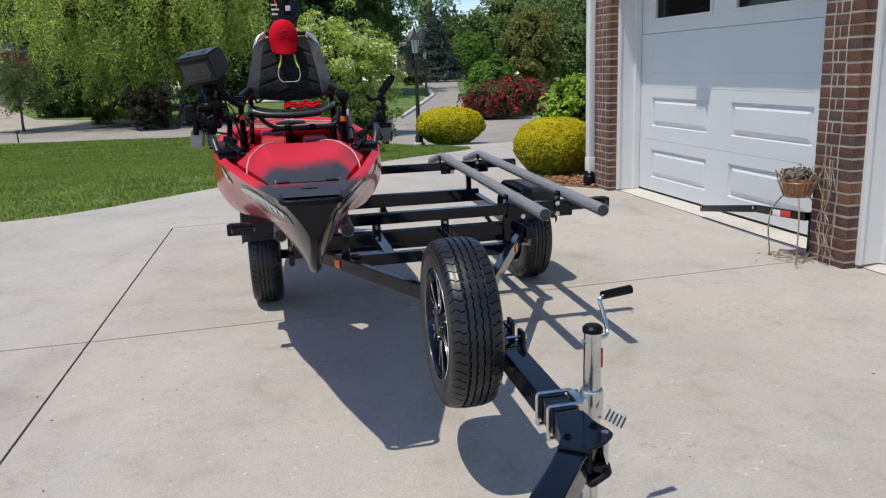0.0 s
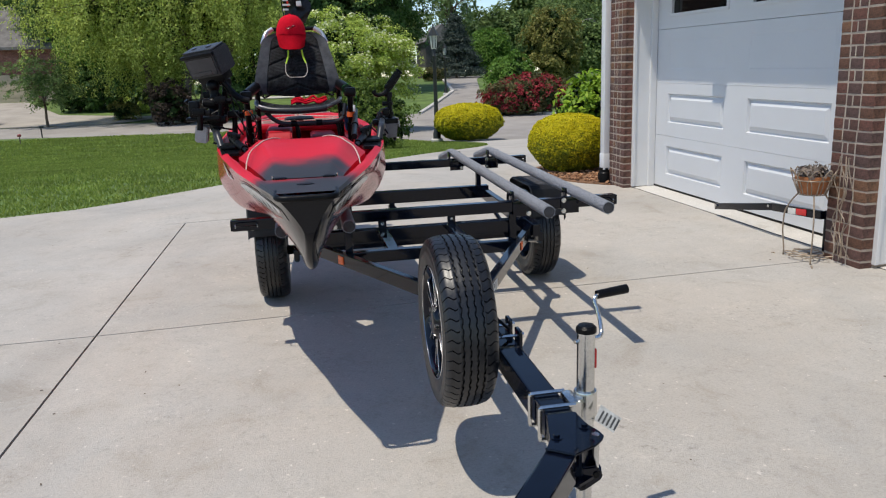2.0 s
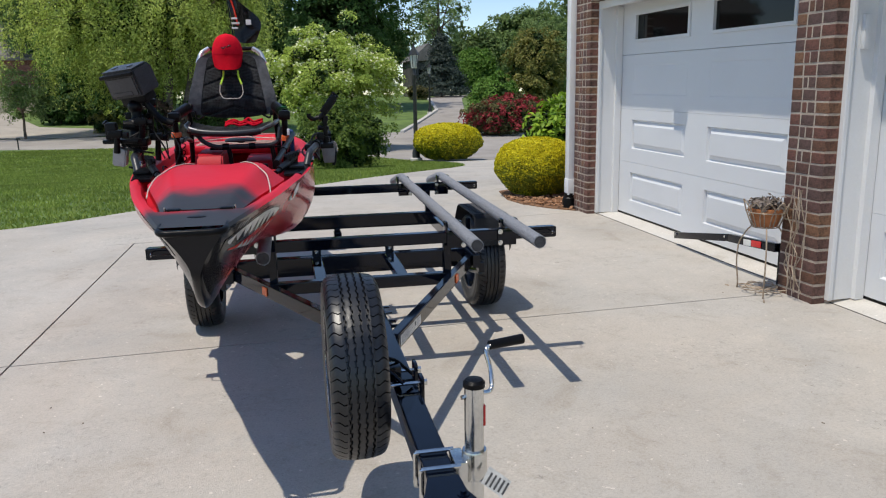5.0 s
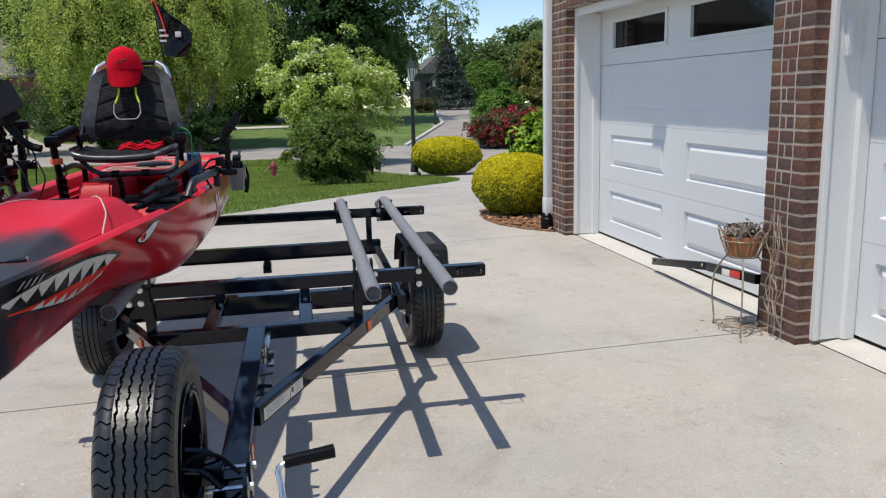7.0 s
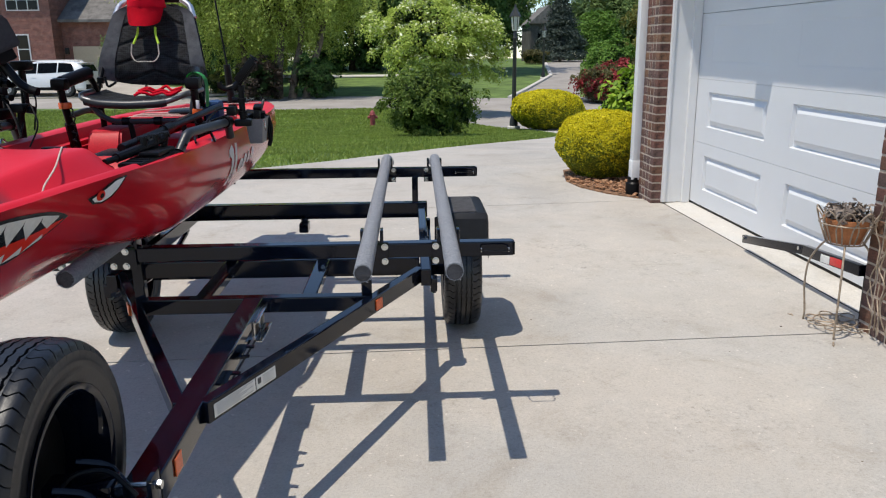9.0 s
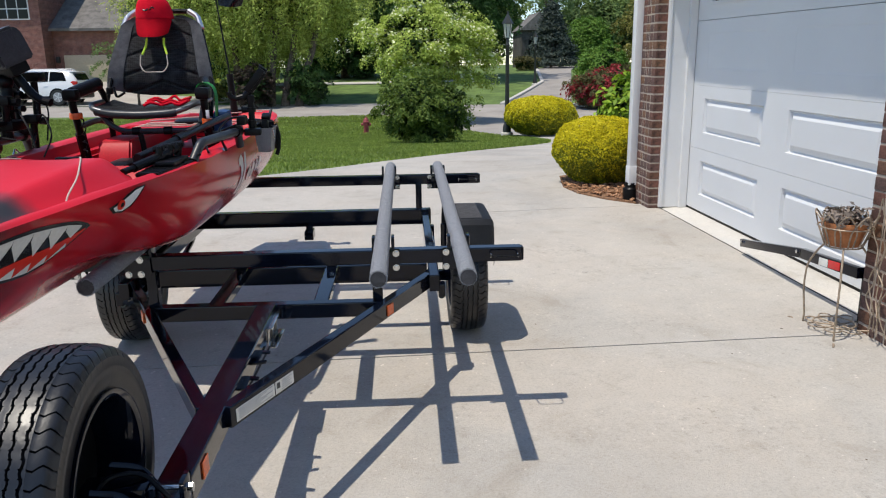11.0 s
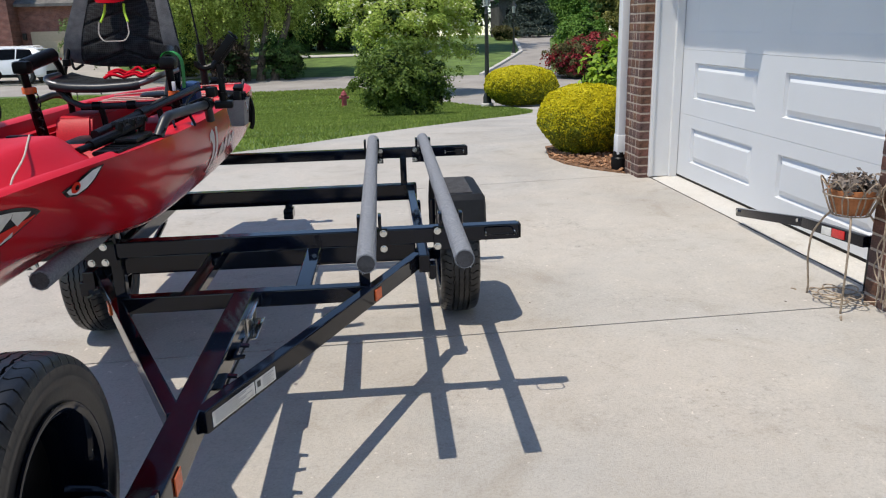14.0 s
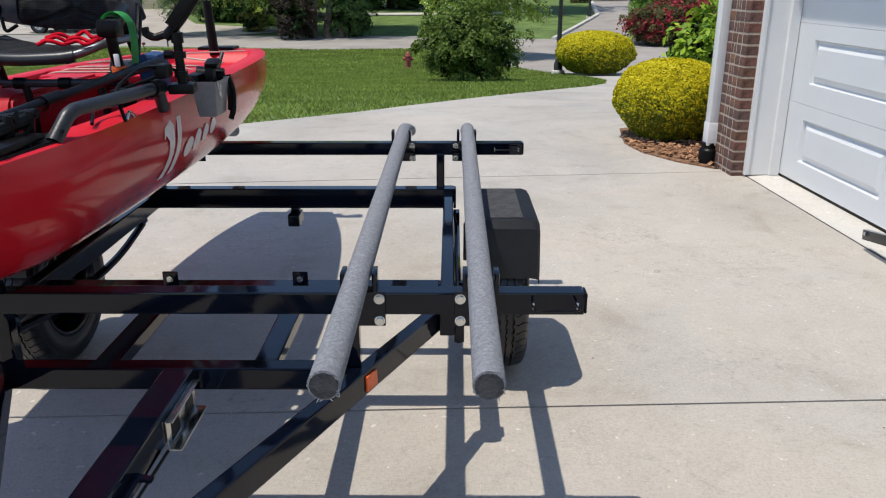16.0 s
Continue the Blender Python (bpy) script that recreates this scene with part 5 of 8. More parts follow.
for nd in HATCH.node_tree.nodes:
    if nd.type == "MAP_RANGE":
        nd.inputs["From Min"].default_value, nd.inputs["From Max"].default_value = 3.05, 3.25

# sunlight falls through the open drive well amidships
WELL, WELL_WAY = Vector((0.058, 3.876, 0.90)), Vector((0.318, 0.186, -1.0)).normalized()


def in_well(p, r=0.060):
    q = p - WELL
    return (q - WELL_WAY * q.dot(WELL_WAY)).length < r


bm = bmesh.new()
stations = sorted([BOW + (STERN - BOW) * (k / 90) ** 1.25 for k in range(91)] + [3.803 + 0.0135 * k for k in range(12)])
ts = [1.0, 0.985, 0.96, 0.92, 0.86, 0.80, 0.74, 0.68, 0.62, 0.55, 0.48, 0.40, 0.33, 0.29, 0.26, 0.23, 0.20, 0.17, 0.14, 0.11, 0.085, 0.06, 0.04, 0.02]
rows = []
for y in stations:
    row = [hull_point(y, t, 1) for t in ts] + [hull_point(y, 0.0, 1)] + [hull_point(y, t, -1) for t in ts[::-1]]
    rows.append([bm.verts.new(p) for p in row])
for a, c in zip(rows, rows[1:]):
    for k in range(len(a) - 1):
        if not in_well((a[k].co + c[k + 1].co) / 2):
            bm.faces.new((a[k], a[k + 1], c[k + 1], c[k]))
bm.faces.new(rows[0])
bm.faces.new(rows[-1][::-1])
hull = part("hull", bm, HULL, kayak, "glossy red hull darkening to black at the bow", 60)


def deck_height(x, y):
    """Deck surface at x across: rim, foredeck with a hatch well, cockpit well, tank well."""
    w = rail_half(y)
    s = min(1.0, abs(x) / w)
    z = rail_height(y) + 0.010 * smooth(1.0, 0.94, s)
    fore = smooth(2.71, 2.735, y) * smooth(3.66, 3.62, y) * smooth(w - 0.036, w - 0.058, abs(x))
    z -= 0.055 * fore
    cock = smooth(3.66, 3.72, y) * smooth(5.22, 5.14, y) * smooth(w - 0.075, w - 0.115, abs(x))
    z -= 0.17 * cock
    tank = smooth(5.32, 5.38, y) * smooth(6.30, 6.22, y) * smooth(w - 0.07, w - 0.10, abs(x))
    z -= 0.07 * tank
    return z


bm = bmesh.new()
rows = []
ncross = 64
for k in range(191):
    y = BOW + 0.004 + (STERN - BOW - 0.008) * k / 190
    w = rail_half(y)
    rows.append([bm.verts.new((KX + w * s, y, deck_height(w * s, y) if abs(s) < 0.999 else rail_height(y))) for s in [-1 + 2 * i / ncross for i in range(ncross + 1)]])
for a, c in zip(rows, rows[1:]):
    for k in range(ncross):
        if not in_well((a[k].co + c[k + 1].co) / 2):
            bm.faces.new((a[k], a[k + 1], c[k + 1], c[k]))
part("deck", bm, DECK, kayak, "red moulded deck scuffed black at the nose", 40)

# bow hatch: a broad lid, flat across the top, with sloping flanks
bm = bmesh.new()
rows = []
lid_half = curve([(2.725, 0.128), (2.80, 0.142), (3.0, 0.188), (3.2, 0.235), (3.38, 0.274), (3.46, 0.268), (3.54, 0.225), (3.575, 0.185)])
lid_top = curve([(2.725, 1.024), (2.78, 1.036), (2.95, 1.066), (3.15, 1.090), (3.33, 1.101), (3.48, 1.096), (3.56, 1.078), (3.575, 1.066)])
for k in range(41):
    y = 2.725 + 0.85 * k / 40
    w = lid_half(y)
    edge = rail_height(y) - 0.004
    row = [bm.verts.new((KX - w + 0.004, y, edge - 0.04))]
    for i in range(33):
        s = -1 + i / 16
        flat = 1 - smooth(0.62, 1.0, abs(s)) * 0.80 - 0.20 * abs(s) ** 10
        dish = -0.010 * smooth(0.30, 0.12, abs(s)) * smooth(3.40, 3.43, y) * smooth(3.53, 3.50, y)
        row.append(bm.verts.new((KX + w * s, y, edge + max(0.002, lid_top(y) - edge) * flat + dish)))
    row.append(bm.verts.new((KX + w - 0.004, y, edge - 0.04)))
    rows.append(row)
for a, c in zip(rows, rows[1:]):
    for k in range(len(a) - 1):
        bm.faces.new((a[k], a[k + 1], c[k + 1], c[k]))
bm.faces.new(rows[-1][::-1])
part("hatch_lid", bm, HATCH, kayak, "broad red hatch lid with a black front", 40)
for x in (-0.085, 0.085):
    part("hatch_hinge", boxed((KX + x - 0.022, 2.705, 1.004), (KX + x + 0.022, 2.735, 1.030), 0.004), BLACKPLASTIC, kayak)
    part("hinge_pin", rod(bmesh.new(), (KX + x * 1.32, 2.72, 1.02), (KX + x * 1.32, 2.72, 1.036), 0.004, None, 8), ZINC, kayak)
for s in (-1, 1):
    part("shock_cord", bent([(KX + s * 0.095, 3.49, 1.096), (KX + s * 0.120, 3.44, 1.105), (KX + s * 0.160, 3.34, 1.106), (KX + s * 0.212, 3.18, 1.078), (KX + s * 0.222, 3.08, 1.045), (KX + s * 0.224, 3.05, 1.020)], 0.0026, 8), CORD, kayak, "pale elastic cord")
# bow grip
part("bow_handle", bent([(KX - 0.100, 2.53, 1.006), (KX - 0.097, 2.44, 0.999), (KX + 0.097, 2.44, 0.999), (KX + 0.100, 2.53, 1.006)], 0.0105, 12), BLACKPLASTIC, kayak, "black bow grip")
part("nose_badge", lathe([(0.030, 0.0), (0.030, 0.002), (0.024, 0.003)], 24, Matrix.Translation((KX, 2.61, 1.0175)) @ Matrix.Scale(0.6, 4, (0, 1, 0))), BLACKPLASTIC, kayak)


def decal(name, outline, side, mat, out, label=""):
    """A flat sticker: an outline in station and height, cut fine and laid on the hull's side."""
    bm = bmesh.new()
    bm.faces.new([bm.verts.new((y, z, 0)) for y, z in outline])
    bmesh.ops.triangulate(bm, faces=bm.faces[:])
    for _ in range(2):
        bmesh.ops.subdivide_edges(bm, edges=[e for e in bm.edges if e.calc_length() > 0.03], cuts=1, use_grid_fill=False)
        bmesh.ops.triangulate(bm, faces=bm.faces[:])
    for v in bm.verts:
        v.co = side_place(v.co.x, v.co.y, side, out)
    bmesh.ops.recalc_face_normals(bm, faces=bm.faces[:])
    return part(name, bm, mat, kayak, label, 60)


mouth_top = curve([(2.53, 0.942), (2.63, 0.964), (2.74, 0.980), (2.88, 0.989), (2.99, 0.980), (3.05, 0.970), (3.105, 0.952)])
mouth_low = curve([(2.53, 0.916), (2.63, 0.900), (2.74, 0.884), (2.88, 0.864), (2.97, 0.866), (3.04, 0.897), (3.085, 0.930), (3.105, 0.946)])


def across(y, f):
    """A height in the mouth: 0 at the lower lip, 1 at the upper."""
    return mouth_low(y) + (mouth_top(y) - mouth_low(y)) * f


for side in (-1, 1):
    ys = [2.535 + 0.565 * k / 26 for k in range(27)]
    rim = [(y, across(y, 1) + 0.007) for y in ys] + [(3.118, 0.950)] + [(y, across(y, 0) - 0.007) for y in ys[::-1]]
    decal("mouth_outline", rim, side, DECALBLACK, 0.0016, "black shark mouth outline")
    gys = [y for y in ys if y > 2.60]
    gum = [(y, across(y, 0.12 + 0.36 * smooth(2.60, 2.99, y))) for y in gys] + [(y, across(y, 0.02)) for y in gys[::-1]]
    decal("mouth", gum, side, DECALRED, 0.0024, "bright red shark gum")
    count = 8
    for k in range(count):
        a, c = 2.555 + 0.520 * k / count, 2.555 + 0.520 * (k + 1) / count
        m = a + (c - a) * 0.62
        decal("tooth", [(a, across(a, 0.98)), (c, across(c, 0.98)), (c, across(c, 0.84)), (m, across(m, 0.40)), (a + 0.004, across(a, 0.78))], side, TOOTH, 0.0032)
    for k in range(6):
        a, c = 2.70 + 0.35 * k / 6, 2.70 + 0.35 * (k + 1) / 6
        m = c - 0.006
        decal("lower_tooth", [(a, across(a, 0.02)), (c, across(c, 0.02)), (m, across(m, 0.25))], side, TOOTH, 0.0032)
    decal("eye_outline", [(3.177, 0.985), (3.206, 0.964), (3.247, 0.958), (3.289, 0.969), (3.327, 0.991), (3.371, 1.023), (3.312, 1.023), (3.263, 1.011), (3.235, 0.999)], side, DECALBLACK, 0.0016, "black eye outline")
    decal("eye", [(3.198, 0.981), (3.213, 0.969), (3.247, 0.964), (3.284, 0.974), (3.319, 0.993), (3.356, 1.020), (3.312, 1.017), (3.276, 1.006), (3.260, 0.988), (3.228, 0.976)], side, DECALWHITE, 0.0024, "white shark eye")
    decal("iris", [(3.235 + 0.020 * math.cos(a), 0.985 + 0.0155 * math.sin(a)) for a in [2 * math.pi * k / 12 for k in range(12)]], side, DECALRED, 0.0030, "red iris")
    decal("pupil", [(3.240 + 0.009 * math.cos(a), 0.984 + 0.0075 * math.sin(a)) for a in [2 * math.pi * k / 10 for k in range(10)]], side, DECALBLACK, 0.0036)
    # maker's mark, drawn as a plain swash and rounded bars
    decal("mark_swash", [(4.30, 0.815), (4.325, 0.835), (4.345, 0.875), (4.352, 0.925), (4.335, 0.945), (4.315, 0.935), (4.33, 0.968), (4.385, 0.985), (4.405, 0.965), (4.392, 0.905), (4.375, 0.850), (4.345, 0.812)], side, MARKPALE, 0.002)
    decal("mark_bar", [(4.385, 0.812), (4.425, 0.818), (4.448, 0.905), (4.475, 0.985), (4.438, 0.985), (4.412, 0.905)], side, MARKPALE, 0.002)
    for k, (ry, rz) in enumerate(((0.040, 0.032), (0.034, 0.036), (0.030, 0.030), (0.032, 0.028))):
        y0, z0 = 4.530 + 0.084 * k, 0.872 + 0.008 * k
        decal("mark_oval", [(y0 + ry * math.cos(2 * math.pi * q / 14) + 0.25 * rz * math.sin(2 * math.pi * q / 14), z0 + rz * math.sin(2 * math.pi * q / 14)) for q in range(14)], side, MARKPALE, 0.002)
    for k in range(4):
        decal("letter_bar", [(2.59 + 0.026 * k, 0.972), (2.601 + 0.026 * k, 0.974), (2.609 + 0.026 * k, 0.996), (2.598 + 0.026 * k, 0.995)], side, GREYPLASTIC, 0.0028)

# rails, pads and fittings along the rim
for s in (-1, 1):
    def at(x, y, z):
        return (KX + s * x, y, z)
    part("side_rail", bent([at(0.382, 3.790, 1.038), at(0.3985, 3.838, 1.090), at(0.404, 3.862, 1.0995), at(0.410, 3.90, 1.100), at(0.452, 4.27, 1.098), at(0.452, 4.30, 1.03)], 0.0175, 14, 4), RAILBLACK, kayak, "black grab and gear rail")
    part("rail_hole", rod(bmesh.new(), at(0.405, 3.792, 1.060), at(0.4125, 3.777, 1.064), 0.0055, None, 10), BLACKPLASTIC, kayak)
    part("rail_clamp", rod(bmesh.new(), at(0.447, 4.235, 1.099), at(0.453, 4.285, 1.098), 0.025, None, 14), BLACKPLASTIC, kayak)
    pad = part("deck_pad", prism([(0.275, 3.47), (0.352, 3.465), (0.395, 3.80), (0.33, 3.90), (0.275, 3.72)] if s > 0 else [(-0.275, 3.72), (-0.33, 3.90), (-0.395, 3.80), (-0.352, 3.465), (-0.275, 3.47)], 1.030, 1.0435, Matrix.Translation((KX, 0, 0)), 0.003), BLACKPLASTIC, kayak, "black rubber deck pad")
    for k in range(5):
        part("pad_rib", bar(bmesh.new(), at(0.285, 3.52 + 0.05 * k, 1.045), at(0.345 + 0.007 * k, 3.51 + 0.05 * k, 1.045), 0.008, 0.004, 0.001), BLACKPLASTIC, pad)
    part("rim_pad_eye", bent([at(0.425, 4.10, 1.035), at(0.425, 4.12, 1.058), at(0.425, 4.15, 1.035)], 0.004, 6), ZINC, kayak)
    # steering and drive levers lying on the pads
    lever = part("lever", bent([at(0.255, 3.52, 1.055), at(0.290, 3.64, 1.068), at(0.330, 3.80, 1.090)], 0.0165, 10), BLACKPLASTIC, kayak, "black folded drive lever")
    part("lever_tip", bent([at(0.240, 3.46, 1.050), at(0.262, 3.54, 1.056)], 0.011, 10), BLACKPLASTIC, lever)
    for y in (3.66, 3.73, 3.79):
        part("clamp_ring", rod(bmesh.new(), at(0.288 + (y - 3.64) * 0.25, y, 1.045), at(0.300 + (y - 3.64) * 0.25, y + 0.004, 1.108), 0.014, 0.012, 10), BLACKPLASTIC, lever)
        part("clamp_knob", rod(bmesh.new(), at(0.275 + (y - 3.64) * 0.25, y + 0.01, 1.098), at(0.312 + (y - 3.64) * 0.25, y + 0.01, 1.103), 0.012, None, 8), BLACKPLASTIC, lever)
    part("foot_pedal", boxed((KX + s * 0.335 - 0.035, 3.60, 1.046), (KX + s * 0.335 + 0.035, 3.78, 1.062), 0.006), BLACKPLASTIC, kayak)
    part("tie_line", bent([at(0.255, 3.70, 1.04), at(0.27, 3.78, 1.07), at(0.24, 3.86, 1.03), at(0.26, 3.95, 1.0)], 0.0035, 6), BLACKPLASTIC, kayak)
part("floor_mat", boxed((KX - 0.26, 4.02, 0.868), (KX + 0.26, 5.05, 0.878), 0.004), BLACKPLASTIC, kayak)
for x0, x1, dy, dz in ((-0.105, 0.040, 0.0, 0.0), (0.150, 0.300, 0.16, -0.055)):
    bm = prism([(4.33 + dy, 0.87), (4.352 + dy, 0.95 + dz), (4.390 + dy, 1.045 + dz), (4.405 + dy, 1.055 + dz), (5.00, 1.055 + dz), (5.02, 0.87)], x0, x1, Matrix(((0, 0, 1, 0), (1, 0, 0, 0), (0, 1, 0, 0), (0, 0, 0, 1))), 0.010)
    part("seat_step", bm, RED, kayak, "red moulded step under the seat")
for x in (-0.245, 0.425):
    part("well_side", prism([(-0.055, 3.74), (0.055, 3.74), (0.055, 5.15), (-0.055, 5.15)], 0.86, 0.99, Matrix.Translation((x, 0, 0)), 0.02), RED, kayak, "red moulded side of the well")
part("console", boxed((KX - 0.10, 3.68, 0.86), (KX + 0.10, 3.76, 1.015), 0.02), RED, kayak, "red moulded drive console")
drive_unit = part("pedal_drive", boxed((KX - 0.05, 4.00, 0.87), (KX + 0.05, 4.22, 1.00), 0.02), BLACKPLASTIC, kayak)
for s in (-1, 1):
    part("crank_arm", bent([(KX + s * 0.05, 4.1, 0.95), (KX + s * 0.10, 4.05, 0.98), (KX + s * 0.13, 3.98, 1.00)], 0.012, 8), BLACKPLASTIC, drive_unit)
    part("pedal", boxed((KX + s * 0.15 - 0.05, 3.95, 0.96), (KX + s * 0.15 + 0.05, 3.98, 1.04), 0.012), BLACKPLASTIC, drive_unit)
part("rear_hatch", lathe([(0.10, 0), (0.10, 0.012), (0.085, 0.02), (0.02, 0.022)], 28, Matrix.Translation((KX, 5.25, 1.055))), BLACKPLASTIC, kayak)
part("stern_rudder", boxed((KX - 0.012, 6.49, 0.84), (KX + 0.012, 6.58, 1.0), 0.008), BLACKPLASTIC, kayak)
part("stern_plate", boxed((KX - 0.10, 6.34, 1.03), (KX + 0.10, 6.46, 1.045), 0.004), BLACKPLASTIC, kayak)
for s in (-1, 1):
    part("tank_cord", bent([(KX + s * 0.30, 5.45, 1.05), (KX - s * 0.10, 5.75, 1.06), (KX + s * 0.24, 6.05, 1.05)], 0.004, 6), CORD, kayak)

# ---- things on the kayak ----
seat = new("seat")
seat.parent = kayak
seat["label"] = "black mesh kayak chair on a metal frame, upright"
SX = 0.095
# back: quilted mesh between two smooth side panels, leaning back
def back_place(s, q, lift=0.0):
    z = 1.240 + 0.370 * q
    y = 4.685 + 0.17 * q + 0.075 * max(0.0, 1 - q / 0.42) ** 2
    w = 0.264 - 0.086 * q ** 1.25
    if q > 0.86:
        w *= 1 - 0.42 * ((q - 0.86) / 0.14) ** 2
    if q < 0.10:
        w *= 1 - 0.10 * ((0.10 - q) / 0.10) ** 2
        z += 0.020 * s * s * (0.10 - q) / 0.10
    return Vector((SX + w * s, y + 0.034 * (1 - s * s) - lift, z - 0.010 * (1 - s * s) * (1 - q)))


def back_sheet(s0, s1, ns, nq, relief, thick):
    bm = bmesh.new()
    rows = []
    for k in range(nq + 1):
        q = k / nq
        rows.append([bm.verts.new(back_place(s0 + (s1 - s0) * i / ns, q, relief(s0 + (s1 - s0) * i / ns, q))) for i in range(ns + 1)])
    for a, c in zip(rows, rows[1:]):
        for k in range(ns):
            bm.faces.new((a[k], a[k + 1], c[k + 1], c[k]))
    bmesh.ops.solidify(bm, geom=bm.faces[:], thickness=thick)
    return bm


def quilt(s, q):
    """Puffed bands that run down from the sides to the middle, with narrow seams."""
    f = (q * 4.2 + abs(s) * 1.0 + 0.25) % 1.0
    seam = smooth(0.0, 0.14, min(f, 1 - f))
    mid = smooth(0.0, 0.05, abs(s)) * 0.3 + 0.7
    return 0.004 + 0.010 * seam * mid * smooth(0.74, 0.66, abs(s))


part("backrest", back_sheet(-0.76, 0.76, 60, 90, quilt, -0.02), DARKFABRIC, seat, "black quilted mesh backrest", 60)
for s in (-1, 1):
    part("side_panel", back_sheet(0.72 * s, 1.0 * s, 8, 30, lambda u, q: 0.013 - 0.02 * max(0.0, abs(u) - 0.86), -0.02 * s), BOLSTER, seat, "dark grey fabric side panel", 60)
    part("side_buckle", boxed((SX + s * 0.222 - 0.014, 4.650, 1.245), (SX + s * 0.222 + 0.014, 4.675, 1.275), 0.004), BLACKPLASTIC, seat)
part("back_frame", bent([(SX - 0.250, 4.64, 1.16), (SX - 0.238, 4.755, 1.33), (SX - 0.170, 4.875, 1.60), (SX - 0.135, 4.885, 1.630), (SX + 0.135, 4.885, 1.630), (SX + 0.170, 4.875, 1.60), (SX + 0.238, 4.755, 1.33), (SX + 0.250, 4.64, 1.16)], 0.0115, 10), BLACKPLASTIC, seat)
for s in (-1, 1):
    part("frame_corner", bent([(SX + s * 0.190, 4.838, 1.545), (SX + s * 0.169, 4.866, 1.605), (SX + s * 0.125, 4.878, 1.632)], 0.0138, 10), ALUMINIUM, seat, "bare aluminium frame corner")
# the pan: a mesh sling rolled over a tube whose bare ends show
bm = bmesh.new()
rows = []
for k in range(13):
    q = k / 12
    y = 4.405 + 0.33 * q
    row = []
    for i in range(25):
        u = -1 + i / 12
        w = 0.205 + 0.020 * q
        row.append(bm.verts.new((SX - 0.008 + w * u, y + 0.022 * u * u * (1 - q), 1.183 - 0.012 * (1 - u * u) * (0.4 + q) + 0.018 * abs(u) ** 3 + 0.015 * q)))
    rows.append(row)
for a, c in zip(rows, rows[1:]):
    for k in range(24):
        bm.faces.new((a[k], a[k + 1], c[k + 1], c[k]))
bmesh.ops.solidify(bm, geom=bm.faces[:], thickness=0.012)
part("seat_pad", bm, DARKFABRIC, seat, "black mesh seat pan", 50)
part("front_edge", bent([(SX - 0.208, 4.432, 1.180), (SX - 0.13, 4.405, 1.169), (SX - 0.008, 4.393, 1.164), (SX + 0.115, 4.405, 1.169), (SX + 0.150, 4.415, 1.174)], 0.0185, 12), RAILBLACK, seat, "rolled front edge of the sling")
part("seat_frame", bent([(SX - 0.245, 4.66, 1.215), (SX - 0.240, 4.47, 1.208), (SX - 0.222, 4.430, 1.192), (SX - 0.12, 4.405, 1.166), (SX + 0.10, 4.405, 1.166), (SX + 0.165, 4.425, 1.180), (SX + 0.225, 4.465, 1.206), (SX + 0.245, 4.66, 1.215)], 0.0125, 12), FRAMEGREY, seat, "grey anodised seat tube")
part("tube_wrap", bent([(SX + 0.120, 4.412, 1.170), (SX + 0.135, 4.417, 1.173)], 0.021, 12), BLACKPLASTIC, seat)
part("lower_frame", bent([(SX - 0.20, 4.45, 1.175), (SX - 0.155, 4.435, 1.120), (SX - 0.095, 4.425, 1.091), (SX + 0.20, 4.435, 1.091), (SX + 0.245, 4.445, 1.11), (SX + 0.26, 4.46, 1.19)], 0.0125, 10), RAILBLACK, seat)
for x in (-0.055, 0.085):
    part("clamp", rod(bmesh.new(), (SX + x, 4.428, 1.091), (SX + x + 0.035, 4.430, 1.091), 0.018, None, 12), BLACKPLASTIC, seat)
for x in (-0.018, 0.215):
    part("strut", bent([(SX + x, 4.44, 0.875), (SX + x + 0.004, 4.43, 1.02), (SX + x - 0.006, 4.428, 1.088)], 0.0125, 10), BLACKPLASTIC, seat)
part("cross_rod", rod(bmesh.new(), (SX - 0.13, 4.50, 1.075), (SX + 0.25, 4.50, 1.078), 0.007, None, 8), BLACKPLASTIC, seat)
for s in (-1, 1):
    x = SX + s * 0.286
    part("arm_post", bent([(x + s * 0.002, 4.47, 0.96), (x, 4.42, 1.10), (x, 4.385, 1.20), (x, 4.380, 1.245)], 0.0165, 12), BLACKPLASTIC, seat)
    part("post_sleeve", bent([(x + s * 0.002, 4.465, 0.965), (x, 4.425, 1.085)], 0.023, 10), BLACKPLASTIC, seat)
    knob = part("arm_knob", boxed((x - 0.033, 4.348, 1.230), (x + 0.033, 4.412, 1.284), 0.018), BLACKPLASTIC, seat)
    part("arm_grip", bent([(x, 4.395, 1.262), (x - s * 0.020, 4.47, 1.278), (x - s * 0.045, 4.575, 1.298)], 0.029, 14), BLACKPLASTIC, knob, "padded arm grip")
    part("rear_leg", bent([(x - s * 0.045, 4.575, 1.290), (x - s * 0.052, 4.62, 1.24), (x - s * 0.040, 4.70, 1.065), (x - s * 0.038, 4.705, 0.985)], 0.014, 10), BLACKPLASTIC, seat)
    part("side_tube", bent([(x + s * 0.0, 4.43, 1.115), (x - s * 0.03, 4.56, 1.135), (x - s * 0.042, 4.68, 1.110)], 0.0135, 10), RAILBLACK, seat)
    part("back_link", bent([(SX + s * 0.215, 4.70, 1.275), (SX + s * 0.205, 4.69, 1.225), (SX + s * 0.165, 4.70, 1.250)], 0.006, 8), BLACKPLASTIC, seat, "black back strap")
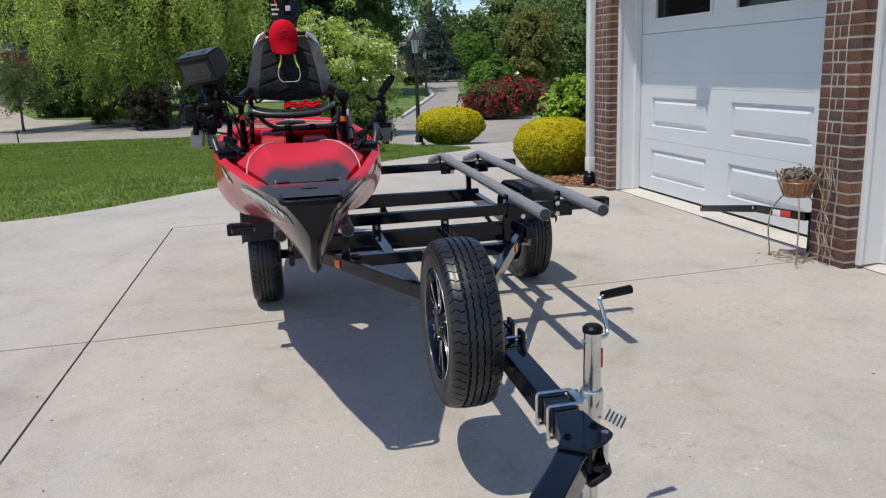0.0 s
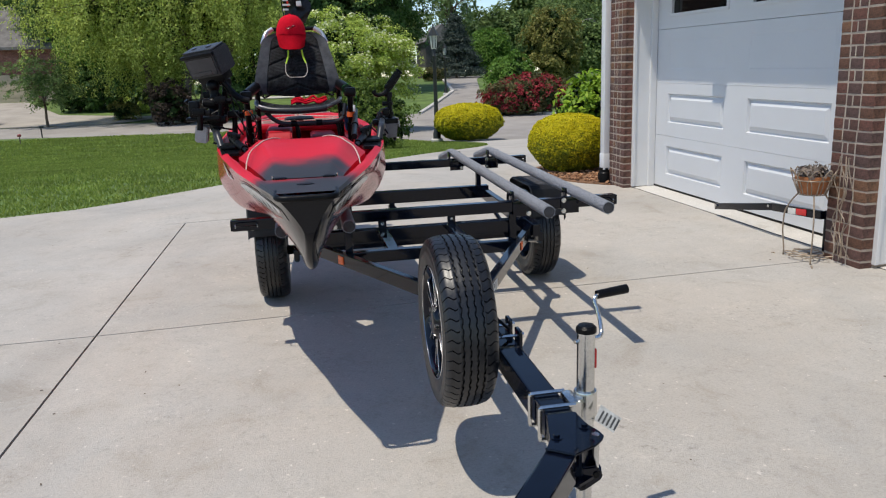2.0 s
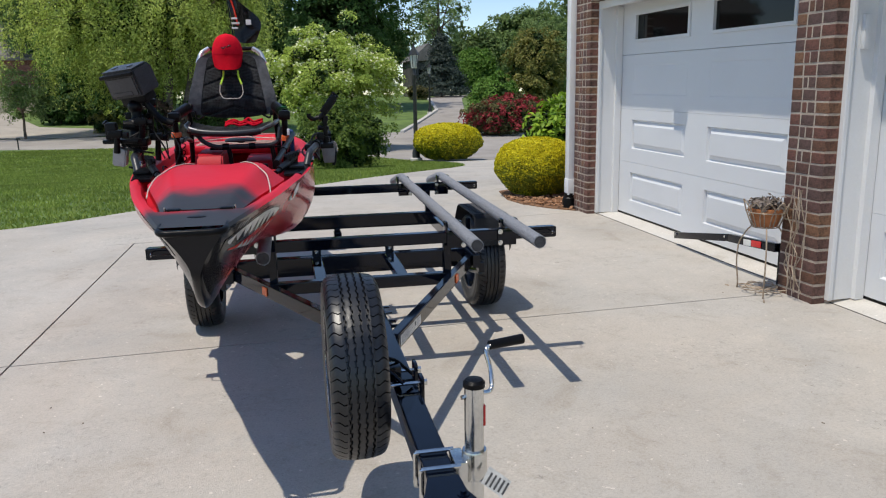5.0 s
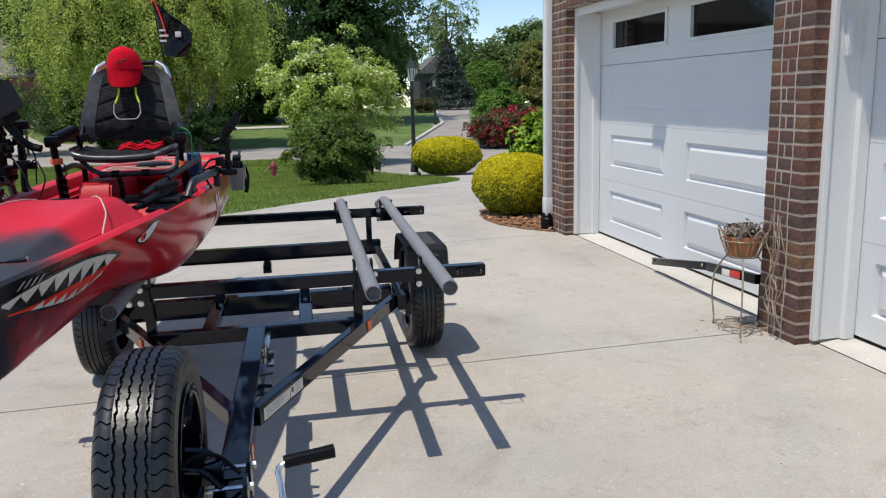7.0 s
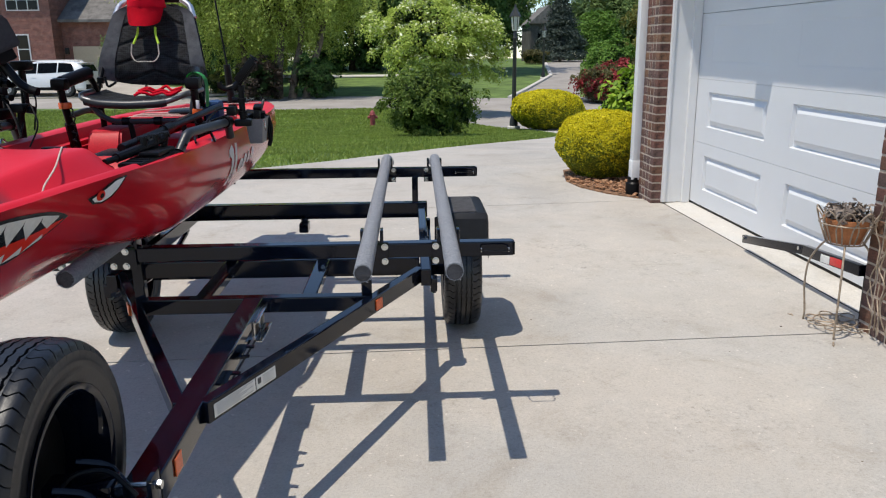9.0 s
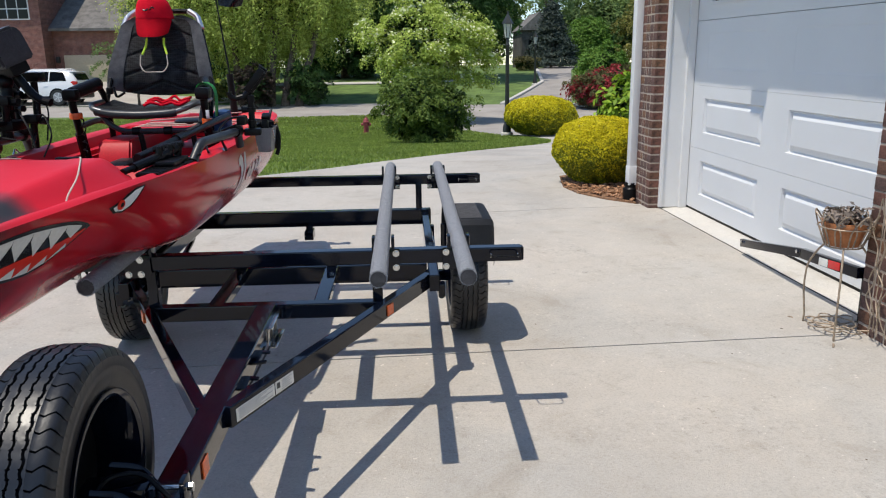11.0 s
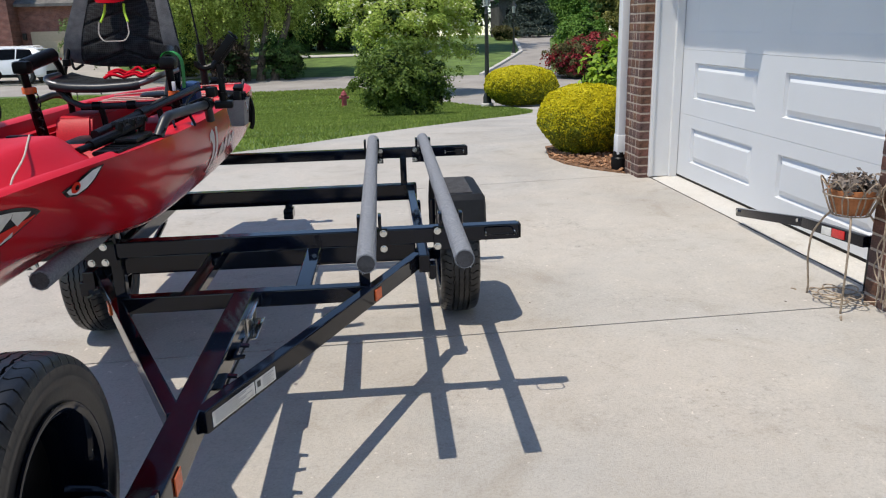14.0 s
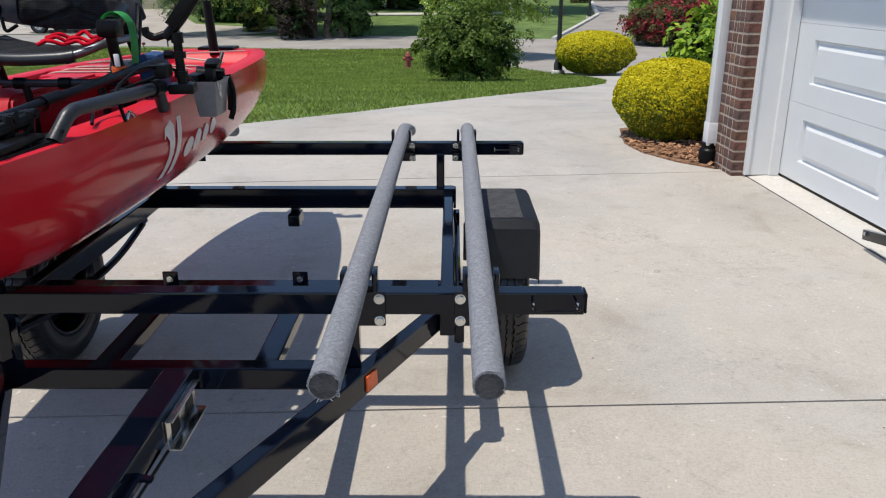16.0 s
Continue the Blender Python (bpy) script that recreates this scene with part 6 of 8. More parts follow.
def band(points, width, thick):
    """A flat strap along points in the x, z plane's height order, wide along y."""
    bm = bmesh.new()
    pts = [Vector(p) for p in points]
    fine = []
    for k in range(len(pts) - 1):
        a, b, c, d = pts[max(k - 1, 0)], pts[k], pts[k + 1], pts[min(k + 2, len(pts) - 1)]
        for q in range(5):
            u = q / 5
            fine.append(0.5 * (2 * b + (c - a) * u + (2 * a - 5 * b + 4 * c - d) * u * u + (3 * b - a - 3 * c + d) * u ** 3))
    fine.append(pts[-1])
    rows = [[bm.verts.new(p + Vector((0, w, 0))) for w in (-width / 2, width / 2)] for p in fine]
    for a, b in zip(rows, rows[1:]):
        bm.faces.new((a[0], a[1], b[1], b[0]))
    bmesh.ops.solidify(bm, geom=bm.faces[:], thickness=thick)
    return bm


part("strap", band([(SX + 0.320, 4.45, 1.150), (SX + 0.325, 4.45, 1.220), (SX + 0.322, 4.445, 1.270), (SX + 0.300, 4.44, 1.298), (SX + 0.268, 4.44, 1.300), (SX + 0.246, 4.44, 1.278), (SX + 0.250, 4.445, 1.235)], 0.056, 0.0035), GREENSTRAP, seat, "bright green webbing strap over the arm")
part("strap_keeper", boxed((SX + 0.296, 4.352, 1.148), (SX + 0.310, 4.364, 1.185), 0.003), DECALWHITE, seat, "small white strap keeper")
part("post_clip", lathe([(0.018, 1.150), (0.027, 1.152), (0.028, 1.170), (0.026, 1.178), (0.018, 1.180)], 18, Matrix.Translation((SX - 0.286, 4.402, 0))), ORANGE, seat, "orange clip ring round the arm post")
part("post_clip", lathe([(0.018, 1.115), (0.023, 1.117), (0.023, 1.143), (0.018, 1.146)], 18, Matrix.Translation((SX + 0.286, 4.408, 0))), ORANGE, seat, "orange clip ring round the arm post")
for k in range(5):
    part("wire", bent([(SX - 0.272, 4.40, 1.155 - 0.035 * k), (SX - 0.245 + 0.006 * (k % 2), 4.38, 1.150 - 0.035 * k), (SX - 0.250, 4.385, 1.128 - 0.035 * k), (SX - 0.270, 4.405, 1.120 - 0.035 * k)], 0.003, 6), BLACKPLASTIC, seat)
part("back_cord", bent([(SX - 0.06, 4.665, 1.425), (SX - 0.065, 4.655, 1.375), (SX - 0.045, 4.645, 1.345), (SX + 0.045, 4.645, 1.345), (SX + 0.065, 4.655, 1.375), (SX + 0.06, 4.665, 1.425)], 0.0028, 6), CORD, seat)
for s in (-1, 1):
    part("webbing", bent([(SX + s * 0.040, 4.715, 1.50), (SX + s * 0.042, 4.70, 1.465), (SX + s * 0.058, 4.680, 1.425)], 0.0055, 6), LIME, seat, "lime green webbing")

# cap hung on the chair
cap = thing("baseball_cap", "bright red baseball cap hung on the chair back", "cap", SLOPE)
bm = bmesh.new()
rows = []
CAPC = Vector((SX - 0.015, 4.795, 1.612))
CAPS = 0.95
for k in range(15):
    a = math.pi / 2 * k / 14
    rows.append([bm.verts.new(CAPC + Vector((0.092 * math.cos(a) ** 0.8 * math.cos(q), 0.085 * math.cos(a) ** 0.8 * math.sin(q) - 0.02 * math.sin(a), 0.120 * math.sin(a) - 0.02))) for q in [2 * math.pi * j / 36 for j in range(36)]] if k < 14 else [bm.verts.new(CAPC + Vector((0, -0.02, 0.100)))])
for a, c in zip(rows, rows[1:]):
    for j in range(36):
        if len(c) > 1:
            bm.faces.new((a[j], a[(j + 1) % 36], c[(j + 1) % 36], c[j]))
        else:
            bm.faces.new((a[j], a[(j + 1) % 36], c[0]))
bmesh.ops.scale(bm, vec=(CAPS,) * 3, space=Matrix.Translation(-CAPC), verts=bm.verts[:])
part("crown", bm, CAPRED, cap, "", 60)
bm = bmesh.new()
rows = []
for k in range(9):
    q = k / 8
    row = []
    for i in range(17):
        s = -1 + i / 8
        w = 0.091 - 0.014 * q ** 2
        row.append(bm.verts.new(CAPC + Vector((w * s, -0.080 * math.sqrt(max(0.0, 1 - 0.85 * s * s)) - 0.058 * q + 0.022 * s * s, -0.015 - 0.098 * q + 0.018 * s * s * (1 - q) + 0.020 * q * s ** 4))))
    rows.append(row)
for a, c in zip(rows, rows[1:]):
    for k in range(16):
        bm.faces.new((a[k], a[k + 1], c[k + 1], c[k]))
bmesh.ops.solidify(bm, geom=bm.faces[:], thickness=0.003)
bmesh.ops.scale(bm, vec=(CAPS,) * 3, space=Matrix.Translation(-CAPC), verts=bm.verts[:])
part("bill", bm, CAPRED, cap, "", 50)
part("button", lathe([(0.008, 0), (0.006, 0.004), (0.001, 0.005)], 12, Matrix.Translation(CAPC + CAPS * Vector((0, -0.02, 0.099)))), CAPRED, cap)
for dx in (-0.016, 0.016):
    part("emblem", bent([CAPC + CAPS * Vector((dx - 0.012, -0.089, 0.018)), CAPC + CAPS * Vector((dx, -0.094, 0.030 if dx > 0 else 0.012)), CAPC + CAPS * Vector((dx + 0.012, -0.089, 0.024))], 0.0035, 6), DECALBLACK, cap, "dark embroidered emblem")

# flag on a whip
flag = thing("flag", "small black pennant with a red stripe on a thin whip", "flag", SLOPE)
FY = 6.28
part("flagpole", rod(bmesh.new(), (0.115, FY, 1.02), (-0.020, FY, 2.30), 0.007, 0.004, 8), BLACKPLASTIC, flag)
bm = bmesh.new()
rows = []
for k in range(15):
    q = k / 14
    row = []
    for i in range(9):
        t = i / 8
        row.append(bm.verts.new((0.006 + 0.045 * q + (0.075 + 0.135 * math.sin(2.55 * q)) * t + 0.010 * math.sin(8 * q + 4 * t) * t, FY + 0.030 * math.sin(9 * q + 5 * t) * t, 2.10 - 0.36 * q - 0.05 * t + 0.045 * t * t * q)))
    rows.append(row)
for a, c in zip(rows, rows[1:]):
    for k in range(8):
        bm.faces.new((a[k], a[k + 1], c[k + 1], c[k]))
bmesh.ops.solidify(bm, geom=bm.faces[:], thickness=0.002)
part("cloth", bm, DECALBLACK, flag, "black flag cloth", 60)
part("stripe", bent([(0.018, FY - 0.012, 2.10), (0.055, FY - 0.012, 1.98), (0.075, FY - 0.014, 1.86)], 0.007, 6), DECALRED, flag, "red stripe")
part("pole_base", rod(bmesh.new(), (0.100, FY, 1.01), (0.086, FY, 1.29), 0.026, 0.023, 16), BLACKPLASTIC, flag, "thick black pole base")
part("tip", rod(bmesh.new(), (0.0, FY, 2.10), (-0.004, FY, 2.16), 0.012, None, 8), ORANGE, flag, "orange pole sleeve")
for z, w in ((1.90, 0.045), (1.865, 0.06), (1.83, 0.045)):
    part("flag_print", boxed((0.030, FY - 0.034, z), (0.030 + w, FY - 0.030, z + 0.014), 0.001), TOOTH, flag)
part("flag_print", boxed((0.135, FY - 0.034, 1.86), (0.175, FY - 0.030, 1.90), 0.004), TOOTH, flag)

# fish finder on its arm
finder = thing("fish_finder", "black fish finder with a sun hood on a jointed arm", "fish finder", SLOPE)
FM = Matrix.Translation((-0.340, 4.12, 1.448)) @ Matrix.Rotation(radians(-30), 4, "Z") @ Matrix.Rotation(radians(20), 4, "X") @ Matrix.Rotation(radians(-7), 4, "Y") @ Matrix.Scale(0.84, 4)
# housing toned darker as unlit, its hood top lighter as lit
bm = prism([(-0.085, -0.075), (0.085, -0.075), (0.085, 0.06), (0.055, 0.085), (-0.085, 0.085)], -0.115, 0.115, FM @ Matrix.Rotation(math.pi / 2, 4, "Z") @ Matrix.Rotation(math.pi / 2, 4, "X"), 0.010)
part("housing", bm, FINDERUNLIT, finder, "hooded black housing, toned as unlit", 30)
part("hood_top", boxed((-0.112, -0.078, 0.0855), (0.112, 0.050, 0.0895), 0.003, FM), FINDERLIT, finder, "speckled black hood top, toned as lit")
part("window_strip", boxed((-0.088, -0.0925, -0.058), (0.058, -0.0895, -0.034), 0.002, FM), SCREEN, finder, "narrow glossy window strip")
part("screen", boxed((-0.095, -0.089, -0.060), (0.095, -0.086, 0.045), 0.003, FM), SCREEN, finder, "dark glossy screen")
part("hood_rim", boxed((-0.118, -0.105, 0.055), (0.118, -0.080, 0.075), 0.006, FM), BLACKPLASTIC, finder)
for x in (-0.06, 0.05):
    part("hood_clip", boxed((x - 0.012, -0.03, 0.086), (x + 0.012, 0.0, 0.094), 0.002, FM), SCREEN, finder)
part("bracket", boxed((-0.09, -0.05, -0.125), (0.09, 0.05, -0.072), 0.012, FM), BLACKPLASTIC, finder)
part("arm", bent([(-0.335, 4.12, 1.34), (-0.33, 4.12, 1.27), (-0.345, 4.08, 1.20), (-0.335, 4.08, 1.10)], 0.024, 12), BLACKPLASTIC, finder)
for c, r in (((-0.335, 4.12, 1.325), 0.034), ((-0.34, 4.09, 1.235), 0.036), ((-0.34, 4.08, 1.17), 0.030)):
    bm = bmesh.new()
    bmesh.ops.create_uvsphere(bm, u_segments=14, v_segments=10, radius=r, matrix=Matrix.Translation(c))
    part("ball_joint", bm, BLACKPLASTIC, finder)
part("claw", bent([(-0.315, 4.13, 1.385), (-0.278, 4.125, 1.338), (-0.236, 4.12, 1.278), (-0.200, 4.115, 1.252), (-0.160, 4.11, 1.242)], 0.017, 10), BLACKPLASTIC, finder, "curved black bracket arm")
part("knob", rod(bmesh.new(), (-0.39, 4.07, 1.24), (-0.335, 4.08, 1.235), 0.022, 0.026, 10), BLACKPLASTIC, finder)
part("base", boxed((-0.40, 4.02, 1.135), (-0.28, 4.16, 1.175), 0.01), BLACKPLASTIC, finder)
part("wire", bent([(-0.31, 4.16, 1.40), (-0.25, 4.2, 1.25), (-0.24, 4.12, 1.12), (-0.20, 4.0, 1.08)], 0.004, 6), BLACKPLASTIC, finder)


def rod_holder(m, label):
    h = thing("rod_holder", label, "rod holder", m)
    part("post", rod(bmesh.new(), (0, 0, -0.085), (0, 0, 0.13), 0.019, 0.017, 14), BLACKPLASTIC, h)
    part("base", boxed((-0.045, -0.05, -0.095), (0.045, 0.05, -0.055), 0.010), BLACKPLASTIC, h)
    for z in (-0.02, 0.055):
        part("clamp_ring", rod(bmesh.new(), (0, 0, z - 0.012), (0, 0, z + 0.012), 0.027, None, 14), BLACKPLASTIC, h)
    part("clamp_knob", rod(bmesh.new(), (0.0, -0.02, 0.055), (0.0, -0.055, 0.055), 0.016, 0.019, 8), BLACKPLASTIC, h)
    # open cradle: two side walls, a floor and a flared mouth
    cup = part("cradle", bent([(0, -0.045, 0.120), (0, 0.02, 0.185), (0, 0.085, 0.27)], 0.020, 10), BLACKPLASTIC, h)
    for s in (-1, 1):
        part("cradle_wall", bar(bmesh.new(), (s * 0.018, -0.02, 0.165), (s * 0.026, 0.078, 0.285), 0.008, 0.040, 0.002), BLACKPLASTIC, cup)
    part("mouth_ring", bent([(0.026 * math.cos(2 * math.pi * k / 16), 0.086 + 0.018 * math.sin(2 * math.pi * k / 16), 0.292 - 0.016 * math.sin(2 * math.pi * k / 16)) for k in range(17)], 0.006, 8, 2), BLACKPLASTIC, cup)
    part("hook", bent([(0, -0.035, 0.135), (0, -0.085, 0.120), (0, -0.115, 0.135), (0, -0.118, 0.160)], 0.016, 8), BLACKPLASTIC, h)
    part("collar", rod(bmesh.new(), (0, 0, 0.10), (0, 0, 0.140), 0.024, None, 14), BLACKPLASTIC, h)
    return h


def on_slope(x, y, z, rz=0, s=1.0):
    return SLOPE @ pose(x, y, z, 0, 0, rz) @ Matrix.Scale(s, 4)


lead = thing("tether_cord", "black tether cord looped over the gear rail", "cord", SLOPE)
part("cord", bent([(0.545, 4.02, 1.045), (0.50, 4.08, 1.12), (0.53, 4.20, 1.165), (0.585, 4.30, 1.15), (0.60, 4.42, 1.10), (0.575, 4.52, 1.055)], 0.005, 6), BLACKPLASTIC, lead)
part("cord", bent([(0.49, 3.95, 1.05), (0.455, 4.05, 1.085), (0.49, 4.18, 1.11), (0.55, 4.26, 1.13)], 0.0045, 6), BLACKPLASTIC, lead)
part("clip", boxed((0.545, 4.24, 1.125), (0.585, 4.30, 1.165), 0.010), BLACKPLASTIC, lead)
part("clip", boxed((0.475, 4.10, 1.08), (0.51, 4.15, 1.115), 0.010), BLACKPLASTIC, lead)
rod_holder(on_slope(0.597, 4.325, 1.145, -82, 0.74), "black plastic rod holder clamped to the gear rail")
rod_holder(on_slope(KX - 0.455, 4.25, 1.170, 60, 0.75), "black plastic rod holder beside the fish finder")
# more gear on the rail beside the finder
reel = thing("track_mount", "black track mount with clamps and a coiled wire", "mount", SLOPE)
part("plate", boxed((-0.46, 3.92, 1.160), (-0.30, 4.05, 1.18), 0.008), BLACKPLASTIC, reel)
part("clamp", boxed((-0.44, 3.90, 1.18), (-0.39, 3.97, 1.26), 0.012), BLACKPLASTIC, reel)
part("stem", rod(bmesh.new(), (-0.30, 4.28, 1.15), (-0.29, 4.27, 1.33), 0.016, 0.014), BLACKPLASTIC, reel)
part("stem_head", boxed((-0.325, 4.24, 1.32), (-0.255, 4.31, 1.36), 0.012), BLACKPLASTIC, reel)
part("side_box", prism([(-0.032, -0.03), (0.03, -0.035), (0.034, 0.02), (-0.02, 0.034)], 0, 0.085, pose(-0.405, 3.99, 1.055, 8, 10, 0), 0.006), GREYPLASTIC, reel, "grey plastic box")
part("wire", bent([(-0.36, 4.02, 1.18), (-0.26, 4.03, 1.23), (-0.20, 3.98, 1.15), (-0.17, 3.95, 1.08)], 0.004, 6), BLACKPLASTIC, reel)
part("wire", bent([(-0.40, 4.0, 1.18), (-0.33, 3.93, 1.13), (-0.24, 3.95, 1.11)], 0.005, 6), BLACKPLASTIC, reel)
for k, (x, y, z0, z1) in enumerate(((-0.395, 3.90, 1.12, 1.20), (-0.30, 4.02, 1.18, 1.25), (-0.37, 4.20, 1.15, 1.27), (-0.25, 4.12, 1.06, 1.17))):
    st = part("small_mount", rod(bmesh.new(), (x, y, z0), (x + 0.01, y - 0.01, z1), 0.015, 0.013, 12), BLACKPLASTIC, reel)
    part("mount_head", boxed((x - 0.026, y - 0.03, z1 - 0.01), (x + 0.032, y + 0.022, z1 + 0.025), 0.008), BLACKPLASTIC, st)
    part("mount_knob", rod(bmesh.new(), (x + 0.03, y, z1), (x + 0.058, y - 0.004, z1), 0.014, 0.017, 8), BLACKPLASTIC, st)
part("jaw", bent([(-0.42, 4.06, 1.22), (-0.445, 4.04, 1.235), (-0.465, 4.03, 1.26)], 0.013, 8), BLACKPLASTIC, reel)
part("wire", bent([(-0.22, 4.10, 1.16), (-0.17, 4.05, 1.21), (-0.12, 4.0, 1.12), (-0.15, 3.96, 1.04)], 0.0035, 6), BLACKPLASTIC, reel)
part("wire", bent([(-0.30, 4.26, 1.30), (-0.22, 4.22, 1.22), (-0.20, 4.12, 1.09)], 0.0035, 6), BLACKPLASTIC, reel)
# caddy on the other rim
cup = thing("gear_caddy", "grey plastic caddy with a wire clip hung outside the rim", "caddy", SLOPE @ pose(0.618, 4.515, 1.010))
bm = bmesh.new()
rows = []
for z, hx, hy in ((-0.030, 0.028, 0.052), (0.075, 0.040, 0.070), (0.083, 0.044, 0.074)):
    rows.append([bm.verts.new((sx * hx, sy * hy, z)) for sx, sy in ((-1, -1), (1, -1), (1, 1), (-1, 1))])
bm.faces.new(rows[0][::-1])
for a, c in zip(rows, rows[1:]):
    for k in range(4):
        bm.faces.new((a[k], a[(k + 1) % 4], c[(k + 1) % 4], c[k]))
bmesh.ops.solidify(bm, geom=bm.faces[:], thickness=0.004)
bmesh.ops.bevel(bm, geom=bm.edges[:], offset=0.002, segments=1, affect="EDGES")
part("tub", bm, GREYPLASTIC, cup, "", 30)
part("clip", bent([(0.043, -0.065, 0.078), (0.050, -0.066, 0.04), (0.046, -0.045, 0.025), (0.044, -0.040, 0.07)], 0.0028, 6), ZINC, cup)
part("tools", boxed((-0.02, 0.01, 0.05), (0.012, 0.05, 0.115), 0.012), BLACKPLASTIC, cup)
part("hanger", boxed((-0.075, -0.02, 0.060), (-0.030, 0.075, 0.098), 0.010), BLACKPLASTIC, cup, "black hanger over the rim")
part("strap_roll", rod(bmesh.new(), (-0.065, 0.085, 0.085), (0.020, 0.095, 0.080), 0.030, 0.027, 14), BLACKPLASTIC, cup, "rolled black strap")
part("buckle", boxed((-0.02, 0.055, 0.098), (0.022, 0.105, 0.118), 0.007, Matrix.Rotation(0.3, 4, "X")), BLACKPLASTIC, cup)
part("pin", rod(bmesh.new(), (0.0, 0.09, 0.10), (0.012, 0.13, 0.155), 0.008, 0.006, 10), RAILBLACK, cup)
part("strap", bent([(0.03, 0.10, 0.085), (0.046, 0.098, 0.03), (0.040, 0.094, -0.035), (0.030, 0.092, -0.06)], 0.010, 8), BLACKPLASTIC, cup)
part("strap", bent([(0.02, 0.076, 0.10), (0.035, 0.088, 0.03), (0.03, 0.086, -0.03)], 0.006, 6), BLACKPLASTIC, cup)
# bag, cloth and small gear
bag = thing("gear_bag", "small blue pouch beside the seat", "pouch", SLOPE)
bm = boxed((0.356, 4.60, 1.015), (0.430, 4.71, 1.165), 0.026)
part("pouch", bm, BLUE, bag)
cloth = thing("red_strap", "crumpled red strap lying on the back of the seat pan", "strap", SLOPE)
rng = random.Random(8)
for row in range(3):
    pts = [(0.050 + 0.026 * k, 4.575 + 0.030 * row + 0.012 * (k % 2), 1.194 + 0.008 * row + 0.013 * (k % 3) * rng.uniform(0.4, 1.0)) for k in range(9)]
    part("webbing", bent(pts, 0.0065, 8), CAPRED, cloth)
crate = thing("cargo_crate", "low red cargo lid behind the seat", "lid", SLOPE)
part("lid", boxed((KX - 0.28, 4.98, 1.00), (KX + 0.28, 5.42, 1.052), 0.02), RED, crate)
for k in range(3):
    part("cord", bent([(KX - 0.285, 5.04 + 0.1 * k, 1.04), (KX - 0.24, 5.04 + 0.1 * k, 1.056), (KX + 0.24, 5.07 + 0.1 * k, 1.056), (KX + 0.285, 5.07 + 0.1 * k, 1.04)], 0.004, 6), CORD, crate)
paddle = thing("stowed_paddle", "black paddle stowed along the rim", "paddle", SLOPE)
part("shaft", rod(bmesh.new(), (0.335, 3.60, 1.078), (0.425, 4.62, 1.138), 0.0145, None, 12), BLACKPLASTIC, paddle)
part("shaft_collar", rod(bmesh.new(), (0.3668, 3.96, 1.0992), (0.3738, 4.04, 1.1039), 0.020, None, 12), BLACKPLASTIC, paddle)

# ---- plants ----
def gz(x, y):
    return ground_height(x, y)


def tree(name, label, x, y, height, crown_base, radii, mat, seed, n=420, per=90, spray=0.8, size=0.10, trunk_r=0.2, droop=0.0, n_limbs=9, shell=0.5, slim=0.55, lean=(0, 0), trunks=1, category="tree", ragged=0.10, hang=0.0, thick=0.34, core=0.62, up=0.75):
    z = gz(x, y)
    t = thing(name, label, category, Matrix.Translation((x, y, z)))
    cz = (crown_base + height) / 2
    rz = (height - crown_base) / 2
    for k in range(trunks):
        off = (k - (trunks - 1) / 2) * trunk_r * 3.5
        part("trunk", limbs((off, 0, 0), (off * 2.2 + lean[0], lean[1], cz + rz * 0.4), trunk_r, (lean[0], lean[1], cz), (radii[0], radii[1], rz), n_limbs, seed + k), BARK, t)
    where = (lean[0], lean[1], cz)
    p, nn = boughs(where, (radii[0], radii[1], rz), n, per, spray, seed, shell, thick, -rz * 1.05, hang, ragged, up)
    leaves("crown", p, nn, size, mat, t, seed, slim, droop)
    # dark core leaves: the crown's inner shade put into their colour
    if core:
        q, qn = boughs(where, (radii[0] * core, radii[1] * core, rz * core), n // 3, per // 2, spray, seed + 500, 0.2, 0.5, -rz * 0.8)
        leaves("inner_crown", q, qn, size * 1.7, L_SHADE, t, seed + 500, 0.8, label="inner leaves coloured dark to stand for crown shade")
    return t, (p, nn)


def shrub(name, label, x, y, radii, mat, seed, n=150, per=90, spray=0.22, size=0.05, shell=0.6, lift=0.0, slim=0.5, ragged=0.08, thick=0.4, core=0.75):
    z = gz(x, y)
    t = thing(name, label, "shrub", Matrix.Translation((x, y, z)))
    p, nn = boughs((0, 0, radii[2] * 0.9 + lift), radii, n, per, spray, seed, shell, thick, -radii[2] * 0.88, 0.0, ragged)
    leaves("foliage", p, nn, size, mat, t, seed, slim)
    part("stems", limbs((0, 0, 0), (0, 0, radii[2]), 0.02 + radii[0] * 0.02, (0, 0, radii[2]), radii, 7, seed), BARK, t)
    # inner leaves in the same dark colour paint the shrub's shade
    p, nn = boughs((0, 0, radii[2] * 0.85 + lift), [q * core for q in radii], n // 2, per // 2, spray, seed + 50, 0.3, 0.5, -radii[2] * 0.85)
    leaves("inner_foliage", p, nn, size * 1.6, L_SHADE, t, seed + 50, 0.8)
    return t


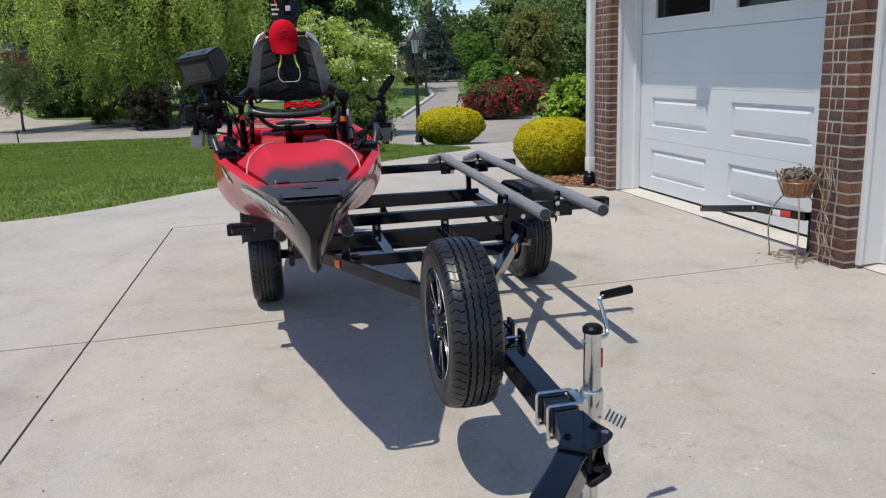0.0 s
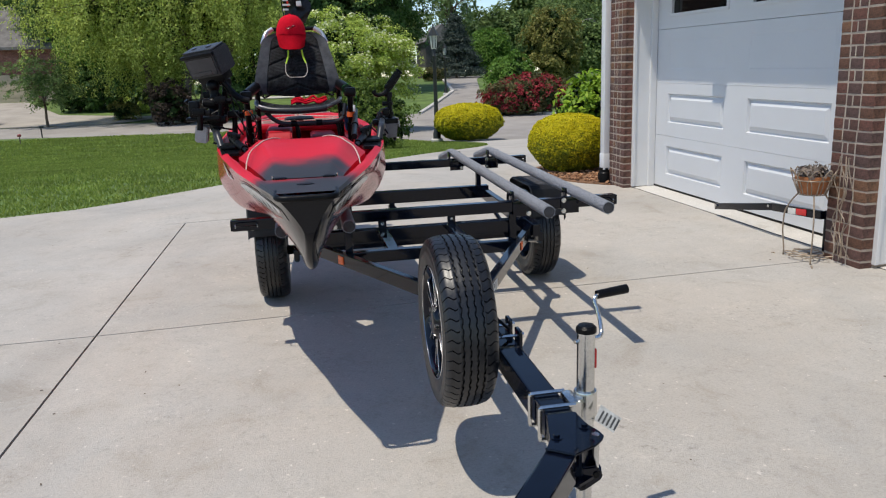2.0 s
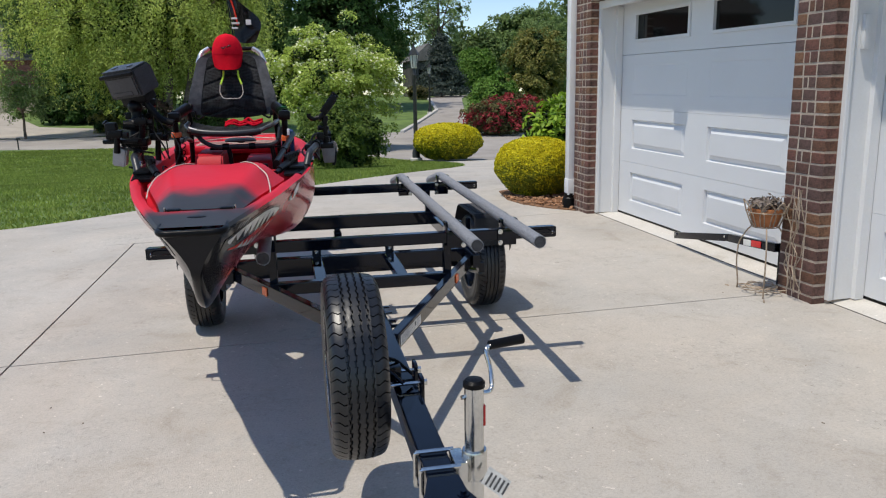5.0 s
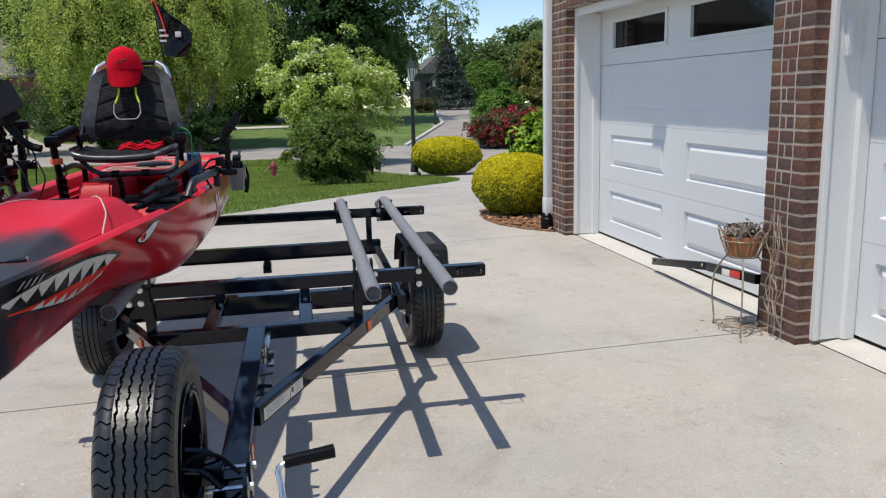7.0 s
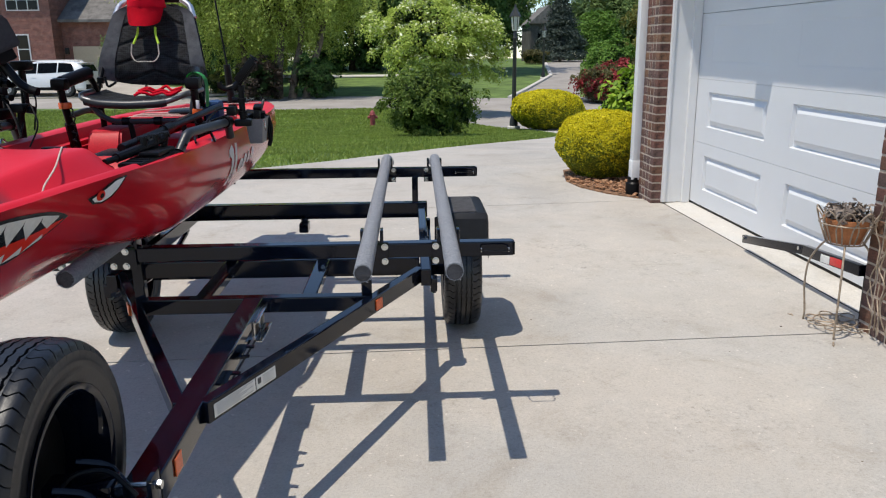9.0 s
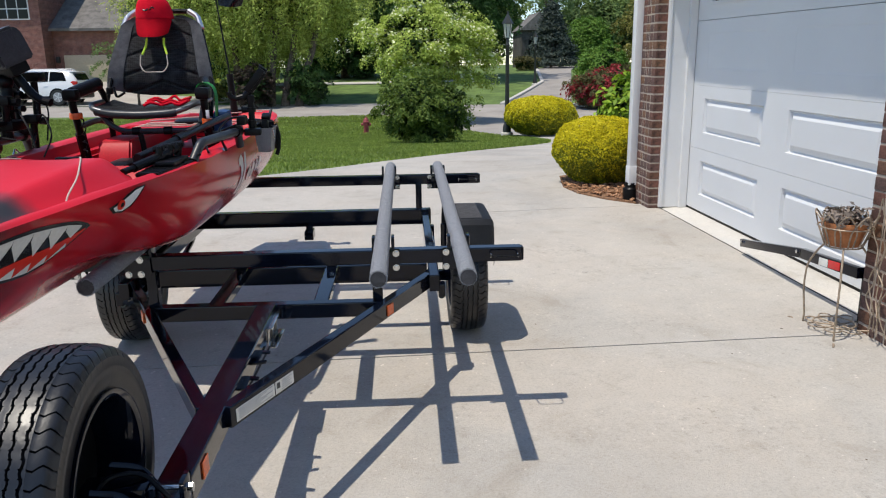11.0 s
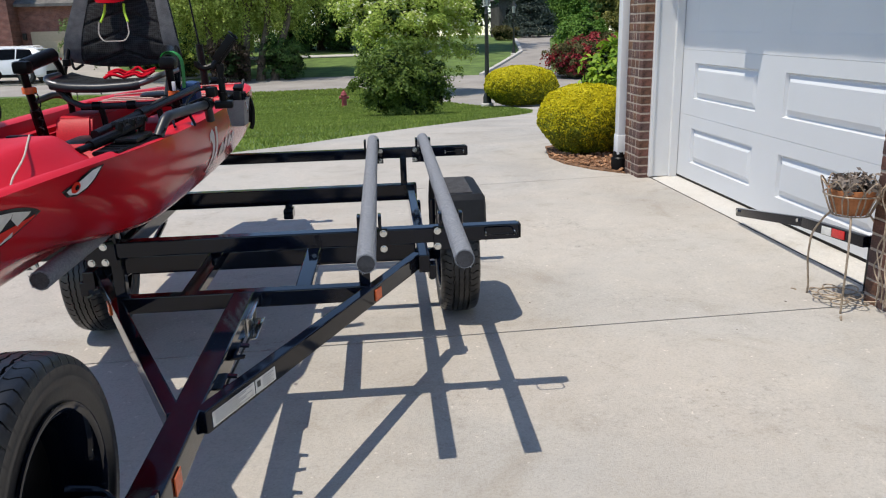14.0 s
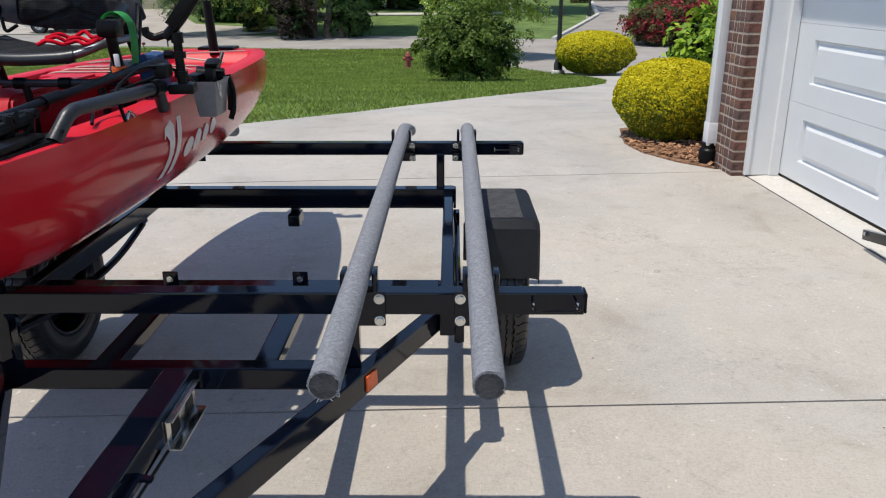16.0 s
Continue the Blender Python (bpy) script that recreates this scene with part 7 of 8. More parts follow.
# golden mounds: dense, clipped, many short sprigs
def golden_mound(x, y, radii, seed, n, size):
    z = gz(x, y)
    t = thing("golden_shrub", "rounded golden-yellow evergreen shrub, clipped to a mound", "shrub", Matrix.Translation((x, y, z - 0.03)), "golden mounds")
    rng = np.random.default_rng(seed)
    d = rng.normal(0, 1, (n, 3))
    d /= np.linalg.norm(d, axis=1, keepdims=True)
    sup = (np.abs(d) ** 2.4).sum(1, keepdims=True) ** (-1 / 2.4)
    q = d * sup * np.array(radii)
    q[:, :2] *= 1 - 0.34 * np.clip(-d[:, 2:3] - 0.12, 0, 1)
    f = 38.0 if radii[0] < 0.8 else 21.0
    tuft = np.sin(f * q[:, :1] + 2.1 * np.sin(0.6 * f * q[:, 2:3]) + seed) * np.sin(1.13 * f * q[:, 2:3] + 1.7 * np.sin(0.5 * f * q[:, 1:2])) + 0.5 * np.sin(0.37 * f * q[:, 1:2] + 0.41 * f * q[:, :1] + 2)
    lump = 1 + (0.015 if radii[0] < 0.8 else 0.026) * tuft + 0.035 * np.sin(7 * d[:, :1] + seed) * np.sin(6 * d[:, 1:2] + 1) * np.cos(5 * d[:, 2:3])
    p = q * lump * (0.88 + 0.12 * rng.uniform(0, 1, (n, 1)) ** 0.5) + np.array([0, 0, radii[2] * 0.98])
    k = p[:, 2] > 0.16 * radii[2]
    # olive leaves below and between tufts: greener growth plus painted shade
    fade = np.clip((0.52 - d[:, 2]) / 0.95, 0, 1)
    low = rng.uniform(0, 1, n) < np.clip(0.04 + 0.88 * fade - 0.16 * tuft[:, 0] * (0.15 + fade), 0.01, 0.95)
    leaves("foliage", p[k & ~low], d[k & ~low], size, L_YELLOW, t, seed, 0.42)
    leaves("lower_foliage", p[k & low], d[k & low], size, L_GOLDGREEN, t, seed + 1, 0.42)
    # core leaves in dark olive, for the shade inside the mound
    q = rng.normal(0, 1, (n // 4, 3))
    q /= np.linalg.norm(q, axis=1, keepdims=True)
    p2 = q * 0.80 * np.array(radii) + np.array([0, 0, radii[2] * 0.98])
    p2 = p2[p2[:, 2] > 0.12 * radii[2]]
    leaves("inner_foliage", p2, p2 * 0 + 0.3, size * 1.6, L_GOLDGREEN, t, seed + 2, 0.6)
    part("stems", limbs((0, 0, 0), (0, 0, radii[2]), 0.025, (0, 0, radii[2]), radii, 9, seed), BARK, t)
    return t


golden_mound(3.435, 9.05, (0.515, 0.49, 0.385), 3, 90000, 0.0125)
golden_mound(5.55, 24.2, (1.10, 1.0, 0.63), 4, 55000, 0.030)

tree("birch_tree", "tall airy birch with drooping light green leaves", -6.6, 42.5, 11.0, 1.5, (6.9, 4.4), L_BIRCH, 11, 1150, 130, 0.62, 0.055, 0.20, 1.4, 12, 0.42, 0.55, (0, 0), 3, ragged=0.12, hang=1.0, thick=0.3, core=0.55, up=0.55)
tree("birch_tree", "airy birch with drooping light green leaves beside the street", -4.75, 40.4, 10.5, 2.6, (3.7, 3.2), L_BIRCH, 12, 400, 120, 0.58, 0.055, 0.2, 1.4, 10, 0.40, 0.55, (1.3, 2.6), 3, ragged=0.16, hang=1.0, thick=0.3, core=0.45, up=0.55)
tree("sapling", "young tree with thin level branches at the roadside", -12.4, 41.4, 3.9, 0.35, (1.95, 1.5), L_MID, 13, 95, 90, 0.46, 0.055, 0.07, 0.0, 12, 0.25, thick=0.16, core=0)
shrub("olive_bush", "small olive-green bush at the edge of the drive", -9.0, 43.2, (0.95, 0.8, 0.62), L_CYPRESS, 131, 60, 60, 0.24, 0.050, 0.4, ragged=0.16)
stake = thing("marker_stake", "thin stake with a red-brown head at the lawn edge", "stake", Matrix.Translation((-11.33, 34.0, gz(-11.33, 34.0))))
part("stem", rod(bmesh.new(), (0, 0, -0.05), (0, 0, 0.30), 0.022, 0.018, 8), BARK, stake)
part("head", lathe([(0.03, 0.28), (0.075, 0.30), (0.08, 0.36), (0.04, 0.40)], 14), HYDRANT, stake, "red-brown head")
shrub("plum_shrub", "dark purple-leaved shrub under the birch", -6.1, 39.7, (1.35, 1.1, 1.15), L_PLUM, 14, 110, 70, 0.30, 0.060, 0.35, ragged=0.16)
shrub("dark_shrub", "dark green shrub under the birch", -3.5, 40.6, (1.20, 1.1, 1.20), L_DARK, 15, 100, 70, 0.30, 0.060, 0.35, ragged=0.16)
t, (p, nn) = tree("dogwood", "broad dogwood covered in cream blossom", 2.3, 31.5, 4.95, 1.4, (2.45, 2.0), L_VIB, 16, 210, 150, 0.50, 0.050, 0.09, 0.0, 10, 0.55, thick=0.28, ragged=0.14, core=0.66)
ps, ns_ = [p], [nn]
for k, (cx, cy, cz, r) in enumerate(((-1.8, -0.5, 3.3, 1.0), (-1.2, -0.6, 2.5, 0.9), (-0.3, -0.4, 4.05, 1.1), (0.8, 0.2, 3.8, 1.0), (1.9, -0.5, 3.4, 0.95), (2.2, 0.2, 2.4, 0.9), (1.9, -0.2, 1.6, 0.8), (0.6, -0.9, 2.9, 1.1), (-0.9, 0.3, 3.9, 0.9), (-0.2, -0.6, 1.9, 1.0), (-1.0, 0.2, 1.6, 0.7))):
    q, qn = boughs((cx, cy, cz), (r, r, r * 0.42), 16, 110, 0.42, 160 + k, 0.5, 0.24, None, 0.0, 0.14)
    leaves("bough", q, qn, 0.050, L_VIB, t, 170 + k)
    ps.append(q)
    ns_.append(qn)
p, nn = np.concatenate(ps), np.concatenate(ns_)
nn /= np.linalg.norm(nn, axis=1, keepdims=True)
rng = np.random.default_rng(5)
k = (nn[:, 2] > 0.55) & (rng.uniform(0, 1, len(p)) < 0.085) & (np.sin(3.1 * p[:, 0] + 1.0) * np.sin(2.7 * p[:, 2]) > -0.25)
leaves("blossom", p[k] + np.array([0, -0.05, 0.06]), nn[k] * 0 + np.array([0, -0.3, 1.0]), 0.055, L_BLOOM, t, 17, 0.9, label="cream flower heads")
shrub("lilac_shrub", "leafy green shrub with a few faded lilac heads", 1.85, 20.0, (1.20, 1.0, 0.98), L_LILAC, 18, 260, 90, 0.24, 0.040, 0.45, ragged=0.16, thick=0.45)
shrub("rose_bush", "wide rose bush full of crimson blooms", 11.4, 36.9, (2.35, 1.5, 1.0), L_ROSE, 19, 240, 80, 0.34, 0.060)
p, nn = boughs((11.4, 36.9, gz(11.4, 36.9) + 0.9), (2.35, 1.5, 1.0), 300, 22, 0.24, 20, 0.92, 0.4, -0.75)
tagged(leaves("rose_blooms", p, nn, 0.050, L_ROSEBLOOM, None, 20, 0.9), "crimson rose blooms over the bush", "flowers", "", "stuff")
shrub("laurel", "glossy light green laurel beside the garage", 4.32, 10.25, (0.62, 0.58, 0.70), L_LAUREL, 21, 110, 34, 0.17, 0.046)
shrub("green_bush", "bright green bush behind the roses", 12.6, 44.0, (1.5, 1.4, 1.45), L_SHRUB, 22, 150, 80, 0.40, 0.08)
tree("cypress", "tall bronze-green conifer behind the roses", 16.3, 47.0, 5.6, 0.3, (2.0, 2.0), L_CYPRESS, 23, 260, 90, 0.42, 0.075, 0.12, -0.6, 8, 0.6, thick=0.6, core=0.7)


def spruce(x, y, h, r, seed):
    z = gz(x, y)
    t = thing("spruce", "blue-grey spruce with tiered boughs", "tree", Matrix.Translation((x, y, z)))
    part("trunk", rod(bmesh.new(), (0, 0, -0.1), (0, 0, h * 0.95), 0.14, 0.02), BARK, t)
    rng = np.random.default_rng(seed)
    q = rng.uniform(0, 1, 420) ** 0.7
    hh = h * (1 - q)
    a = rng.uniform(0, 2 * np.pi, 420)
    rr = r * q * rng.uniform(0.55, 1.08, 420)
    c = np.stack([rr * np.cos(a), rr * np.sin(a), hh + 0.1], 1)
    p = np.repeat(c, 55, 0) + rng.normal(0, 1, (420 * 55, 3)) * np.array([0.26, 0.26, 0.10])
    p = p[p[:, 2] > 0.1]
    leaves("crown", p, p * np.array([0.4, 0.4, 0.0]) + np.array([0, 0, 0.3]), 0.11, L_SPRUCE, t, seed, 0.35)


spruce(14.9, 70.0, 5.6, 2.5, 24)
for k, (x, y, h, rx, mat, lab) in enumerate((
        (4.6, 56, 14, 6.2, L_DARK, "tall dark green maple behind the dogwood"), (-3.0, 60, 12.5, 6.0, L_DARK, "tall dark green maple behind the dogwood"), 
        (-14.0, 62, 12, 6.5, L_DARK, "dark green shade tree beside the house"), (-10, 52, 7, 4.5, L_SHRUB, "leafy green tree behind the birch"),
        (19.9, 78, 4.6, 2.0, L_SHRUB, "rounded green tree by the street"), (25.5, 96, 8.0, 4.5, L_MID, "leafy woodland tree beyond the street"),
        (33, 98, 11.5, 6, L_MID, "leafy woodland tree beyond the street"), (44, 104, 14.5, 9, L_MID, "leafy woodland tree beyond the street"), (27.5, 76, 7.6, 4, L_MID, "leafy woodland tree beyond the street"), (57, 110, 13, 10, L_MID, "leafy woodland tree beyond the street"),
        (23.5, 60, 4.6, 3.6, L_MID, "leafy woodland tree beyond the street"), (-24, 76, 14, 8, L_DARK, "dark green woodland tree beyond the street"), (-42, 80, 15, 9, L_MID, "leafy woodland tree beyond the street"), (6, 92, 13, 8, L_DARK, "dark green woodland tree beyond the street"), (-12, 92, 14, 9, L_DARK, "dark green woodland tree beyond the street"))):
    tree("tree", lab, x, y, h, 1.2 if mat is L_DARK else 0.6, (rx, rx * 0.8), mat, 40 + k, 360, 85, 0.95 if y < 80 else 1.3, 0.12 if y < 80 else 0.20, 0.28, 0.2, 8, 0.6)
tree("tree", "tall pale green poplar by the street", 19.2, 92.0, 16, 1.5, (4.4, 3.6), L_POPLAR, 144, 120, 80, 1.0, 0.15, 0.3, 0.2, 10, 0.3, ragged=0.2, core=0)
tree("tree", "leafy woodland tree beyond the street", 12.0, 96.0, 10, 0.6, (5.0, 4.0), L_MID, 145, 220, 80, 1.2, 0.20, 0.3, 0.2, 8, 0.5)
shrub("hedge_shrub", "low clipped shrub by the far street", 12.0, 66.0, (1.2, 1.0, 0.55), L_ROSE, 70, 50, 50, 0.35, 0.10)
shrub("hedge_shrub", "low round shrub by the house drive", -9.2, 47.5, (1.2, 0.9, 0.5), L_VIB, 71, 50, 60, 0.3, 0.08)
for k, (x, y) in enumerate(((-8.5, 49.0), (-10.8, 49.5), (-13.0, 50.0), (-4.6, 58.5), (-1.6, 59.0), (1.4, 58.6))):
    shrub("hedge_shrub", "dense dark shrub behind the birch", x, y, (1.7, 1.4, 1.5), L_DARK, 72 + k, 90, 60, 0.5, 0.11)

# ---- street things ----
def street_lamp(x, y, h, s=1.0):
    t = thing("street_lamp", "black iron post lamp with a glazed lantern", "street lamp", Matrix.Translation((x, y, gz(x, y) - 0.02)) @ Matrix.Scale(s, 4))
    part("footing", lathe([(0.20, 0), (0.20, 0.10), (0.17, 0.13)], 16), APRON, t, "pale concrete footing")
    part("post", lathe([(0.13, 0.12), (0.13, 0.30), (0.09, 0.42), (0.075, 0.50), (0.055, h - 1.05), (0.075, h - 1.0), (0.05, h - 0.95), (0.05, h - 0.78)], 16), LAMPBLACK, t)
    part("lantern", lathe([(0.085, h - 0.78), (0.095, h - 0.74), (0.135, h - 0.40), (0.138, h - 0.37)], 6), FROSTED, t, "pale lantern panes")
    part("lantern_cap", lathe([(0.19, h - 0.37), (0.175, h - 0.34), (0.075, h - 0.17), (0.03, h - 0.08), (0.022, h)], 6), LAMPBLACK, t)
    for k in range(6):
        a = 2 * math.pi * k / 6
        part("mullion", rod(bmesh.new(), (0.097 * math.cos(a), 0.097 * math.sin(a), h - 0.75), (0.139 * math.cos(a), 0.139 * math.sin(a), h - 0.37), 0.011, None, 6), LAMPBLACK, t)
    return t


street_lamp(4.58, 24.7, 3.80)
street_lamp(10.0, 50.5, 3.4)

hyd = thing("fire_hydrant", "faded red fire hydrant on the lawn", "hydrant", Matrix.Translation((0.0, 27.5, gz(0, 27.5) - 0.02)) @ Matrix.Scale(0.78, 4))
part("barrel", lathe([(0.16, 0), (0.16, 0.05), (0.115, 0.07), (0.115, 0.46), (0.15, 0.48), (0.15, 0.53), (0.12, 0.55), (0.10, 0.64), (0.05, 0.69), (0.035, 0.70), (0.035, 0.75)], 20), HYDRANT, hyd)
for s in (-1, 1):
    part("outlet", rod(bmesh.new(), (s * 0.10, 0, 0.40), (s * 0.22, 0, 0.40), 0.06, 0.065, 14), HYDRANT, hyd)
part("outlet", rod(bmesh.new(), (0, -0.10, 0.36), (0, -0.21, 0.36), 0.075, 0.08, 14), HYDRANT, hyd)

post = thing("marker_stake", "short dark stake at the kerb", "stake", Matrix.Translation((-11.2, 36.4, gz(-11.2, 36.4))))
part("stick", rod(bmesh.new(), (0, 0, -0.1), (0, 0, 0.45), 0.03), LAMPBLACK, post)
part("head", boxed((-0.06, -0.03, 0.42), (0.12, 0.03, 0.5), 0.01), LAMPBLACK, post)

# brick house across the street
house = thing("brick_house", "two-storey red brick house with a grey roof and tan garage doors", "house", Matrix.Translation((0, 0, 0)))
hz = gz(0, 58) - 0.3
part("wall", boxed((-36, 58.0, hz - 0.5), (-24.3, 70, 7.6)), FARBRICK, house, "", None)
part("wall", boxed((-24.3, 59.5, hz - 0.5), (-13.5, 69, 4.4)), FARBRICK, house, "", None)
bm = bmesh.new()
for a in ((-36.5, -24.0, 57.5, 70.5, 7.6, 11.5), (-24.3, -13.0, 59.0, 69.5, 4.35, 7.6)):
    x0, x1, y0, y1, z0, z1 = a
    ym = (y0 + y1) / 2
    v = [bm.verts.new(q) for q in ((x0, y0, z0), (x1, y0, z0), (x1, ym, z1), (x0, ym, z1), (x0, y1, z0), (x1, y1, z0), (x0, y0, z0 - 0.2), (x1, y0, z0 - 0.2))]
    bm.faces.new((v[0], v[1], v[2], v[3]))
    bm.faces.new((v[3], v[2], v[5], v[4]))
    bm.faces.new((v[0], v[3], v[4]))
    bm.faces.new((v[1], v[5], v[2]))
    bm.faces.new((v[6], v[7], v[1], v[0]))
part("roof", bm, ROOF, house, "grey shingle roof", None)
for x0, x1, z0, z1, yy in ((-27.3, -25.0, 4.9, 6.4, 58.0), (-26.9, -26.0, 1.2, 3.3, 58.0), (-33, -31.5, 1.2, 3.3, 58.0), (-33.2, -31.0, 4.9, 6.4, 58.0)):
    w = part("window", boxed((x0, yy - 0.05, z0), (x1, yy + 0.02, z1)), WHITE, house, "white-framed window", None)
    nx = 3 if x1 - x0 > 1.5 else 1
    for i in range(nx):
        for j in range(2):
            part("pane", boxed((x0 + 0.08 + i * (x1 - x0 - 0.08) / nx, yy - 0.07, z0 + 0.08 + j * (z1 - z0 - 0.08) / 2), (x0 + (i + 1) * (x1 - x0 - 0.08) / nx, yy - 0.045, z0 + (j + 1) * (z1 - z0 - 0.08) / 2)), CARGLASS, w, "", None)
for x0, x1 in ((-23.6, -18.5), (-17.9, -14.6)):
    dr = part("door", boxed((x0, 59.42, hz - 0.2), (x1, 59.52, 2.45)), TAN, house, "tan panelled door", None)
    for k in range(4):
        part("panel", boxed((x0 + 0.08, 59.39, hz + 0.15 + 0.5 * k), (x1 - 0.08, 59.43, hz + 0.55 + 0.5 * k), 0.01), TAN, dr, "", None)
for x in (-24.0, -18.2):
    part("wall_lantern", boxed((x - 0.12, 59.2, 1.9), (x + 0.12, 59.45, 2.35), 0.03), LAMPBLACK, house)

# far houses among the trees
def far_house(x, y, w, d, h, z, label):
    hs = thing("far_house", label, "house", Matrix.Translation((x, y, z)))
    part("wall", boxed((-w / 2, -d / 2, -1), (w / 2, d / 2, h)), GREYWALL, hs, "", None)
    bm = bmesh.new()
    v = [bm.verts.new(q) for q in ((-w * 0.56, -d * 0.55, h), (w * 0.56, -d * 0.55, h), (w * 0.56, d * 0.55, h), (-w * 0.56, d * 0.55, h), (0, -d * 0.55, h + w * 0.5), (0, d * 0.55, h + w * 0.5))]
    for f in ((0, 1, 4), (3, 5, 2), (0, 4, 5, 3), (1, 2, 5, 4)):
        bm.faces.new([v[i] for i in f])
    part("roof", bm, ROOF, hs, "dark grey gable roof", None)
    for i in range(2):
        part("window", boxed((-w * 0.3 + i * w * 0.35, -d / 2 - 0.05, h * 0.35), (-w * 0.3 + i * w * 0.35 + w * 0.18, -d / 2 + 0.02, h * 0.75)), CARGLASS, hs, "dark window", None)


GREYWALL = material("stone_wall", (0.075, 0.07, 0.068), 0.9, vary=0.25, scale=1.0, grain=8)
far_house(15.4, 82.0, 3.6, 6, 3.5, 1.2, "grey stone house with a steep gable among the trees")
far_house(28.5, 74.0, 4.5, 6, 2.7, 1.2, "dark house with a low gable among the trees")


# parked car
def suv():
    x0, y0 = -18.25, 43.1
    z = gz(x0, y0) + 0.02
    t = thing("parked_car", "white sport utility car parked on the neighbour's drive", "car", Matrix.Translation((x0, y0, z)) @ Matrix.Rotation(radians(-4), 4, "Z") @ Matrix.Scale(1.08, 4))
    top = curve([(-2.42, 0.80), (-2.30, 0.93), (-1.9, 1.00), (-1.25, 1.06), (-0.95, 1.25), (-0.45, 1.57), (0.0, 1.66), (0.7, 1.68), (1.4, 1.655), (1.95, 1.58), (2.15, 1.47), (2.32, 1.20), (2.42, 1.02)])
    belt = curve([(-2.42, 0.70), (-2.2, 0.86), (-1.2, 1.00), (0.5, 1.03), (1.8, 1.08), (2.42, 0.98)])
    wide = curve([(-2.42, 0.66), (-2.30, 0.80), (-2.0, 0.90), (-1.4, 0.94), (1.6, 0.94), (2.1, 0.91), (2.34, 0.84), (2.42, 0.72)])

    def ring(x):
        w, hb, ht = wide(x), belt(x), top(x)
        hb = min(hb, ht - 0.02)
        rw = w - 0.06 - 0.22 * smooth(0.05, 0.60, ht - hb)
        return [(w - 0.10, 0.26), (w - 0.01, 0.36), (w, 0.62), (w - 0.008, 0.80), (w - 0.045, hb), (rw, hb + (ht - hb) * 0.86), (rw - 0.10, ht - 0.01), (rw * 0.5, ht + 0.012)]

    xs = [-2.42, -2.38, -2.30, -2.15, -1.95, -1.7, -1.45, -1.25, -1.1, -0.95, -0.7, -0.45, -0.2, 0.0, 0.35, 0.7, 1.05, 1.4, 1.7, 1.95, 2.06, 2.15, 2.24, 2.32, 2.38, 2.42]
    bm = bmesh.new()
    rows = []
    for x in xs:
        r = ring(x)
        rows.append([bm.verts.new((x, -yy, zz)) for yy, zz in r] + [bm.verts.new((x, yy, zz)) for yy, zz in r[::-1]])
    for a, c in zip(rows, rows[1:]):
        for i in range(len(a)):
            j = (i + 1) % len(a)
            bm.faces.new((a[i], a[j], c[j], c[i]))
    bm.faces.new(rows[0])
    bm.faces.new(rows[-1][::-1])
    body = part("body", bm, CARWHITE, t, "white painted body", 35)

    def panel(xa, xb, side, f0, f1, out=0.012, n=6, slant=(0, 0)):
        """A patch on the flank between belt and roof edge."""
        bm = bmesh.new()
        cols = []
        for k in range(n + 1):
            row = []
            for f, sl in ((f0, slant[0]), (f1, slant[1])):
                x = xa + (xb - xa) * k / n + sl * (1 - k / n if sl > 0 else k / n)
                r = ring(x)
                (ya, za), (yb, zb) = r[4], r[5]
                row.append(bm.verts.new((x, side * (ya + (yb - ya) * f + out), za + (zb - za) * f)))
            cols.append(row)
        for a, c in zip(cols, cols[1:]):
            bm.faces.new((a[0], a[1], c[1], c[0]))
        bmesh.ops.solidify(bm, geom=bm.faces[:], thickness=0.008)
        return bm
    for s in (-1, 1):
        for xa, xb, sl in ((-0.92, 0.02, (0, 0.42)), (0.08, 1.02, (0, 0)), (1.08, 1.92, (0, -0.20))):
            part("side_window", panel(xa, xb, s, 0.10, 0.97, slant=sl), CARGLASS, t, "dark side window")
        for px in (-1.5, 1.45):
            part("wheel_arch", rod(bmesh.new(), (px, s * 0.80, 0.37), (px, s * 0.948, 0.37), 0.425, None, 30), BLACKPLASTIC, t, "dark wheel arch")
            w = part("wheel", rod(bmesh.new(), (px, s * 0.76, 0.36), (px, s * 0.955, 0.36), 0.36, None, 28), RUBBER, t)
            rim = part("rim", rod(bmesh.new(), (px, s * 0.94, 0.36), (px, s * 0.960, 0.36), 0.235, None, 24), GREYPLASTIC, w)
            for k in range(5):
                a = 2 * math.pi * k / 5
                part("spoke", bar(bmesh.new(), (px, s * 0.964, 0.36), (px + 0.225 * math.cos(a), s * 0.964, 0.36 + 0.225 * math.sin(a)), 0.05, 0.012, 0.004, (0, 1, 0)), ALUMINIUM, rim)
        part("sill", boxed((-1.08, s * 0.93 - 0.02, 0.28), (1.03, s * 0.93 + 0.02, 0.42), 0.015), BLACKPLASTIC, t, "dark lower sill")
        part("tail_light", prism([(1.98, 0.99), (2.20, 1.12), (2.415, 1.10), (2.40, 0.98), (2.25, 0.93)], -0.10, 0.012, Matrix(((1, 0, 0, 0), (0, 0, s, s * 0.845), (0, 1, 0, 0), (0, 0, 0, 1))), 0.006), REDLENS, t, "red wrap-round tail light")
        part("mirror", boxed((-0.92, s * 1.00 - 0.09, 1.05), (-0.74, s * 1.00 + 0.09, 1.20), 0.04), CARWHITE, t)
        for px in (-0.10, 0.90):
            part("door_handle", boxed((px - 0.10, s * 0.935 - 0.014, 0.86), (px + 0.10, s * 0.935 + 0.014, 0.89), 0.008), ALUMINIUM, t)
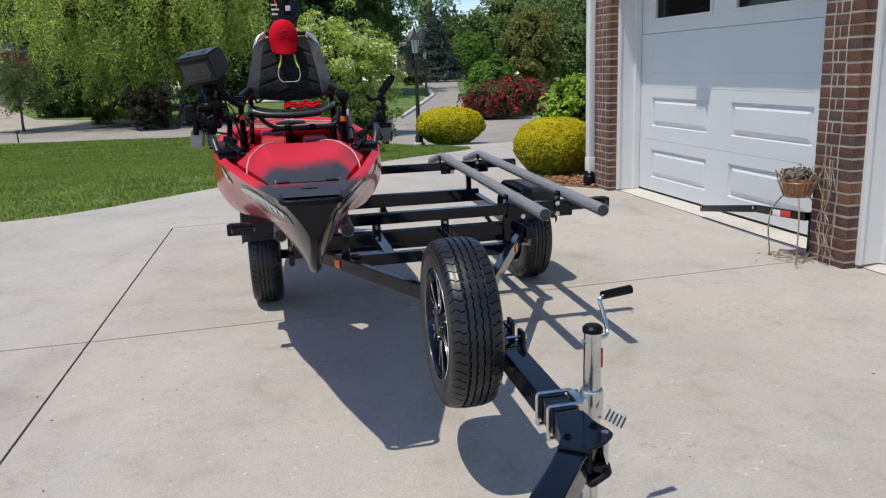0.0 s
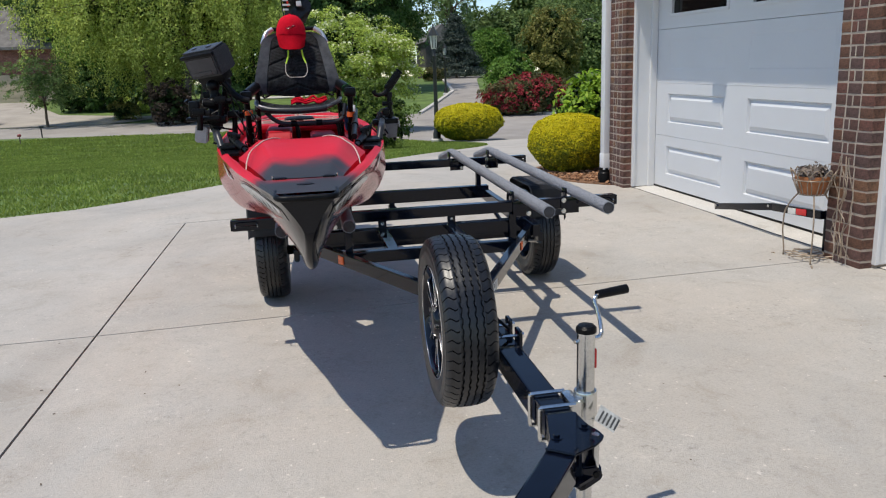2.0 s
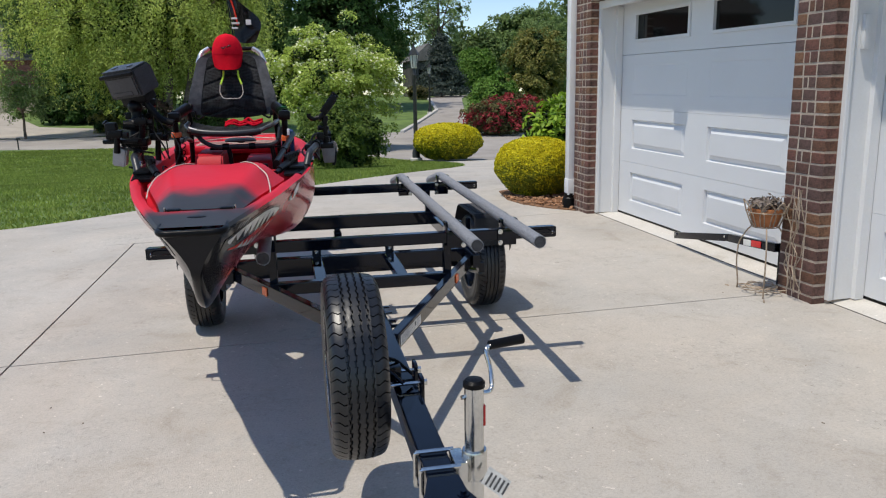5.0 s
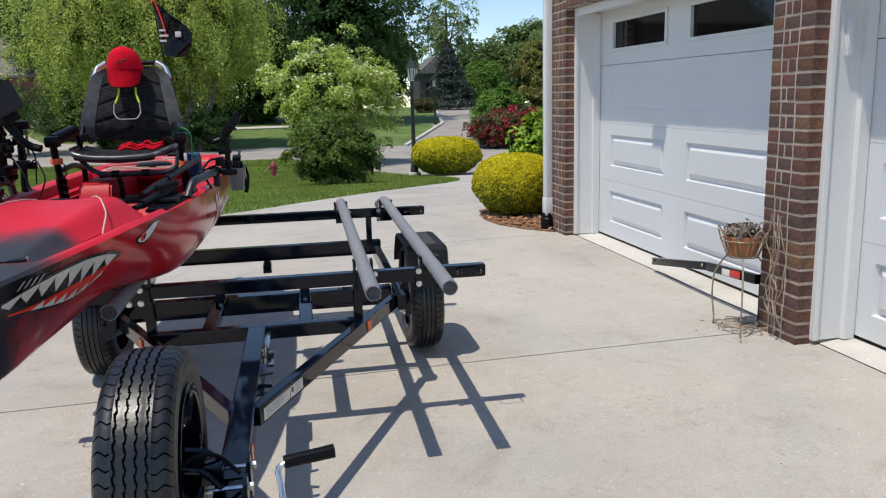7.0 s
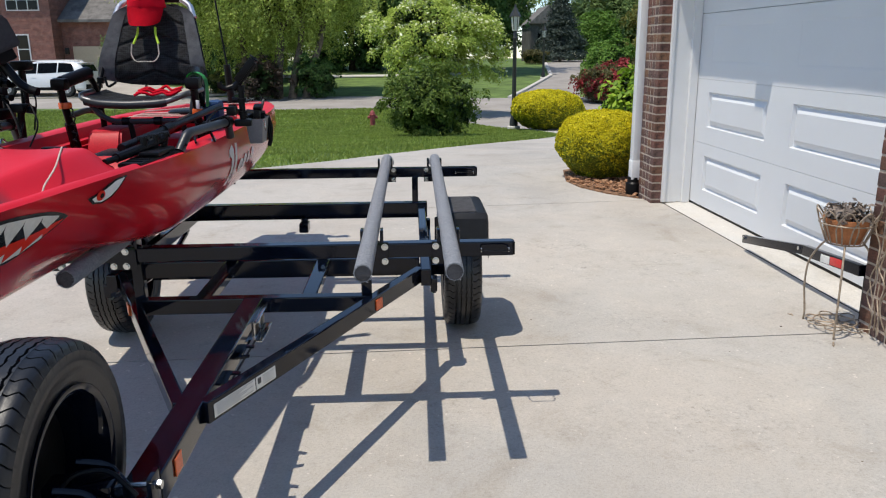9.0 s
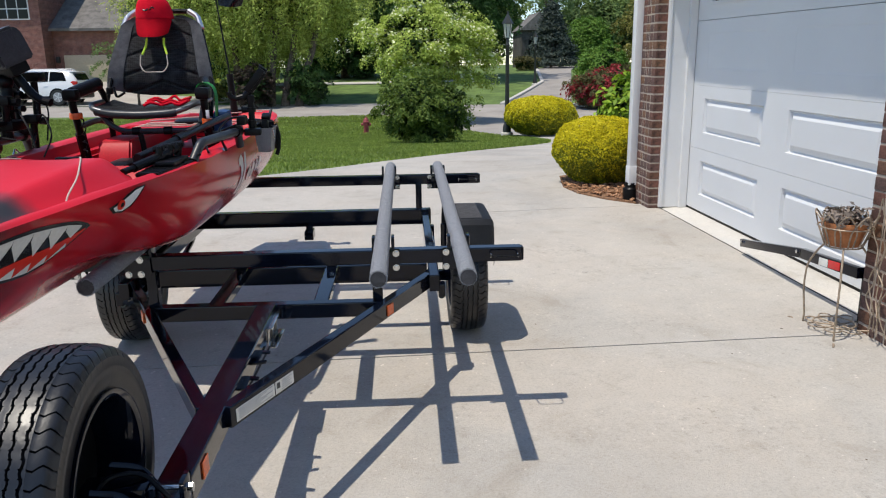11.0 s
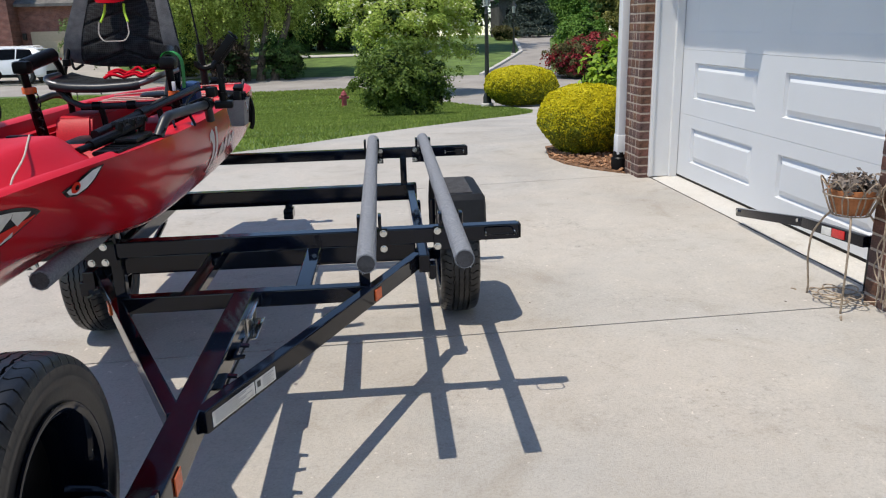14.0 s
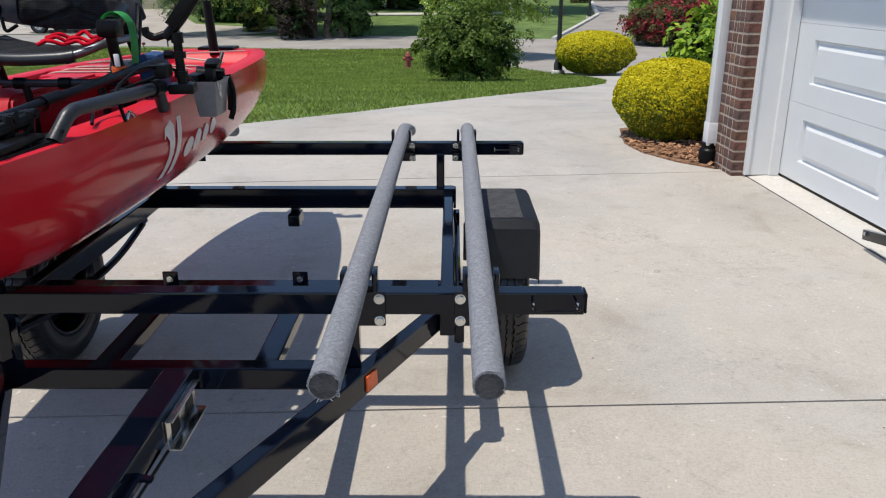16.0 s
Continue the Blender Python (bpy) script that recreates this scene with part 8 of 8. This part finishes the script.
        part("roof_rail", bent([(-0.35, s * 0.66, 1.62), (-0.25, s * 0.66, 1.70), (1.55, s * 0.66, 1.69), (1.65, s * 0.66, 1.62)], 0.018, 8), ALUMINIUM, t)
    part("rear_window", bar(bmesh.new(), (2.345, 0, 1.16), (2.165, 0, 1.475), 1.22, 0.03, 0.008), CARGLASS, t, "dark rear window")
    part("spoiler", boxed((1.98, -0.62, 1.53), (2.20, 0.62, 1.565), 0.014), CARWHITE, t)
    part("bumper", boxed((2.22, -0.80, 0.30), (2.45, 0.80, 0.55), 0.06), BLACKPLASTIC, t, "dark lower bumper")


suv()

# ---- beside the garage ----
spout = tagged(new("downspout"), "white square downspout with a black drain collar", "downspout", "", "structure")
DS = Vector((3.455, 7.985))
part("pipe", boxed((DS.x - 0.035, DS.y - 0.052, 0.27), (DS.x + 0.035, DS.y + 0.052, 3.1), 0.008), WHITE, spout)
part("sleeve", boxed((DS.x - 0.040, DS.y - 0.057, 0.24), (DS.x + 0.040, DS.y + 0.057, 0.42), 0.006), WHITE, spout)
part("drain_collar", lathe([(0.075, 0.05), (0.075, 0.20), (0.060, 0.215), (0.060, 0.26), (0.05, 0.262)], 20, Matrix.Translation((DS.x, DS.y, 0))), BLACKPLASTIC, spout, "black drain collar")

bed = draped("mulch_bed", [(3.46, 7.80), (3.22, 8.05), (3.03, 8.40), (2.97, 8.8), (3.1, 9.6), (4.4, 10.6), (5.2, 10.6), (5.2, 8.06), (3.46, 8.06)], 0.012, MULCH, 0.4, "red-brown bark mulch bed", "mulch", "structure", 0.08)
rng = random.Random(8)
BED = [(3.46, 7.80), (3.22, 8.05), (3.03, 8.40), (2.97, 8.8), (3.1, 9.6), (3.8, 9.8), (4.0, 8.1), (3.46, 8.06)]
bm = bmesh.new()
count = 0
while count < 420:
    x, y = rng.uniform(2.85, 4.0), rng.uniform(7.75, 9.3)
    if inside(x, y, BED):
        s = rng.uniform(0.010, 0.032)
        box(bm, (-s, -s * 0.45, -0.004), (s, s * 0.45, 0.006), 0, pose(x, y, ground_height(x, y) + 0.022 + rng.uniform(0, 0.015), rng.uniform(-25, 25), rng.uniform(-25, 25), rng.uniform(0, 180)))
        count += 1
tagged(part("mulch_chips", bm, MULCH, None, "", None), "loose bark chips on the bed", "mulch", "", "stuff")

# a sensor box on the jamb of the second door
sensor = thing("door_sensor", "small white box screwed to the door jamb", "sensor", None)
gb = boxed((U_P1 + 0.021, 0.165, 1.53), (U_P1 + 0.05, 0.205, 1.73), 0.004, GM)
part("case", gb, WHITE, sensor)

flood = thing("eave_floodlight", "small white floodlight fixed under the garage eave", "lamp", None)
part("mount", boxed((1.34, -0.225, 2.87), (1.645, -0.12, 3.12), 0.01, GM), WHITE, flood)
part("case", boxed((1.375, -0.225, 2.66), (1.590, -0.135, 2.868), 0.012, GM), WHITE, flood)
part("lens", boxed((1.395, -0.233, 2.68), (1.570, -0.226, 2.83), 0.002, GM), FROSTED, flood)

# folded ramp bar leaning by the pillar
ramp = thing("tow_bar", "black steel tow bar with a red reflector lying against the garage", "tow bar", None)
a, b2, c2 = Vector((3.640, 5.94, 0.138)), Vector((3.61, 5.09, 0.275)), Vector((3.630, 4.56, 0.300))
part("arm", bar(bmesh.new(), a, b2, 0.035, 0.055), GUNMETAL, ramp)
part("arm", bar(bmesh.new(), b2, c2, 0.035, 0.060), GUNMETAL, ramp)
m = b2.lerp(c2, 0.62)
part("reflector", bar(bmesh.new(), m + Vector((-0.019, 0.05, -0.005)), m + Vector((-0.019, -0.06, 0.004)), 0.004, 0.045, 0.001), REDLENS, ramp, "red reflector")
part("reflector", bar(bmesh.new(), m + Vector((-0.021, 0.15, -0.012)), m + Vector((-0.019, 0.055, -0.006)), 0.004, 0.045, 0.001), LABELWHITE, ramp, "white reflector")
part("post", bar(bmesh.new(), (3.65, 4.545, 0.03), (3.65, 4.545, 0.335), 0.022, 0.022), GUNMETAL, ramp)
for q in (a.lerp(b2, 0.04), a.lerp(b2, 0.96)):
    part("bolt", rod(bmesh.new(), q + Vector((-0.026, 0, 0.008)), q + Vector((-0.016, 0, 0.008)), 0.011, None, 8), ZINC, ramp)

# plant stand of bent wire with a pot
PS = Vector((3.465, 4.47, SLOPE.to_translation().z + 0.018 * (4.47 - 3.2)))
stand = thing("plant_stand", "rusty scrolled wire plant stand on the drive", "plant stand", Matrix.Translation(PS))
for k in range(3):
    an = radians(120 + 120 * k)
    u = Vector((math.cos(an), math.sin(an), 0))
    s = [u * r + Vector((0, 0, z)) for r, z in ((0.085, 0.515), (0.125, 0.470), (0.178, 0.38), (0.186, 0.25), (0.165, 0.10), (0.172, 0.022), (0.215, 0.006), (0.258, 0.020), (0.262, 0.058), (0.232, 0.066), (0.220, 0.045))]
    part("leg", bent(s, 0.0052, 8, 5), WIRE, stand)


def hoop(r, z, w=0.0042):
    return bent([(r * math.cos(2 * math.pi * k / 24), r * math.sin(2 * math.pi * k / 24), z) for k in range(25)], w, 6, 2)


for r, z in ((0.085, 0.510), (0.128, 0.610), (0.10, 0.10)):
    part("hoop", hoop(r, z), WIRE, stand)
for k in range(10):
    a0, a1 = 2 * math.pi * k / 10, 2 * math.pi * (k + 1.4) / 10
    am = (a0 + a1) / 2
    part("scroll", bent([(0.085 * math.cos(a0), 0.085 * math.sin(a0), 0.510), (0.125 * math.cos(a0), 0.125 * math.sin(a0), 0.610), (0.155 * math.cos(am), 0.155 * math.sin(am), 0.700), (0.125 * math.cos(a1), 0.125 * math.sin(a1), 0.610), (0.085 * math.cos(a1), 0.085 * math.sin(a1), 0.510)], 0.0038, 6, 4), WIRE, stand)
for k in range(8):
    an = 2 * math.pi * k / 8
    u, v = Vector((math.cos(an), math.sin(an), 0)), Vector((-math.sin(an), math.cos(an), 0))
    hub = Vector((0.045, 0.03, 0.075))
    part("petal", bent([hub + u * 0.02, hub + u * 0.085 - v * 0.040, hub + u * 0.150 - v * 0.030 + Vector((0, 0, 0.008)), hub + u * 0.168 + Vector((0, 0, 0.008)), hub + u * 0.150 + v * 0.030 + Vector((0, 0, 0.006)), hub + u * 0.085 + v * 0.040, hub + u * 0.02], 0.0036, 6, 4), WIRE, stand)
pot = thing("flower_pot", "terracotta pot with withered plants in the wire stand", "flower pot", Matrix.Translation(PS))
part("pot", lathe([(0.070, 0.512), (0.074, 0.515), (0.104, 0.610), (0.111, 0.612), (0.112, 0.635), (0.104, 0.635), (0.10, 0.620)], 28, None, True), TERRACOTTA, pot)
p, nn = clumps((0, 0, 0.655), (0.120, 0.120, 0.045), 60, 18, 0.016, 31, 0.2, -0.03)
leaves("withered_plant", p, nn, 0.016, L_DRY, pot, 31, 0.5, label="withered grey-brown plant")
bm = bmesh.new()
rg = random.Random(4)
for k in range(16):
    an = rg.uniform(0, 6.28)
    rr = rg.uniform(0.02, 0.08)
    rod(bm, (rr * math.cos(an), rr * math.sin(an), 0.615), (rr * 1.3 * math.cos(an), rr * 1.3 * math.sin(an), 0.685 + rg.uniform(0, 0.03)), 0.003, 0.0015, 5)
part("dry_stalks", bm, BARK, pot)
vine = thing("dry_vine", "dry vine trailing down the brick pillar", "vine", None)
for k in range(5):
    pts = []
    for j in range(9):
        pts.append(Vector((3.545 + rg.uniform(-0.02, 0.012), 4.22 + 0.05 * k * 0.5 + rg.uniform(-0.05, 0.05), 0.74 - 0.083 * j)))
    part("stem", bent(pts, 0.0035, 6, 3), WIRE, vine)

# bits of leaf and grit on the drive
bm = bmesh.new()
rg = random.Random(12)
for k in range(55):
    x, y = rg.uniform(-3.5, 3.4), rg.uniform(0.8, 7.5)
    s = rg.uniform(0.0025, 0.0065)
    box(bm, (-s, -s * 0.4, 0), (s, s * 0.4, 0.002), 0, SLOPE @ pose(x, y, 0.0015, rg.uniform(-8, 8), 0, rg.uniform(0, 180)))
tagged(part("leaf_litter", bm, BARK, None, "", None), "small dry leaf bits scattered on the concrete", "litter", "", "stuff")

# ---- lawn blades ----
rng = np.random.default_rng(9)
n = 260000
y = 7.5 + 28 * rng.uniform(0, 1, n) ** 1.7
x = rng.uniform(-16, 6, n)
LX, LY = np.array([q[0] for q in LAWN]), np.array([q[1] for q in LAWN])
keep = np.zeros(n, bool)
j = len(LX) - 1
for i in range(len(LX)):
    hit = ((LY[i] > y) != (LY[j] > y)) & (x < (LX[j] - LX[i]) * (y - LY[i]) / (LY[j] - LY[i] + 1e-12) + LX[i])
    keep ^= hit
    j = i
keep &= np.abs(x) < 0.75 * y + 2
x, y = x[keep], y[keep]
z = np.array([ground_height(a, b) for a, b in zip(x, y)])
ln = 0.030 + 0.0011 * y
an = rng.uniform(0, 2 * np.pi, len(x))
wd = 0.0035 + 0.0007 * y
lean = rng.normal(0, 0.5, (len(x), 2)) * ln[:, None]
base = np.stack([x, y, z - 0.012], 1)
side = np.stack([np.cos(an), np.sin(an), 0 * an], 1) * wd[:, None]
tip = base + np.stack([lean[:, 0], lean[:, 1], ln], 1)
verts = np.stack([base - side, base + side, tip], 1).reshape(-1, 3)
me = bpy.data.meshes.new("grass")
me.vertices.add(len(verts))
me.vertices.foreach_set("co", verts.ravel())
me.loops.add(len(verts))
me.loops.foreach_set("vertex_index", np.arange(len(verts)))
me.polygons.add(len(x))
me.polygons.foreach_set("loop_start", np.arange(0, 3 * len(x), 3))
me.polygons.foreach_set("loop_total", np.full(len(x), 3))
me.update()
me.materials.append(GRASS)
tagged(new("grass", me), "short mown grass blades of the front lawn", "grass", "", "stuff")

# ---- bricks ----
COURSE, JO = 0.0765, 0.0115
rg = random.Random(21)


def brick_mesh(w, d, h):
    bm = boxed((-w / 2, 0, 0), (w / 2, d, h), 0.0)
    bmesh.ops.bevel(bm, geom=bm.edges[:], offset=0.003, segments=1, affect="EDGES")
    return finish("brick", bm, BRICK, None)


MESHES = {}


def brick(u0, u1, h, d=0.0, tall=COURSE - JO, deep=0.098):
    w = round(u1 - u0, 3)
    key = (w, round(tall, 3), deep)
    if key not in MESHES:
        MESHES[key] = brick_mesh(w, deep, tall)
    ob = new("brick", MESHES[key])
    ob.parent = garage
    ob.matrix_world = GM @ pose((u0 + u1) / 2, d + rg.uniform(-0.003, 0.0), h + rg.uniform(-0.002, 0.002), 0, rg.uniform(-0.9, 0.9), 0)


def course(cuts, h, k):
    """One course between its joints, which wander a little from row to row."""
    places = [c if q in (0, len(cuts) - 1) else round(c + 0.006 * math.sin(0.7 * k + 9 * c) + rg.uniform(-0.003, 0.003), 3) for q, c in enumerate(cuts)]
    for q, (a, c) in enumerate(zip(places, places[1:])):
        brick(a + (JO / 2 if q else 0), c - (JO / 2 if q < len(places) - 2 else 0), h)


rows = int(HEAD / COURSE) + 1
for k in range(-2, rows):
    split = (U_P0 + 0.142,) if k % 2 else ()
    course((U_P0, U_P0 + 0.092, *split, U_P0 + 0.215, U_P1), k * COURSE + 0.005, k)
for k in range(-2, int(3.06 / COURSE)):
    split = (-0.222,) if k % 2 else ()
    course((U_CORNER, -0.375, -0.268, *split, -0.180, -0.095, 0.0), k * COURSE + 0.005, k)
# soldier course over the first opening and the pillar, running bond above
u = 0.005
while u < 5.2:
    brick(u, u + 0.0665, HEAD + 0.004, tall=0.198)
    u += 0.0765
for k in range(2):
    u = 0.005 + (0.1 if k % 2 else 0)
    while u < 4.6:
        brick(u, u + 0.195, HEAD + 0.212 + k * COURSE)
        u += 0.2045
